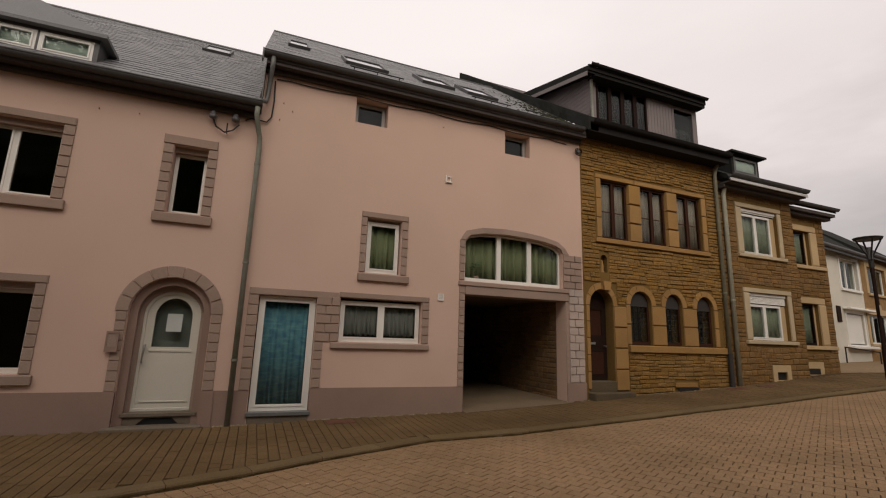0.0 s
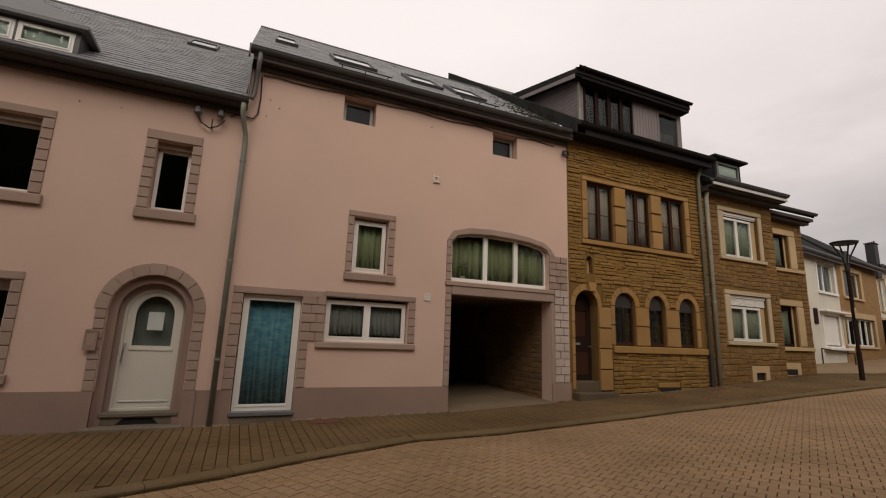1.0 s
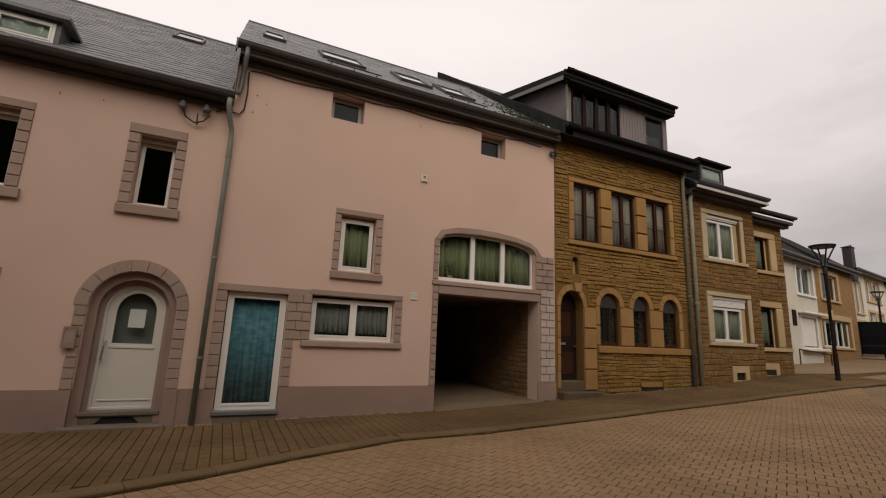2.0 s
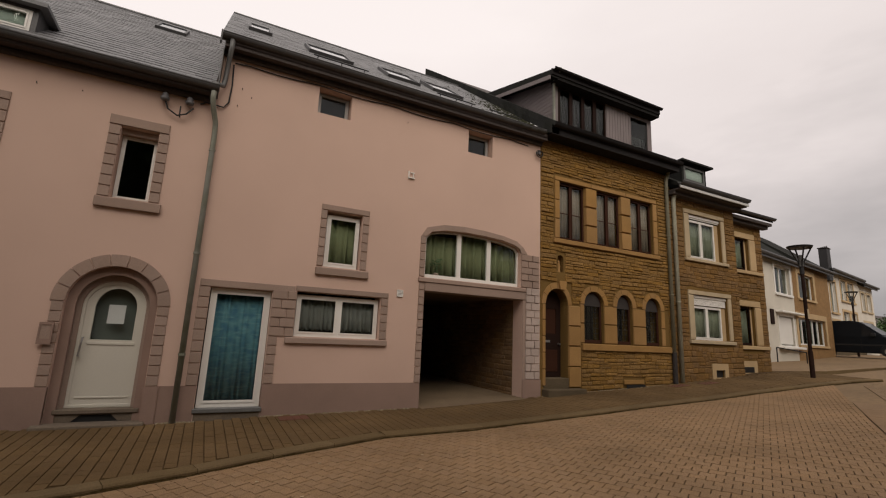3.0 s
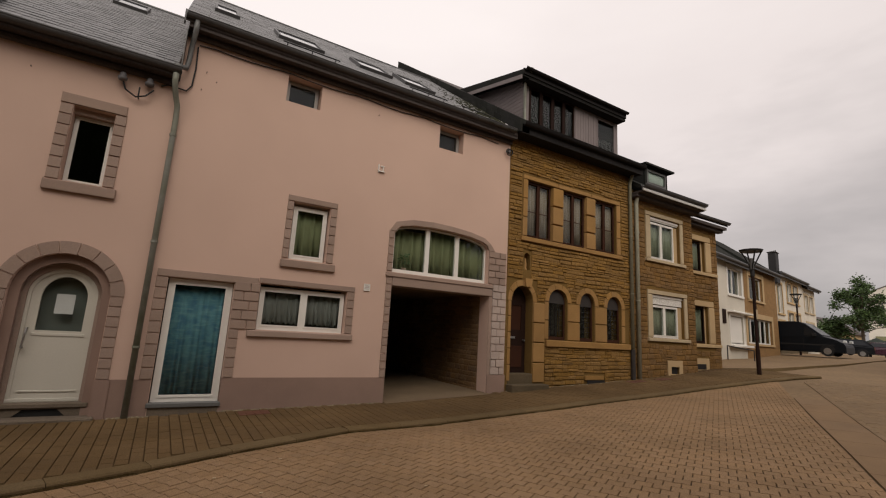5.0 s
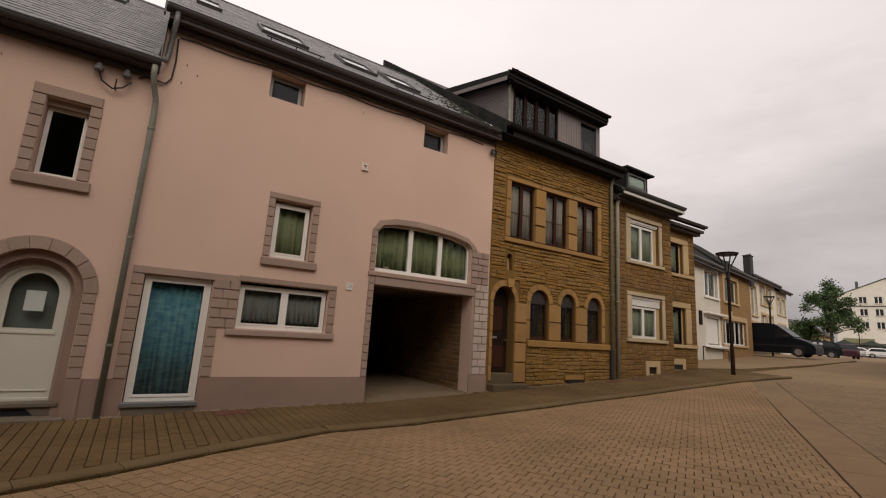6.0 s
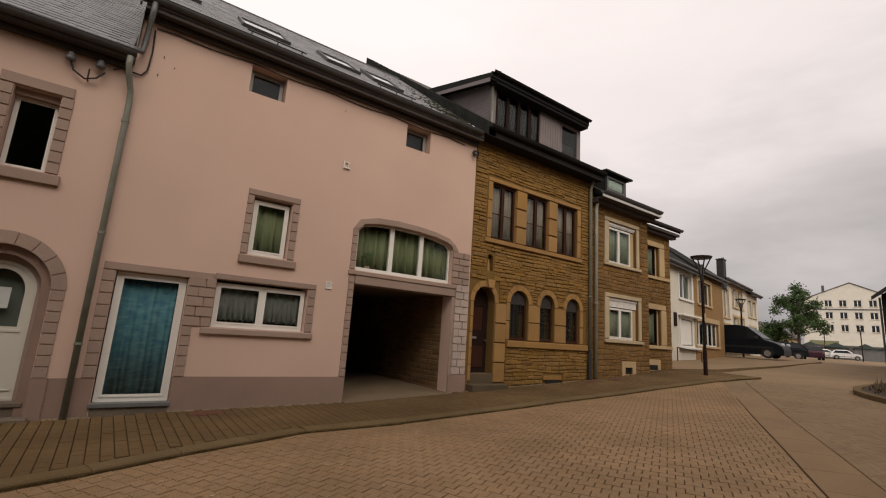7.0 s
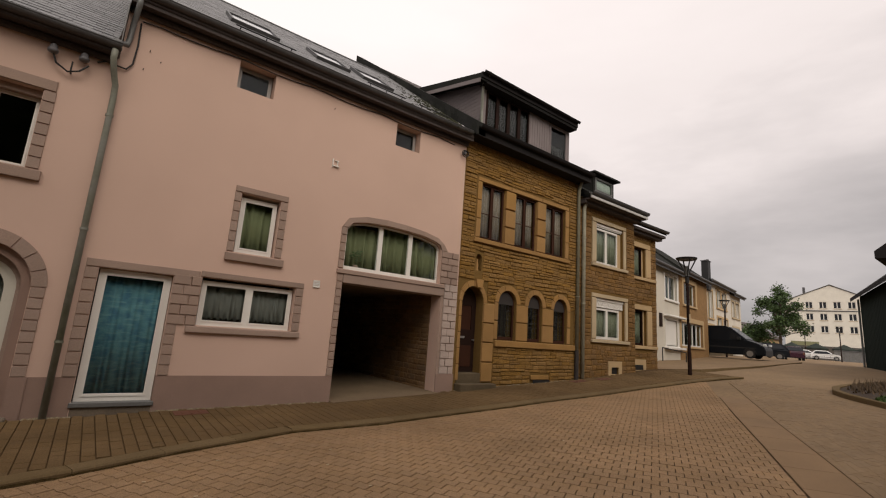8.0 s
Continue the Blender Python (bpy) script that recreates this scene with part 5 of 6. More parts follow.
far_part("shutter", boxes((1.36, 3.40, 0.06, 0.12, 1.92, 3.40)), WHITE, white_a, "closed pale roller shutter")
far_part("canopy", boxes((0.9, 4.3, -0.35, 0.0, 3.62, 3.72), bevel=0.02), WHITE, white_a)
far_part("bay_sill", boxes((0.9, 4.3, -0.30, 0.0, 1.66, 1.80), bevel=0.02), WHITE, white_a)
sky_bm = boxes((0.9, 1.9, 0.0, 1.0, 0.0, 0.08))
for v in sky_bm.verts:
    up_slope = 1.5 + v.co.y * 0.9
    v.co = Vector((v.co.x, -0.35 + up_slope, 6.69 + up_slope * 3.0 / 3.55 + v.co.z))
far_part("roof_window", sky_bm, MIRROR_GLASS, white_a, "rooflight catching the sky")
ochre_b = far_house("ochre brick terraced house with white window frames", 3.985, 10.84, 0.5, 6.85, OCHRE_FLAT, [(4.95, 7.7, 4.72, 6.25, 2), (4.3, 9.3, 1.95, 3.55, 5)], SLATE_DARK, 2.75, trim=CREAM, trim_w=0.32)
far_part("end_wall", boxes((10.5, 10.83, 0.36, 7.0, 0.5, 7.0)), OCHRE_FLAT, ochre_b)
white_c = far_house("long white terraced house with many windows", 10.85, 18.5, 0.8, 7.15, WHITEWALL, [(11.15, 12.45, 4.3, 6.45, 2), (13.7, 15.0, 5.3, 6.75, 1), (15.4, 16.9, 5.3, 6.75, 2), (13.7, 15.2, 3.1, 4.5, 2), (15.6, 17.2, 3.1, 4.5, 2), (11.1, 12.6, 2.3, 3.7, 2)], SLATE_DARK, 1.2, trim=CREAM, line=SET_BACK)
# dark band added for the shadow beneath the van, over the white wall's base
far_part("plinth", boxes((10.86, 18.5, -0.04, -0.002, 0.8, 2.15)), STEP_STONE, white_c)
grey_d = far_house("grey terraced house at the row's far end", 18.51, 22.6, 0.9, 6.95, WHITEWALL, [(18.9, 20.0, 4.9, 6.3, 1), (20.6, 21.8, 4.9, 6.3, 1), (19.0, 21.6, 2.2, 4.0, 2)], SLATE_DARK, 1.0, trim=PALE, line=SET_BACK)
chim = thing("chimney", "dark square chimney stack on the ridge", "chimney", tuple(ROW @ Vector((16.0, 1.2, 7.5))))
far_part("stack", boxes((15.6, 16.4, 0.95, 1.5, 7.0, 9.5), bevel=0.03), BLACK, chim)
far_part("cap", boxes((15.54, 16.46, 0.9, 1.55, 9.5, 9.58), bevel=0.02), DARKPIPE, chim)
for i in range(4):
    far_part("pot", tube(bmesh.new(), [(15.8 + 0.12 * i, 1.0 + 0.15 * i, 9.57), (15.8 + 0.12 * i, 1.0 + 0.15 * i, 9.70)], 0.05, 8), DARKPIPE, chim)
rail = thing("handrail", "dark metal handrail beside the white house's steps", "rail", tuple(ROW @ Vector((-0.1, -0.8, 0.75))))
for p in ([(0.0, -0.2, 0.6), (0.0, -0.2, 1.75)], [(0.9, -1.2, 0.7), (0.9, -1.2, 1.55)], [(0.0, -0.2, 1.72), (0.9, -1.2, 1.52)]):
    far_part("bar", tube(bmesh.new(), p, 0.03, 6), BLACK, rail)
shut = thing("wall_sign", "dark board hung on the white wall", "sign", tuple(ROW @ Vector((0.3, 0, 3))))
far_part("panel", boxes((0.1, 0.55, -0.06, -0.002, 2.95, 3.75), bevel=0.01), DARKWOOD, shut)


# ---- street lamps ----
def street_lamp(x, y, z, h, label):
    """A post with a wide tray held by slanting arms."""
    l = thing("street_lamp", label, "street lamp", (x, y, z), "street lamps")
    part("post", tube(bmesh.new(), [(x, y, z - 0.05), (x, y, z + 1.1), (x, y, z + h * 0.80)], 0.058, 12), DARKWOOD, l)
    part("base", tube(bmesh.new(), [(x, y, z - 0.05), (x, y, z + 0.9)], 0.075, 12), DARKWOOD, l)
    part("collar", tube(bmesh.new(), [(x, y, z + h * 0.78), (x, y, z + h * 0.83)], 0.075, 12), BLACK, l)
    for k in range(4):
        a = math.pi / 4 + k * math.pi / 2
        part("arm", tube(bmesh.new(), [(x, y, z + h * 0.80), (x + 0.10 * math.cos(a), y + 0.10 * math.sin(a), z + h * 0.88), (x + 0.34 * math.cos(a), y + 0.34 * math.sin(a), z + h * 0.985)], 0.026, 6), BLACK, l)
    bm = bmesh.new()
    lo, hi = [], []
    for k in range(20):
        a = 6.2832 * k / 20
        lo.append(bm.verts.new((x + 0.37 * math.cos(a), y + 0.37 * math.sin(a), z + h * 0.985)))
        hi.append(bm.verts.new((x + 0.40 * math.cos(a), y + 0.40 * math.sin(a), z + h)))
    for k in range(20):
        bm.faces.new((lo[k], lo[(k + 1) % 20], hi[(k + 1) % 20], hi[k]))
    bm.faces.new(lo[::-1])
    bm.faces.new(hi)
    part("tray", bm, BLACK, l)
    part("lamp_bowl", tube(bmesh.new(), [(x, y, z + h * 0.84), (x, y, z + h * 0.93)], 0.07, 10), ZINC, l)
    part("sticker", boxes((x - 0.09, x + 0.02, y - 0.081, y - 0.076, z + 2.0, z + 2.35)), PALE, l, "pale weathered sticker on the post")
    return l


street_lamp(18.85, 8.43, 0.69, 4.62, "dark brown street lamp with a wide flat tray")
street_lamp(40.9, 15.4, 1.44, 4.5, "distant dark street lamp with a flat tray")
street_lamp(97.0, 24.3, 1.9, 4.4, "distant dark street lamp before the white building")
street_lamp(78.4, 15.9, 1.75, 4.3, "distant dark street lamp by the parked cars")


# ---- vehicles ----
CAR_GLASS = material("dark car glass", (0.012, 0.014, 0.017), 0.1, grain=0.0, bump=0.0, stain=0.0, spec=0.25)
RUBBER = material("black tyre rubber", (0.02, 0.02, 0.02), 0.9, grain=0.1)
LAMP_GLASS = material("clear headlight glass", (0.6, 0.62, 0.62), 0.1, grain=0.0, bump=0.0, stain=0.0, spec=0.8)


def vehicle(name, label, at, yaw, length, width, height, paint, van=False, category="car"):
    """A car or van standing on four wheels; its front points along +x before it is turned."""
    e = new(name)
    m = Matrix.Translation(at) @ Matrix.Rotation(radians(yaw), 4, "Z")
    e.matrix_basis = m
    WORLD[e] = m
    tagged(e, label, category, "parked vehicles")
    L, W, H = length, width / 2, height
    if van:
        side = [(-0.5, 0.10), (-0.5, 0.56), (-0.49, 0.95), (-0.46, 1.0), (0.03, 1.0), (0.10, 0.965), (0.30, 0.56), (0.41, 0.48), (0.48, 0.38), (0.5, 0.30), (0.5, 0.10)]
        glass = [(0.115, 0.58), (0.12, 0.86), (0.135, 0.86), (0.265, 0.58)]
        belt = 0.56
    else:
        side = [(-0.5, 0.18), (-0.5, 0.55), (-0.47, 0.66), (-0.36, 0.95), (-0.28, 1.0), (0.0, 1.0), (0.08, 0.96), (0.24, 0.66), (0.42, 0.58), (0.49, 0.48), (0.5, 0.18)]
        glass = [(-0.40, 0.66), (-0.32, 0.92), (0.04, 0.93), (0.19, 0.66)]
        belt = 0.66
    bm = bmesh.new()
    rows = []
    for s in (-1, 1):
        rows.append([bm.verts.new((x * L, s * W * (1.0 if z <= belt else 1.0 - (0.10 if van else 0.30) * (z - belt) / (1 - belt)), z * H)) for x, z in side])
    n = len(side)
    for i in range(n):
        bm.faces.new((rows[0][i], rows[0][(i + 1) % n], rows[1][(i + 1) % n], rows[1][i]))
    bm.faces.new(rows[0][::-1])
    bm.faces.new(rows[1])
    bmesh.ops.recalc_face_normals(bm, faces=bm.faces)
    bmesh.ops.bevel(bm, geom=list(bm.edges), offset=0.05, segments=2, affect="EDGES")
    bm.transform(m)
    body = part("body", bm, paint, e, smooth=False)
    for s in (-1, 1):
        bm = bmesh.new()
        vs = [bm.verts.new((x * L, s * (W * (1.0 - (0.10 if van else 0.30) * (z - belt) / (1 - belt)) + 0.012), z * H)) for x, z in glass]
        v2 = [bm.verts.new(v.co - Vector((0, s * 0.02, 0))) for v in vs]
        bm.faces.new(vs)
        bm.faces.new(v2[::-1])
        for i in range(4):
            bm.faces.new((vs[i], vs[(i + 1) % 4], v2[(i + 1) % 4], v2[i]))
        bmesh.ops.recalc_face_normals(bm, faces=bm.faces)
        bm.transform(m)
        part("side_window", bm, CAR_GLASS, body)
    k = (0.115, 0.945, 0.285, 0.60) if van else (0.085, 0.945, 0.225, 0.68)
    r = (-0.505, 0.90, -0.505, 0.66) if van else (-0.365, 0.93, -0.465, 0.68)
    for nm, (xa, za, xb, zb), d in (("windscreen", k, 0.012), ("rear_window", r, -0.012)):
        wt, wb = W * (0.86 if van else 0.70), W * (0.92 if van else 0.90)
        bm = bmesh.new()
        vs = [bm.verts.new(p) for p in ((xa * L + d, -wt, za * H), (xa * L + d, wt, za * H), (xb * L + d, wb, zb * H), (xb * L + d, -wb, zb * H))]
        v2 = [bm.verts.new(v.co + Vector((d, 0, 0.012))) for v in vs]
        bm.faces.new(vs)
        bm.faces.new(v2[::-1])
        for i in range(4):
            bm.faces.new((vs[i], vs[(i + 1) % 4], v2[(i + 1) % 4], v2[i]))
        bmesh.ops.recalc_face_normals(bm, faces=bm.faces)
        bm.transform(m)
        part(nm, bm, CAR_GLASS, body)
    R = 0.34 if van else 0.31
    for x in (-0.30 * L, 0.33 * L):
        for s in (-1, 1):
            bm = tube(bmesh.new(), [(x, s * (W - 0.20), R), (x, s * (W + 0.015), R)], R, 18)
            bm.transform(m)
            w = part("wheel", bm, RUBBER, e)
            bm = tube(bmesh.new(), [(x, s * (W + 0.01), R), (x, s * (W + 0.03), R)], R * 0.62, 14)
            bm.transform(m)
            part("rim", bm, CHROME, w)
            arch_bm = bmesh.new()
            tube(arch_bm, [(x + (R + 0.05) * math.cos(3.1416 * q / 10), s * (W + 0.004), R + (R + 0.05) * math.sin(3.1416 * q / 10)) for q in range(11)], 0.025, 6)
            arch_bm.transform(m)
            part("wheel_arch", arch_bm, RUBBER, body)
    for s in (-1, 1):
        for xa, xb in (((0.10, 0.105),) if van else ((-0.06, -0.055), (0.14, 0.145))):
            seam = boxes((xa * L, xb * L, s * W - 0.004, s * W + 0.004, H * 0.2, H * belt))
            seam.transform(m)
            part("door_seam", seam, RUBBER, body)
        trim = boxes((-0.44 * L, 0.40 * L, s * W - 0.01, s * W + 0.018, H * 0.30, H * 0.34), bevel=0.006)
        trim.transform(m)
        part("side_trim", trim, RUBBER, body)
        mirror = boxes((0.20 * L, 0.24 * L, s * (W + 0.10) - 0.08, s * (W + 0.10) + 0.08, H * belt, H * (belt + 0.09)), bevel=0.02)
        mirror.transform(m)
        part("wing_mirror", mirror, RUBBER, body)
        bm = boxes((0.47 * L, 0.497 * L, s * W * 0.72 - 0.16, s * W * 0.72 + 0.16, H * (0.40 if van else 0.47), H * (0.47 if van else 0.55)), bevel=0.02)
        bm.transform(m)
        part("headlight", bm, LAMP_GLASS, e)
        bm = boxes((-0.507 * L, -0.49 * L, s * W * 0.85 - 0.09, s * W * 0.85 + 0.09, H * 0.42, H * 0.58), bevel=0.015)
        bm.transform(m)
        part("tail_light", bm, RUST, e)
    return e


BLACK_PAINT = material("black car paint", (0.006, 0.008, 0.011), 0.38, grain=0.02, bump=0.0, stain=0.05, spec=0.16)
PURPLE_PAINT = material("dark purple car paint", (0.035, 0.008, 0.018), 0.25, grain=0.02, bump=0.0, stain=0.05, spec=0.6)
WHITE_PAINT = material("white car paint", (0.62, 0.62, 0.61), 0.3, grain=0.02, bump=0.0, stain=0.05, spec=0.6)


def out_at(az, dist):
    x, y = dist * math.sin(radians(az)), dist * math.cos(radians(az))
    return x, y, road_z(x, y)


vehicle("van", "large black panel van parked nose out beside the ochre house", (38.55, 14.6, rise(38.5) + 0.02), -86, 5.6, 1.95, 2.28, BLACK_PAINT, True, "van")
vehicle("car", "black hatchback parked behind the van", out_at(72.6, 54.0), 107, 3.9, 1.75, 1.5, BLACK_PAINT)
vehicle("car", "dark purple hatchback parked in the row", out_at(74.9, 66.0), 22, 3.9, 1.75, 1.5, PURPLE_PAINT)
vehicle("car", "white hatchback parked sideways", out_at(77.4, 97.0), -77, 3.9, 1.75, 1.5, WHITE_PAINT)
vehicle("car", "white car parked behind another", out_at(75.9, 98.0), -65, 4.1, 1.75, 1.5, WHITE_PAINT)
vehicle("car", "white van parked beyond the black van", out_at(72.4, 76.0), -40, 4.6, 1.9, 1.9, WHITE_PAINT, True)

# ---- tree ----
BARK = material("grey brown bark", (0.09, 0.07, 0.05), 0.95, grain=0.3, scale=20, bump=0.6)
FOLIAGE = material("green tree leaves", (0.055, 0.095, 0.028), 0.7, grain=0.25, scale=3, bump=0.0, vary=0.35, island=True)


def tree(x, y, z, h, w, label, seed, n=5200, leaf=0.2, tuft=0.085):
    """A tapered trunk with limbs, and a crown of many small leaves in clumps with gaps."""
    rnd = random.Random(seed)
    t = thing("tree", label, "tree", (x, y, z), "trees")
    bm = bmesh.new()
    tube(bm, [(x, y, z - 0.1), (x + 0.05, y, z + h * 0.25), (x, y, z + h * 0.5)], 0.16, 8)
    tips = []
    for k in range(40):
        a, s = rnd.uniform(0, 6.28), rnd.uniform(0.25, 1.0)
        lift = rnd.uniform(0.26, 0.92)
        r = w / 2 * s * (1.0 - 0.55 * max(0.0, lift - 0.45) / 0.5)
        tip = Vector((x + r * math.cos(a), y + r * math.sin(a), z + h * (0.15 + 0.8 * lift)))
        tube(bm, [(x, y, z + h * (0.2 + 0.3 * lift)), ((x + tip.x) / 2, (y + tip.y) / 2, tip.z - 0.25), tuple(tip)], 0.04, 5)
        tips.append(tip)
    tips += [Vector((x, y, z + h * q)) for q in (0.5, 0.65, 0.8, 0.93)]
    part("trunk", bm, BARK, t)
    verts, faces = [], []
    for k in range(n):
        c = rnd.choice(tips)
        p = c + Vector((rnd.gauss(0, w * tuft), rnd.gauss(0, w * tuft), rnd.gauss(0, w * tuft * 0.8)))
        d = Vector((rnd.uniform(-1, 1), rnd.uniform(-1, 1), rnd.uniform(-0.6, 0.6))).normalized() * leaf * rnd.uniform(0.5, 1.1)
        u = d.cross(Vector((rnd.uniform(-1, 1), rnd.uniform(-1, 1), rnd.uniform(-1, 1)))).normalized() * leaf * 0.4
        i = len(verts)
        verts += [tuple(p - d), tuple(p + u), tuple(p + d), tuple(p - u)]
        faces.append((i, i + 1, i + 2, i + 3))
    data_mesh("crown", verts, faces, FOLIAGE, t)
    return t


tree(*out_at(74.0, 68.0), 8.9, 5.6, "leafy green street tree among parked cars", 5, 9000, 0.17, 0.055)
tree(*out_at(72.1, 70.0), 4.4, 3.4, "low leafy tree beyond the van", 6, 2000)
tree(*out_at(71.2, 80.0), 4.0, 4.5, "low leafy tree beyond the van", 7, 2000)

# ---- the white apartment building far off ----
AZ = Matrix.Translation((130.8, 28.2, 0)) @ Matrix.Rotation(radians(-77.5), 4, "Z")


def block_part(name, bm, mat, parent, label=""):
    bm.transform(AZ)
    return part(name, bm, mat, parent, label)


PALEWALL = material("pale cream rendered wall", (0.66, 0.63, 0.55), 0.9, grain=0.04, scale=8, bump=0.05, stain=0.08)
apart = thing("apartment_building", "pale four-storey apartment building with a gabled roof", "building", tuple(AZ @ Vector((0, 0, 2))))
cols = [-5.7 + 2.45 * i for i in range(5)]
holes = [(c - 0.65, c + 0.65, z, z + 1.5) for c in cols for z in (8.0, 10.75, 13.4)]
block_part("wall", loop_wall([(-8, 1.5), (7.5, 1.5), (7.5, 15.3), (0.6, 18.6), (-8, 14.9)], [rect(*o) for o in holes], 0, 0.3), PALEWALL, apart)
block_part("inner_wall", boxes((-7.9, 7.4, 1.5, 1.6, 1.5, 15.0)), ROOM, apart)
for o in holes:
    w = block_part("window", loop_wall(rect(*o), [rect(o[0] + 0.08, (o[0] + o[1]) / 2 - 0.07, o[2] + 0.1, o[3] - 0.08), rect((o[0] + o[1]) / 2 + 0.07, o[1] - 0.08, o[2] + 0.1, o[3] - 0.08)], 0.12, 0.06), WHITE, apart)
    block_part("pane", boxes((o[0] + 0.05, o[1] - 0.05, 0.15, 0.16, o[2] + 0.05, o[3] - 0.05)), CAR_GLASS, w)
    block_part("sill", boxes((o[0] - 0.1, o[1] + 0.1, -0.08, 0.1, o[2] - 0.12, o[2])), PALE, apart)
block_part("string_course", boxes((-8, 7.5, -0.12, 0, 12.75, 12.95)), ZINC_DARK, apart)
for a, b in (((-8.4, 14.8), (0.6, 18.75)), ((7.9, 15.2), (0.6, 18.75))):
    block_part("roof", loop_wall([a, b, (b[0], b[1] + 0.1), (a[0], a[1] + 0.1)], [], -0.2, 12), ZINC, apart)
block_part("chimney", boxes((-4.3, -3.8, 3, 3.5, 16.0, 18.6)), ZINC_DARK, apart)
block_part("shop_front", boxes((-7.5, 7.4, -0.1, 0, 2.0, 5.0)), ROOM, apart, "dark shop front with a greenish band")
block_part("shop_band", boxes((-7.0, -2.0, -0.16, -0.101, 5.0, 5.9)), GREEN_CLOTH, apart)
fence = thing("terrace_fence", "grey boarded fence round the terrace", "fence", tuple(AZ @ Vector((4, -14, 2))))
for i in range(9):
    block_part("board", boxes((0.3 + i * 0.75, 1.02 + i * 0.75, -14.1, -14.0, 1.6, 4.0)), ZINC, fence)
block_part("rail", boxes((0.3, 7.1, -14.18, -14.1, 3.8, 3.95)), ZINC_DARK, fence)
PARASOL = material("dark green parasol cloth", (0.02, 0.028, 0.022), 0.85, grain=0.1)
for i, (c, d) in enumerate(((-6.5, -9), (-2.4, -10), (2.0, -9), (5.6, -9))):
    p = thing("parasol", "large dark green parasol on a terrace", "parasol", tuple(AZ @ Vector((c, d, 2.0))), "terrace parasols")
    bm = bmesh.new()
    top = bm.verts.new((c, d, 5.3))
    lo = [bm.verts.new((c + 2.1 * math.cos(6.2832 * k / 8 + 0.39), d + 2.1 * math.sin(6.2832 * k / 8 + 0.39), 4.3)) for k in range(8)]
    hem = [bm.verts.new(v.co - Vector((0, 0, 0.3))) for v in lo]
    for k in range(8):
        bm.faces.new((lo[k], lo[(k + 1) % 8], top))
        bm.faces.new((hem[k], hem[(k + 1) % 8], lo[(k + 1) % 8], lo[k]))
    block_part("canopy", bm, PARASOL, p)
    block_part("pole", tube(bmesh.new(), [(c, d, 1.8), (c, d, 5.2)], 0.05, 6), BLACK, p)
low_wall = thing("brown_roof_house", "distant low house with a brown roof", "house", out_at(72, 120))
x, y, z = out_at(71.0, 120)
part("wall", boxes((x - 8, x + 8, y - 4, y + 4, z, z + 4)), CREAM, low_wall)
roof_slab(low_wall, EAVEWOOD, x - 8.5, x + 8.5, (y - 4.6, z + 3.9), (y, z + 7.0), 0.2)

# ---- the dark green house and the eave on the other side ----
green = thing("house", "dark green boarded house with a brown roof", "house", (38, 6.3, 1.3))
ga, gb = Vector((41.4, 7.15, 0)), Vector((29.0, 3.12, 0))
gd_ = (gb - ga).normalized()
GM = Matrix(((gd_.x, -gd_.y, 0, ga.x), (gd_.y, gd_.x, 0, ga.y), (0, 0, 1, 0), (0, 0, 0, 1)))
L = (gb - ga).length


def green_part(name, bm, mat, label=""):
    bm.transform(GM)
    bmesh.ops.recalc_face_normals(bm, faces=bm.faces)
    return part(name, bm, mat, green, label)


green_part("wall", boxes((0, L, 0, 6, 0.3, 6.1)), DARK_GREEN)
for i in range(int(L / 0.4)):
    green_part("board", boxes((i * 0.4 + 0.01, i * 0.4 + 0.38, -0.02, -0.002, 0.9, 6.0)), DARK_GREEN)
rg = green_part("roof", loop_wall([(-0.5, 6.0), (3.0, 9.0), (6.5, 6.0), (6.5, 5.75), (3.0, 8.7), (-0.5, 5.75)], [], 0, L + 0.6), EAVE_DARK)
for v in rg.data.vertices:
    p = GM.inverted() @ v.co
    v.co = GM @ Vector((p.y - 0.15, p.x, p.z))
green_part("downpipe", tube(bmesh.new(), [(0.1, -0.12, 1.2), (0.1, -0.12, 5.9)], 0.06, 8), ZINC)
eh = thing("house", "house on the other side whose dark eave juts out", "house", (27, -2, 0.9))
part("wall", boxes((25.2, 33, -6, 2.0, 0.5, 5.9)), WHITEWALL, eh)
re = part("roof", loop_wall([(-6.6, 5.9), (3.65, 5.75), (3.65, 6.05), (-0.8, 9.6), (-6.6, 6.2)], [], 0, 9), EAVE_DARK, eh)
for v in re.data.vertices:
    v.co = Vector((24.4 + v.co.y, v.co.x, v.co.z))
part("eave_beam", boxes((24.5, 33, 2.9, 3.3, 5.45, 5.75)), DARKWOOD, eh)
# plain unseen wall added to close the street and cut low sky light
opp = thing("wall_opposite", "plain unseen wall added behind to close the street and block low sky", "wall", (4, -11, 0), kind="structure")
part("front", boxes((-30, 13, -15, -14, -1, 9.0)), OCHRE_MORTAR, opp)
# unseen trees, the left ones raised and brought nearer to shade the fronts
for i, x in enumerate((-20, -15, -10, -5, 0, 5, 10, 15)):
    tree(x, (-10.0 if x > -4 else -8.0) + (i % 2), -0.35, 14.0 if x > -4 else 17.0, 7.5 if x > -4 else 9.0, "tall leafy tree out of view, reflected in and shading the fronts", 50 + i, 7000, 0.5)

# ---- kerb, pavement and road: the many pieces ----
pav = thing("pavement", "brown paver pavement with a low kerb along the houses", "pavement", (6, 8.8, 0), kind="structure")
road = thing("road", "brown concrete paver road rising along the street", "road", (6, 4, -0.2), kind="structure")
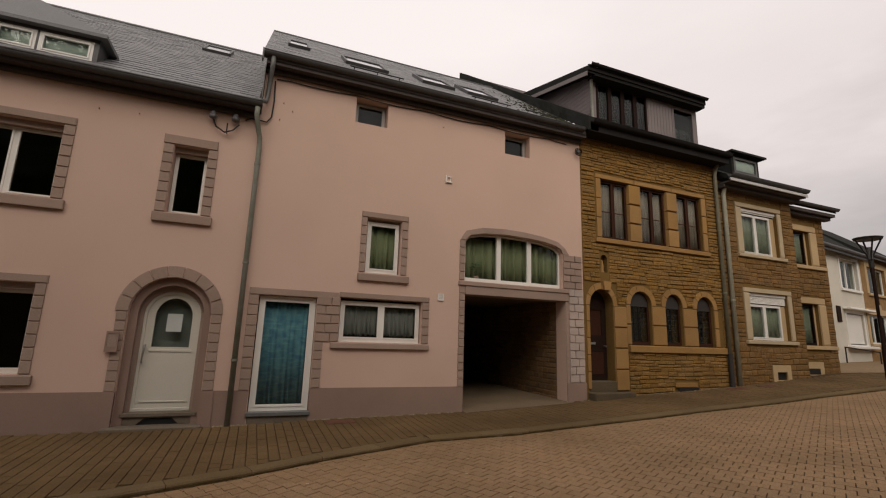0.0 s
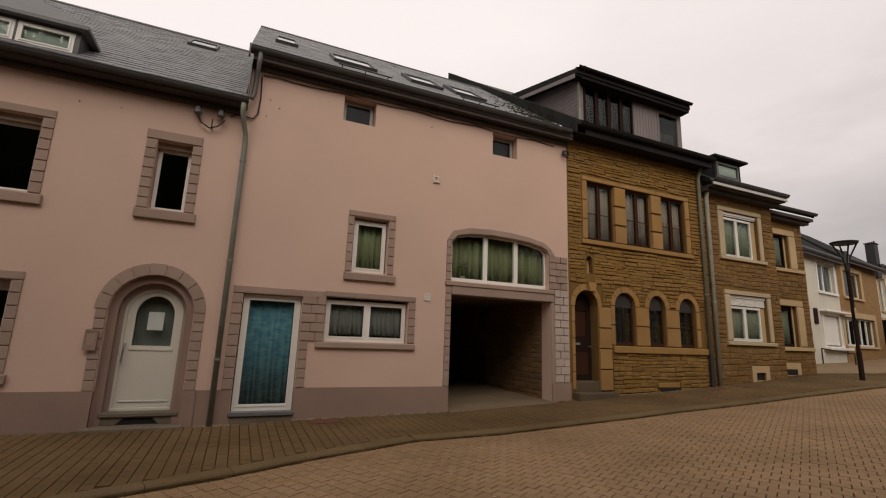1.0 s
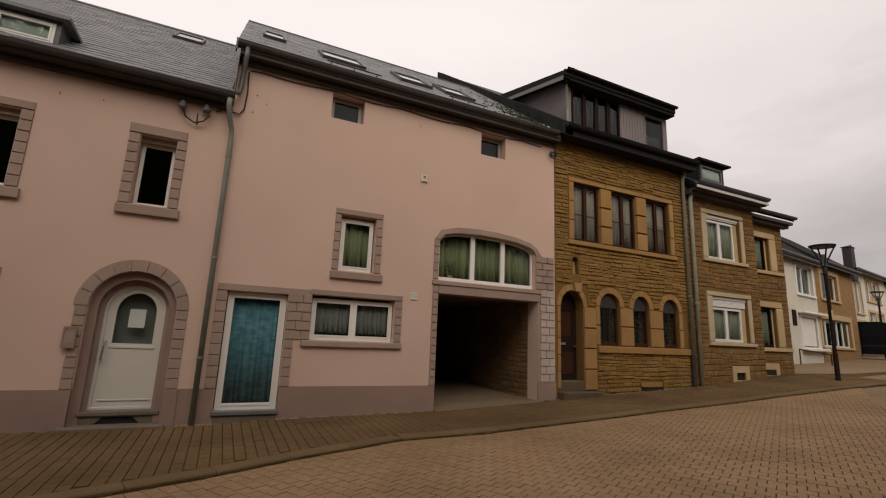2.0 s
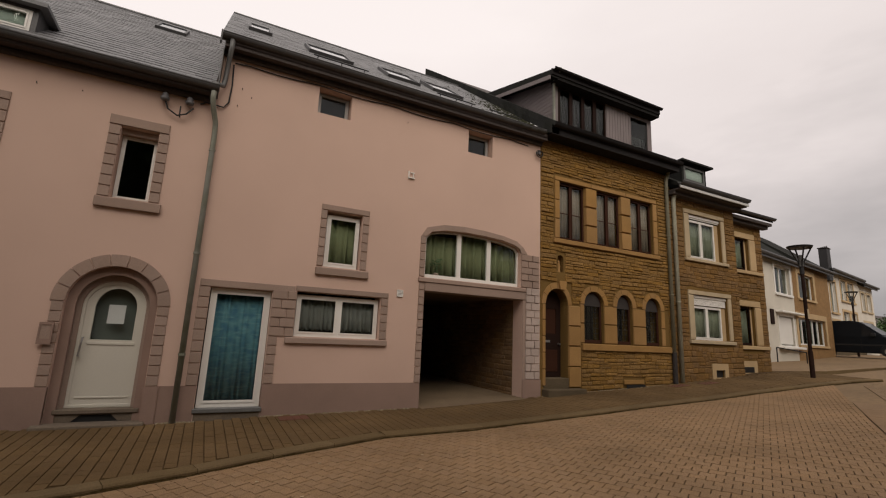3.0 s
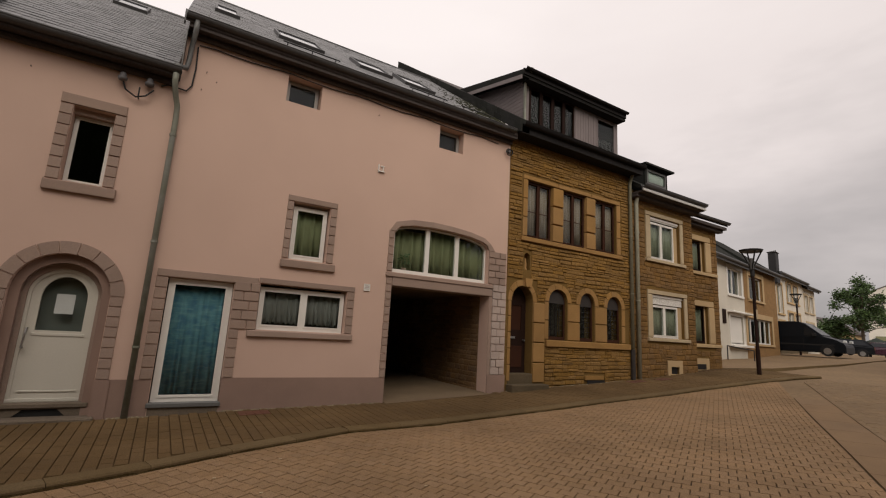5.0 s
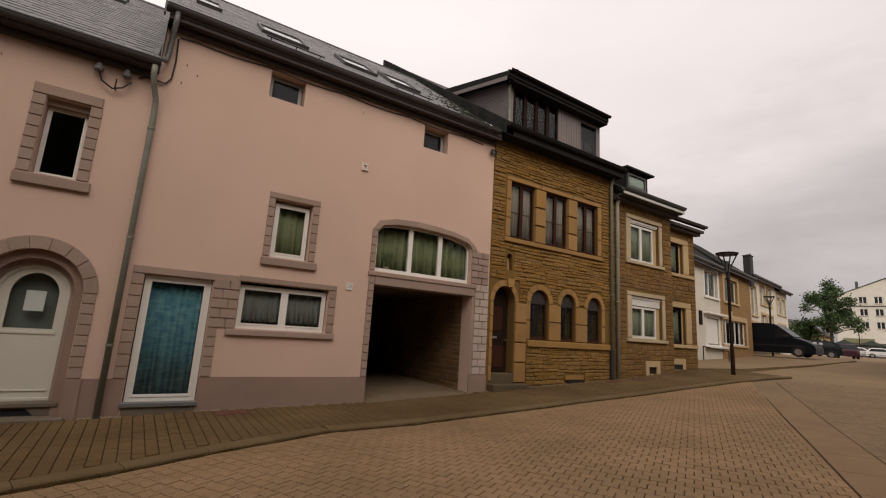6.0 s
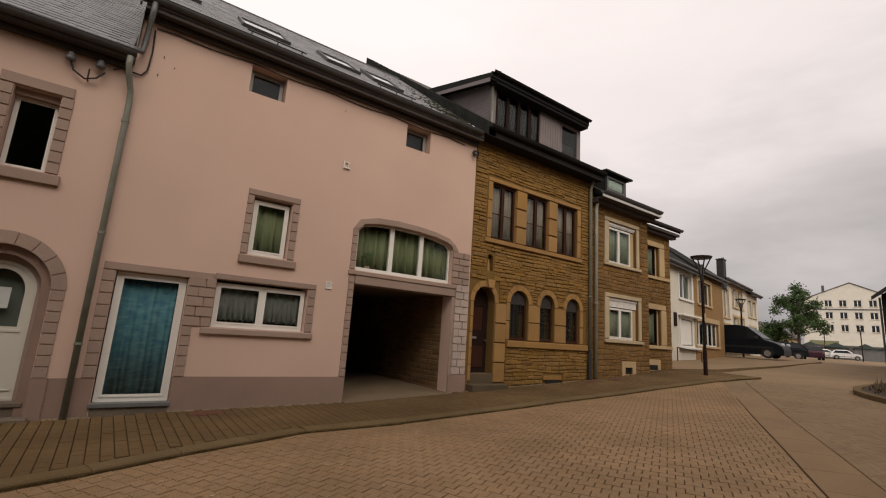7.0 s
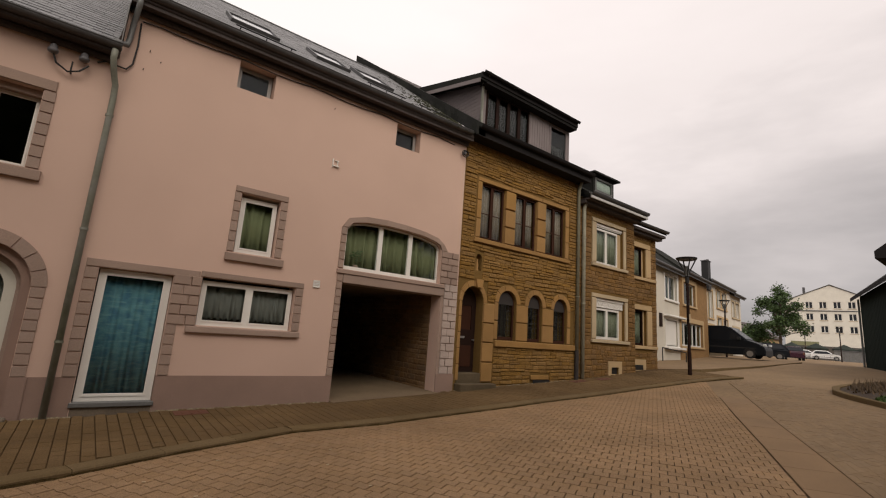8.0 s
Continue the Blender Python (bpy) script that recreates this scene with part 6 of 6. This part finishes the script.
tagged(sheet("passage_floor", [4.60, 5.5, 6.5, 7.55], [F - 0.21, F - 0.05, F + 0.5, 14, 20.5], lambda x, y: walk_z(x, min(y, F)) + 0.006 + 0.01 * max(0.0, y - F), FLOOR), "smooth grey concrete floor of the carriage passage", "floor", kind="structure")


JOINT = material('dark paver joint', (0.075, 0.048, 0.024), 1.0, spec=0.05, grain=0.25, scale=60, bump=0.4, stain=0.2)


def along_kerb():
    pts = [(-14.0, kerb_y(-14.0)), (3.0, 7.74), (14.0, 7.74), (21.0, 7.32)]
    out = []
    for (x0, y0), (x1, y1) in zip(pts, pts[1:]):
        n = max(1, round(math.hypot(x1 - x0, y1 - y0)))
        out += [((x0 + (x1 - x0) * i / n, y0 + (y1 - y0) * i / n), (x0 + (x1 - x0) * (i + 1) / n, y0 + (y1 - y0) * (i + 1) / n)) for i in range(n)]
    return out


KW = 0.24
for (xa, ya), (xb, yb) in along_kerb():
    d = Vector((xb - xa, yb - ya, 0)).normalized()
    n = Vector((-d.y, d.x, 0))
    verts = []
    for (x, y), s in (((xa, ya), 0.004), ((xb, yb), -0.004)):
        for off, up in ((0.0, -0.16), (0.0, -0.018), (0.02, 0.004), (KW, 0.006), (KW, -0.16)):
            p = Vector((x, y, 0)) + n * off + d * s
            verts.append((p.x, p.y, walk_z(p.x, y) + up))
    data_mesh("kerb_stone", verts, [(0, 5, 6, 1), (1, 6, 7, 2), (2, 7, 8, 3), (3, 8, 9, 4), (0, 1, 2, 3, 4), (9, 8, 7, 6, 5)], KERB, pav)


# dark strip paints the shadow line at the kerb's foot, grit included
GRIT_SHADE = material("dark grit and painted kerb shade", (0.048, 0.032, 0.013), 1.0, spec=0.03, grain=0.4, scale=40, bump=0.8, stain=0.2)
verts, faces = [], []
rnd = random.Random(48)
foot = [(xa + (xb - xa) * k / 8, ya + (yb - ya) * k / 8) for (xa, ya), (xb, yb) in along_kerb() for k in range(8)]
for x, y in foot:
    w, h = rnd.uniform(0.008, 0.03), rnd.uniform(0.012, 0.032)
    verts += [(x, y - 0.004 - w, road_z(x, y) - 0.004), (x, y - 0.012, road_z(x, y) + 0.35 * h), (x, y - 0.002, road_z(x, y) + h)]
for k in range(len(foot) - 1):
    faces += [(3 * k + q, 3 * k + 3 + q, 3 * k + 4 + q, 3 * k + 1 + q) for q in (0, 1)]
tagged(data_mesh("gutter_grit", verts, faces, GRIT_SHADE), "dark grit and painted shade along the kerb's foot", "grit", kind="stuff")


def outline(hu, hv, waist, inset):
    """A paver seen from above: an I shape whose heads fit the waists of the next course, or a plain block."""
    if not waist:
        return [(-hu + inset, -hv + inset * 0.4), (hu - inset, -hv + inset * 0.4), (hu - inset, hv - inset * 0.4), (-hu + inset, hv - inset * 0.4)]
    side = [(-1, 1), (-0.62, 1), (-0.36, -1), (0.36, -1), (0.62, 1), (1, 1)]
    up = [(hu + waist * e - inset, v * (hv - inset)) for v, e in side]
    return up + [(-a, b) for a, b in reversed(up)]


def paver_data(cx, cy, du, dv, rims, height, verts, faces, rnd, cut):
    """One paver, its top edges worn, laid to the slope."""
    i, n = len(verts), len(rims[0][0])
    lift, skew = rnd.uniform(-0.002, 0.003), rnd.uniform(-0.012, 0.012)
    for rim, dz in rims:
        for a, b in rim:
            a, b = a + skew * b, b - skew * a
            x, y = cut(cx + du[0] * a + dv[0] * b, cy + du[1] * a + dv[1] * b)
            verts.append((x, y, height(x, y) + dz + lift))
    faces += [tuple(range(i + n, i + 2 * n))] + [(i + k, i + (k + 1) % n, i + n + (k + 1) % n, i + n + k) for k in range(n)]


def unit_paver(name, mat, rims):
    verts = [(a, b, dz) for rim, dz in rims for a, b in rim]
    n = len(rims[0][0])
    me = bpy.data.meshes.new(name)
    me.from_pydata(verts, [], [tuple(range(n, 2 * n))] + [(k, (k + 1) % n, n + (k + 1) % n, n + k) for k in range(n)])
    me.update()
    me.materials.append(mat)
    return me


def lay(places, du, dv, hu, hv, height, mat_one, mat_many, parent, middle, seed, cut=lambda x, y: (x, y), waist=0.0, worn=0.004):
    """Pavers at the places given: the 300 round `middle` as parts, the rest joined."""
    rnd = random.Random(seed)
    places = sorted(places, key=lambda p: (p[0] - middle[0]) ** 2 + (p[1] - middle[1]) ** 2)
    rims = [(outline(hu, hv, waist, 0.0)[::-1 if waist else 1], -0.018), (outline(hu, hv, waist, worn)[::-1 if waist else 1], 0.0)]
    me = unit_paver("paver", mat_one, rims)
    whole = [p for p in places if all(cut(p[0] + a, p[1] + b) == (p[0] + a, p[1] + b) for a in (-0.13, 0.13) for b in (-0.15, 0.15))][:300]
    taken = set(whole)
    for x, y in whole:
        e = 0.05
        u = Vector((du[0], du[1], (height(x + du[0] * e, y + du[1] * e) - height(x - du[0] * e, y - du[1] * e)) / (2 * e))).normalized()
        w = Vector((dv[0], dv[1], (height(x + dv[0] * e, y + dv[1] * e) - height(x - dv[0] * e, y - dv[1] * e)) / (2 * e))).normalized()
        n = u.cross(w).normalized()
        w = n.cross(u)
        ob = under(new("paver", me), parent)
        ob.matrix_basis = Matrix(((u.x, w.x, n.x, x), (u.y, w.y, n.y, y), (u.z, w.z, n.z, height(x, y) + rnd.uniform(-0.002, 0.003)), (0, 0, 0, 1)))
    verts, faces = [], []
    for x, y in places:
        if (x, y) not in taken:
            paver_data(x, y, du, dv, rims, height, verts, faces, rnd, cut)
    tagged(data_mesh("paving", verts, faces, mat_many, parent), kind="stuff")


bx = [-14 + 0.5 * i for i in range(71)]
bv = [(x, y, walk_z(x, y) - 0.014) for x in bx for y in (kerb_y(x) + KW * 0.9, F + 0.3)]
data_mesh("bed", bv, [(2 * i, 2 * i + 2, 2 * i + 3, 2 * i + 1) for i in range(len(bx) - 1)], JOINT, pav, "dark sand between the pavers")
# pavement: rows across, from the houses to the kerb
places = []
for i in range(-60, 140):
    x = i * 0.153
    if x > 20.9:
        break
    y = F - 0.06 - (0.05 if i % 2 else 0.15)
    stop = kerb_y(x) + KW * 1.06 - 0.02
    while y > stop:
        if not (4.5 < x < 7.7 and y > F - 0.15):
            places.append((x, y))
        y -= 0.201
lay(places, (1, 0), (0, 1), 0.0725, 0.0996, walk_z, SETT_ONE, SETT, pav, (-0.2, 8.8), 21, lambda x, y: (x, max(y, kerb_y(x) + KW * 1.06)))


def cut_road(x, y):
    """Road pavers end at the kerb and at the concrete strip."""
    v = V[0] * x + V[1] * y
    if v < -1.645:
        x, y = x + V[0] * (-1.645 - v), y + V[1] * (-1.645 - v)
    return x, min(y, kerb_y(x) - 0.012)


# road: laid in courses square to the concrete strip
U, V = (0.887, 0.462), (-0.462, 0.887)
places = []
for j in range(-70, 120):
    u = j * 0.172
    for i in range(-20, 80):
        v = -1.55 + (i + (0.5 if j % 2 else 0)) * 0.202
        x, y = u * U[0] + v * V[0], u * U[1] + v * V[1]
        if v > -1.74 and -13 < x < 21.5 and y > -9 and y < kerb_y(x) + 0.09:
            places.append((x, y))
lay(places, U, V, 0.0836, 0.0968, road_z, PAVER_ONE, PAVER, road, (3.2, 4.9), 22, cut_road, 0.007, 0.0035)
places = []
for j in range(-50, 130):
    u = -2 + j * 0.203
    for i in range(60):
        v = -2.40 - (i + 0.5) * 0.105 - 0.0
        x, y = (u + (0.1 if i % 2 else 0)) * U[0] + v * V[0], (u + (0.1 if i % 2 else 0)) * U[1] + v * V[1]
        if -11 < x < 20 and -9 < y < 7:
            places.append((x, y))
GREY_PAVER = material("grey brown road pavers", (0.205, 0.138, 0.076), 0.9, grain=0.15, scale=70, bump=0.4, stain=0.16, stain_scale=0.8, vary=0.08, island=True, spec=0.25)
GREY_ONE = material("grey brown road paver", (0.205, 0.138, 0.076), 0.9, grain=0.15, scale=70, bump=0.4, stain=0.16, stain_scale=0.8, vary=0.08, spec=0.25)
strip = thing("side_paving", "grey brown paver lane beyond the concrete strip", "road", (14, 3, 0.2), kind="structure")
lay(places, U, V, 0.1008, 0.0522, road_z, GREY_ONE, GREY_PAVER, strip, (9.0, 1.0), 23, worn=0.002)
STRIP = material("pinkish concrete strip", (0.215, 0.137, 0.073), 0.9, grain=0.12, scale=60, bump=0.35, stain=0.16, stain_scale=1.2, vary=0.05)
for j in range(-9, 19):
    verts = []
    u0, u1 = -3.6 + j * 1.02, -3.6 + (j + 1) * 1.02 - 0.01
    for u in (u0, u1):
        for v in (-1.675, -2.378):
            x, y = u * U[0] + v * V[0], u * U[1] + v * V[1]
            verts.append((x, y, road_z(x, y) + 0.002))
    verts += [(x, y, z - 0.03) for x, y, z in verts]
    data_mesh("strip_slab", verts, [(0, 2, 3, 1), (4, 5, 7, 6), (0, 1, 5, 4), (1, 3, 7, 5), (3, 2, 6, 7), (2, 0, 4, 6)][:1] + [(0, 1, 5, 4), (1, 3, 7, 5), (3, 2, 6, 7), (2, 0, 4, 6)], STRIP, strip)
# farther road and forecourt
FAR_ROAD = material("far paver road", (0.205, 0.138, 0.076), 0.92, grain=0.2, scale=9, bump=0.3, stain=0.16, stain_scale=0.5, spec=0.25)
fx = [13.2 + 0.8 * i for i in range(48)] + [52, 60, 75, 95, 120, 150, 190]
tagged(sheet("far_road", fx, [-25, -15, -8, -4, 0, 3, 5, 7, 7.3, 9, 11, 14, 18, 24, 32, 45, 70], lambda x, y: road_z(x, y) - 0.018, FAR_ROAD), "brown paved square where the street widens", "road", kind="structure")
court = [(20.4, 10.6), (22.1, 9.4), (30.0, 9.55), (38.7, 9.95), (50.0, 13.5), (54.0, 24.0), (27.0, 24.0), (27.0, 13.7), (20.4, 13.0)]
verts = [(x, y, rise(x) + (0.02 if x > 22 else -0.045)) for x, y in court] + [(x, y, rise(x) - 0.2) for x, y in court]
n = len(court)
forecourt = data_mesh("forecourt", verts, [tuple(range(n))] + [(i, i + n, (i + 1) % n + n, (i + 1) % n) for i in range(n)], FAR_ROAD)
forecourt.data.materials.append(KERB)
for face in forecourt.data.polygons[1:]:
    face.material_index = 1
tagged(forecourt, "raised paved forecourt before the farther houses", "pavement", kind="structure")

# iron covers in the pavement
for x0, x1, y0, y1, mat in ((1.5, 2.05, 9.35, 9.7, RUST), (12.9, 13.6, 9.35, 9.65, RUST), (14.2, 14.9, 9.25, 9.55, RUST)):
    c = thing("iron_cover", "rusty iron cover set in the pavement", "cover", ((x0 + x1) / 2, (y0 + y1) / 2, walk_z((x0 + x1) / 2, y0)), "iron covers")
    verts = [(x, y, walk_z(x, y) + 0.008) for x, y in ((x0, y0), (x1, y0), (x1, y1), (x0, y1))]
    verts += [(x, y, z - 0.03) for x, y, z in verts]
    data_mesh("plate", verts, [(0, 1, 2, 3), (0, 4, 5, 1), (1, 5, 6, 2), (2, 6, 7, 3), (3, 7, 4, 0)], mat, c)
    for i in range(3):
        xx = x0 + (x1 - x0) * (i + 1) / 4
        vv = [(x, y, walk_z(x, y) + 0.014) for x, y in ((xx - 0.02, y0 + 0.05), (xx + 0.02, y0 + 0.05), (xx + 0.02, y1 - 0.05), (xx - 0.02, y1 - 0.05))]
        vv += [(x, y, z - 0.008) for x, y, z in vv]
        data_mesh("rib", vv, [(0, 1, 2, 3), (0, 4, 5, 1), (1, 5, 6, 2), (2, 6, 7, 3), (3, 7, 4, 0)], mat, c)

# planting bed with its kerb
SOIL = material("dark planted soil", (0.045, 0.030, 0.020), 1.0, grain=0.4, scale=25, bump=1.0, stain=0.2)
GRASS = material("green ground cover", (0.060, 0.105, 0.022), 0.8, grain=0.3, scale=20, bump=0.2, vary=0.3, island=True)
DRY = material("dry brown stalks", (0.10, 0.068, 0.040), 0.95, grain=0.3, scale=20, bump=0.2, vary=0.3, island=True)
bed = thing("planting_bed", "kerbed planting bed with soil and low plants", "planting bed", (20, 3.3, 0.7))
edge = [(16.3, 2.3), (17.0, 3.0), (17.75, 3.62), (18.5, 4.05), (19.6, 4.3), (21.0, 4.35), (22.5, 4.25), (24.0, 4.05), (25.0, 3.7), (25.0, 2.9), (23, 1.4), (20, 0.6), (17.4, 0.9)]
n = len(edge)
data_mesh("soil", [(x, y, road_z(x, y) + 0.12) for x, y in edge], [tuple(reversed(range(n)))], SOIL, bed)
ctr = Vector((20.2, 2.6, 0))
for i in range(n):
    a, b = Vector((*edge[i], 0)), Vector((*edge[(i + 1) % n], 0))
    m = max(1, round((b - a).length / 0.7))
    for k in range(m):
        p, q = a.lerp(b, k / m + 0.004), a.lerp(b, (k + 1) / m - 0.004)
        verts = []
        for s in (p, q):
            w = (ctr - s).normalized() * 0.22
            z = road_z(s.x, s.y)
            verts += [(s.x, s.y, z - 0.05), (s.x, s.y, z + 0.13), (s.x + w.x * 0.1, s.y + w.y * 0.1, z + 0.15), (s.x + w.x, s.y + w.y, z + 0.15), (s.x + w.x, s.y + w.y, z)]
        data_mesh("kerb_stone", verts, [(0, 1, 6, 5), (1, 2, 7, 6), (2, 3, 8, 7), (3, 4, 9, 8), (0, 4, 3, 2, 1), (5, 6, 7, 8, 9)], KERB, bed)
rnd = random.Random(33)
verts, faces, dry = [], [], []
for k in range(2600):
    t, s = rnd.random(), rnd.random()
    if k % 2:
        x, y, h = rnd.uniform(16.9, 18.3), rnd.uniform(1.5, 2.9), rnd.uniform(0.02, 0.06)
    else:
        x, y, h = rnd.gauss(21.5, 1.3), rnd.gauss(3.4, 0.3), rnd.uniform(0.03, 0.16) * (2.2 if k % 7 == 0 else 1.0)
    if y > np.interp(x, [e[0] for e in edge[:9]], [e[1] for e in edge[:9]]) - 0.3:
        continue
    z = road_z(x, y) + 0.12
    a = rnd.uniform(0, 6.28)
    i = len(verts)
    dx, dy = 0.03 * math.cos(a), 0.03 * math.sin(a)
    verts += [(x - dx, y - dy, z), (x + dx, y + dy, z), (x + 2 * dy, y - 2 * dx, z + h)]
    (faces if k % 2 else dry).append((i, i + 1, i + 2))
tagged(data_mesh("ground_cover", verts, faces, GRASS, bed), kind="stuff")
tagged(data_mesh("dry_plants", verts, dry, DRY, bed), kind="stuff")

# crumbs and litter along the foot of the wall
CRUMB = material("pale mortar crumbs", (0.23, 0.185, 0.12), 1.0, grain=0.3, scale=40, bump=0.5, vary=0.3, island=True)
rnd = random.Random(44)
verts, faces = [], []
for k in range(700):
    x = rnd.choice((rnd.uniform(1.2, 4.5), rnd.gauss(-0.25, 0.12), rnd.uniform(8, 13)))
    y = F - 0.03 - abs(rnd.gauss(0, 0.03))
    z, r = walk_z(x, y), rnd.uniform(0.006, 0.02)
    i = len(verts)
    verts += [(x - r, y - r, z - 0.01), (x + r, y - r, z - 0.01), (x + r, y + r, z - 0.01), (x - r, y + r, z - 0.01), (x, y, z + r)]
    faces += [(i, i + 1, i + 4), (i + 1, i + 2, i + 4), (i + 2, i + 3, i + 4), (i + 3, i, i + 4)]
tagged(data_mesh("wall_grit", verts, faces, CRUMB), "pale mortar crumbs and grit along the wall's foot", "grit", kind="stuff")
rnd = random.Random(45)
for k in range(9):
    x, y = rnd.uniform(0.5, 9), rnd.uniform(4.6, 7.2)
    z = road_z(x, y) + 0.004
    t = tagged(part("fallen_leaf", boxes((x - 0.02, x + 0.02, y - 0.012, y + 0.012, z, z + 0.008), bevel=0.003), PALE), "pale scrap lying on the pavers", "litter", "scraps on the road")

# rubble masonry of the stone house and the passage
rubble(stone, OCHRE, OCHRE_LOOSE, SX0 + 0.02, SX1 - 0.02, 0.02, 7.35, [(8.60, 13.10, 4.32, 6.37), (8.15, 9.60, -1, 2.56), (8.17, 9.27, 2.5, 3.22), (9.55, 13.46, 1.32, 2.66)] + [((a + b) / 2 - 0.50, (a + b) / 2 + 0.50, 2.6, 2.98) for a, b in ARCHES] + [((a + b) / 2 - 0.36, (a + b) / 2 + 0.36, 2.9, 3.20) for a, b in ARCHES] + [(8.70, 9.03, 3.2, 4.0), (11.25, 12.2, 0.1, 0.5)], picked=300, seed=9, base=rise)
verts, faces, rnd = [], [], random.Random(10)
kinds = [piece_mesh("stone", PASSAGE_STONE, 90 + k) for k in range(6)]
z = 0.0
while z < 2.6:
    h = rnd.uniform(0.09, 0.17)
    y = F + 0.46
    while y < 16:
        w = rnd.uniform(0.15, 0.45)
        me, i = rnd.choice(kinds), len(verts)
        verts += [(7.555 + v.co.y * 0.03, y + w / 2 - v.co.x * (w - 0.012), z + h / 2 + v.co.z * (h - 0.012)) for v in me.vertices]
        faces += [tuple(i + q for q in f.vertices) for f in me.polygons]
        y += w
    z += h
tagged(data_mesh("stonework", verts, faces, PASSAGE_STONE, tall), kind="stuff")
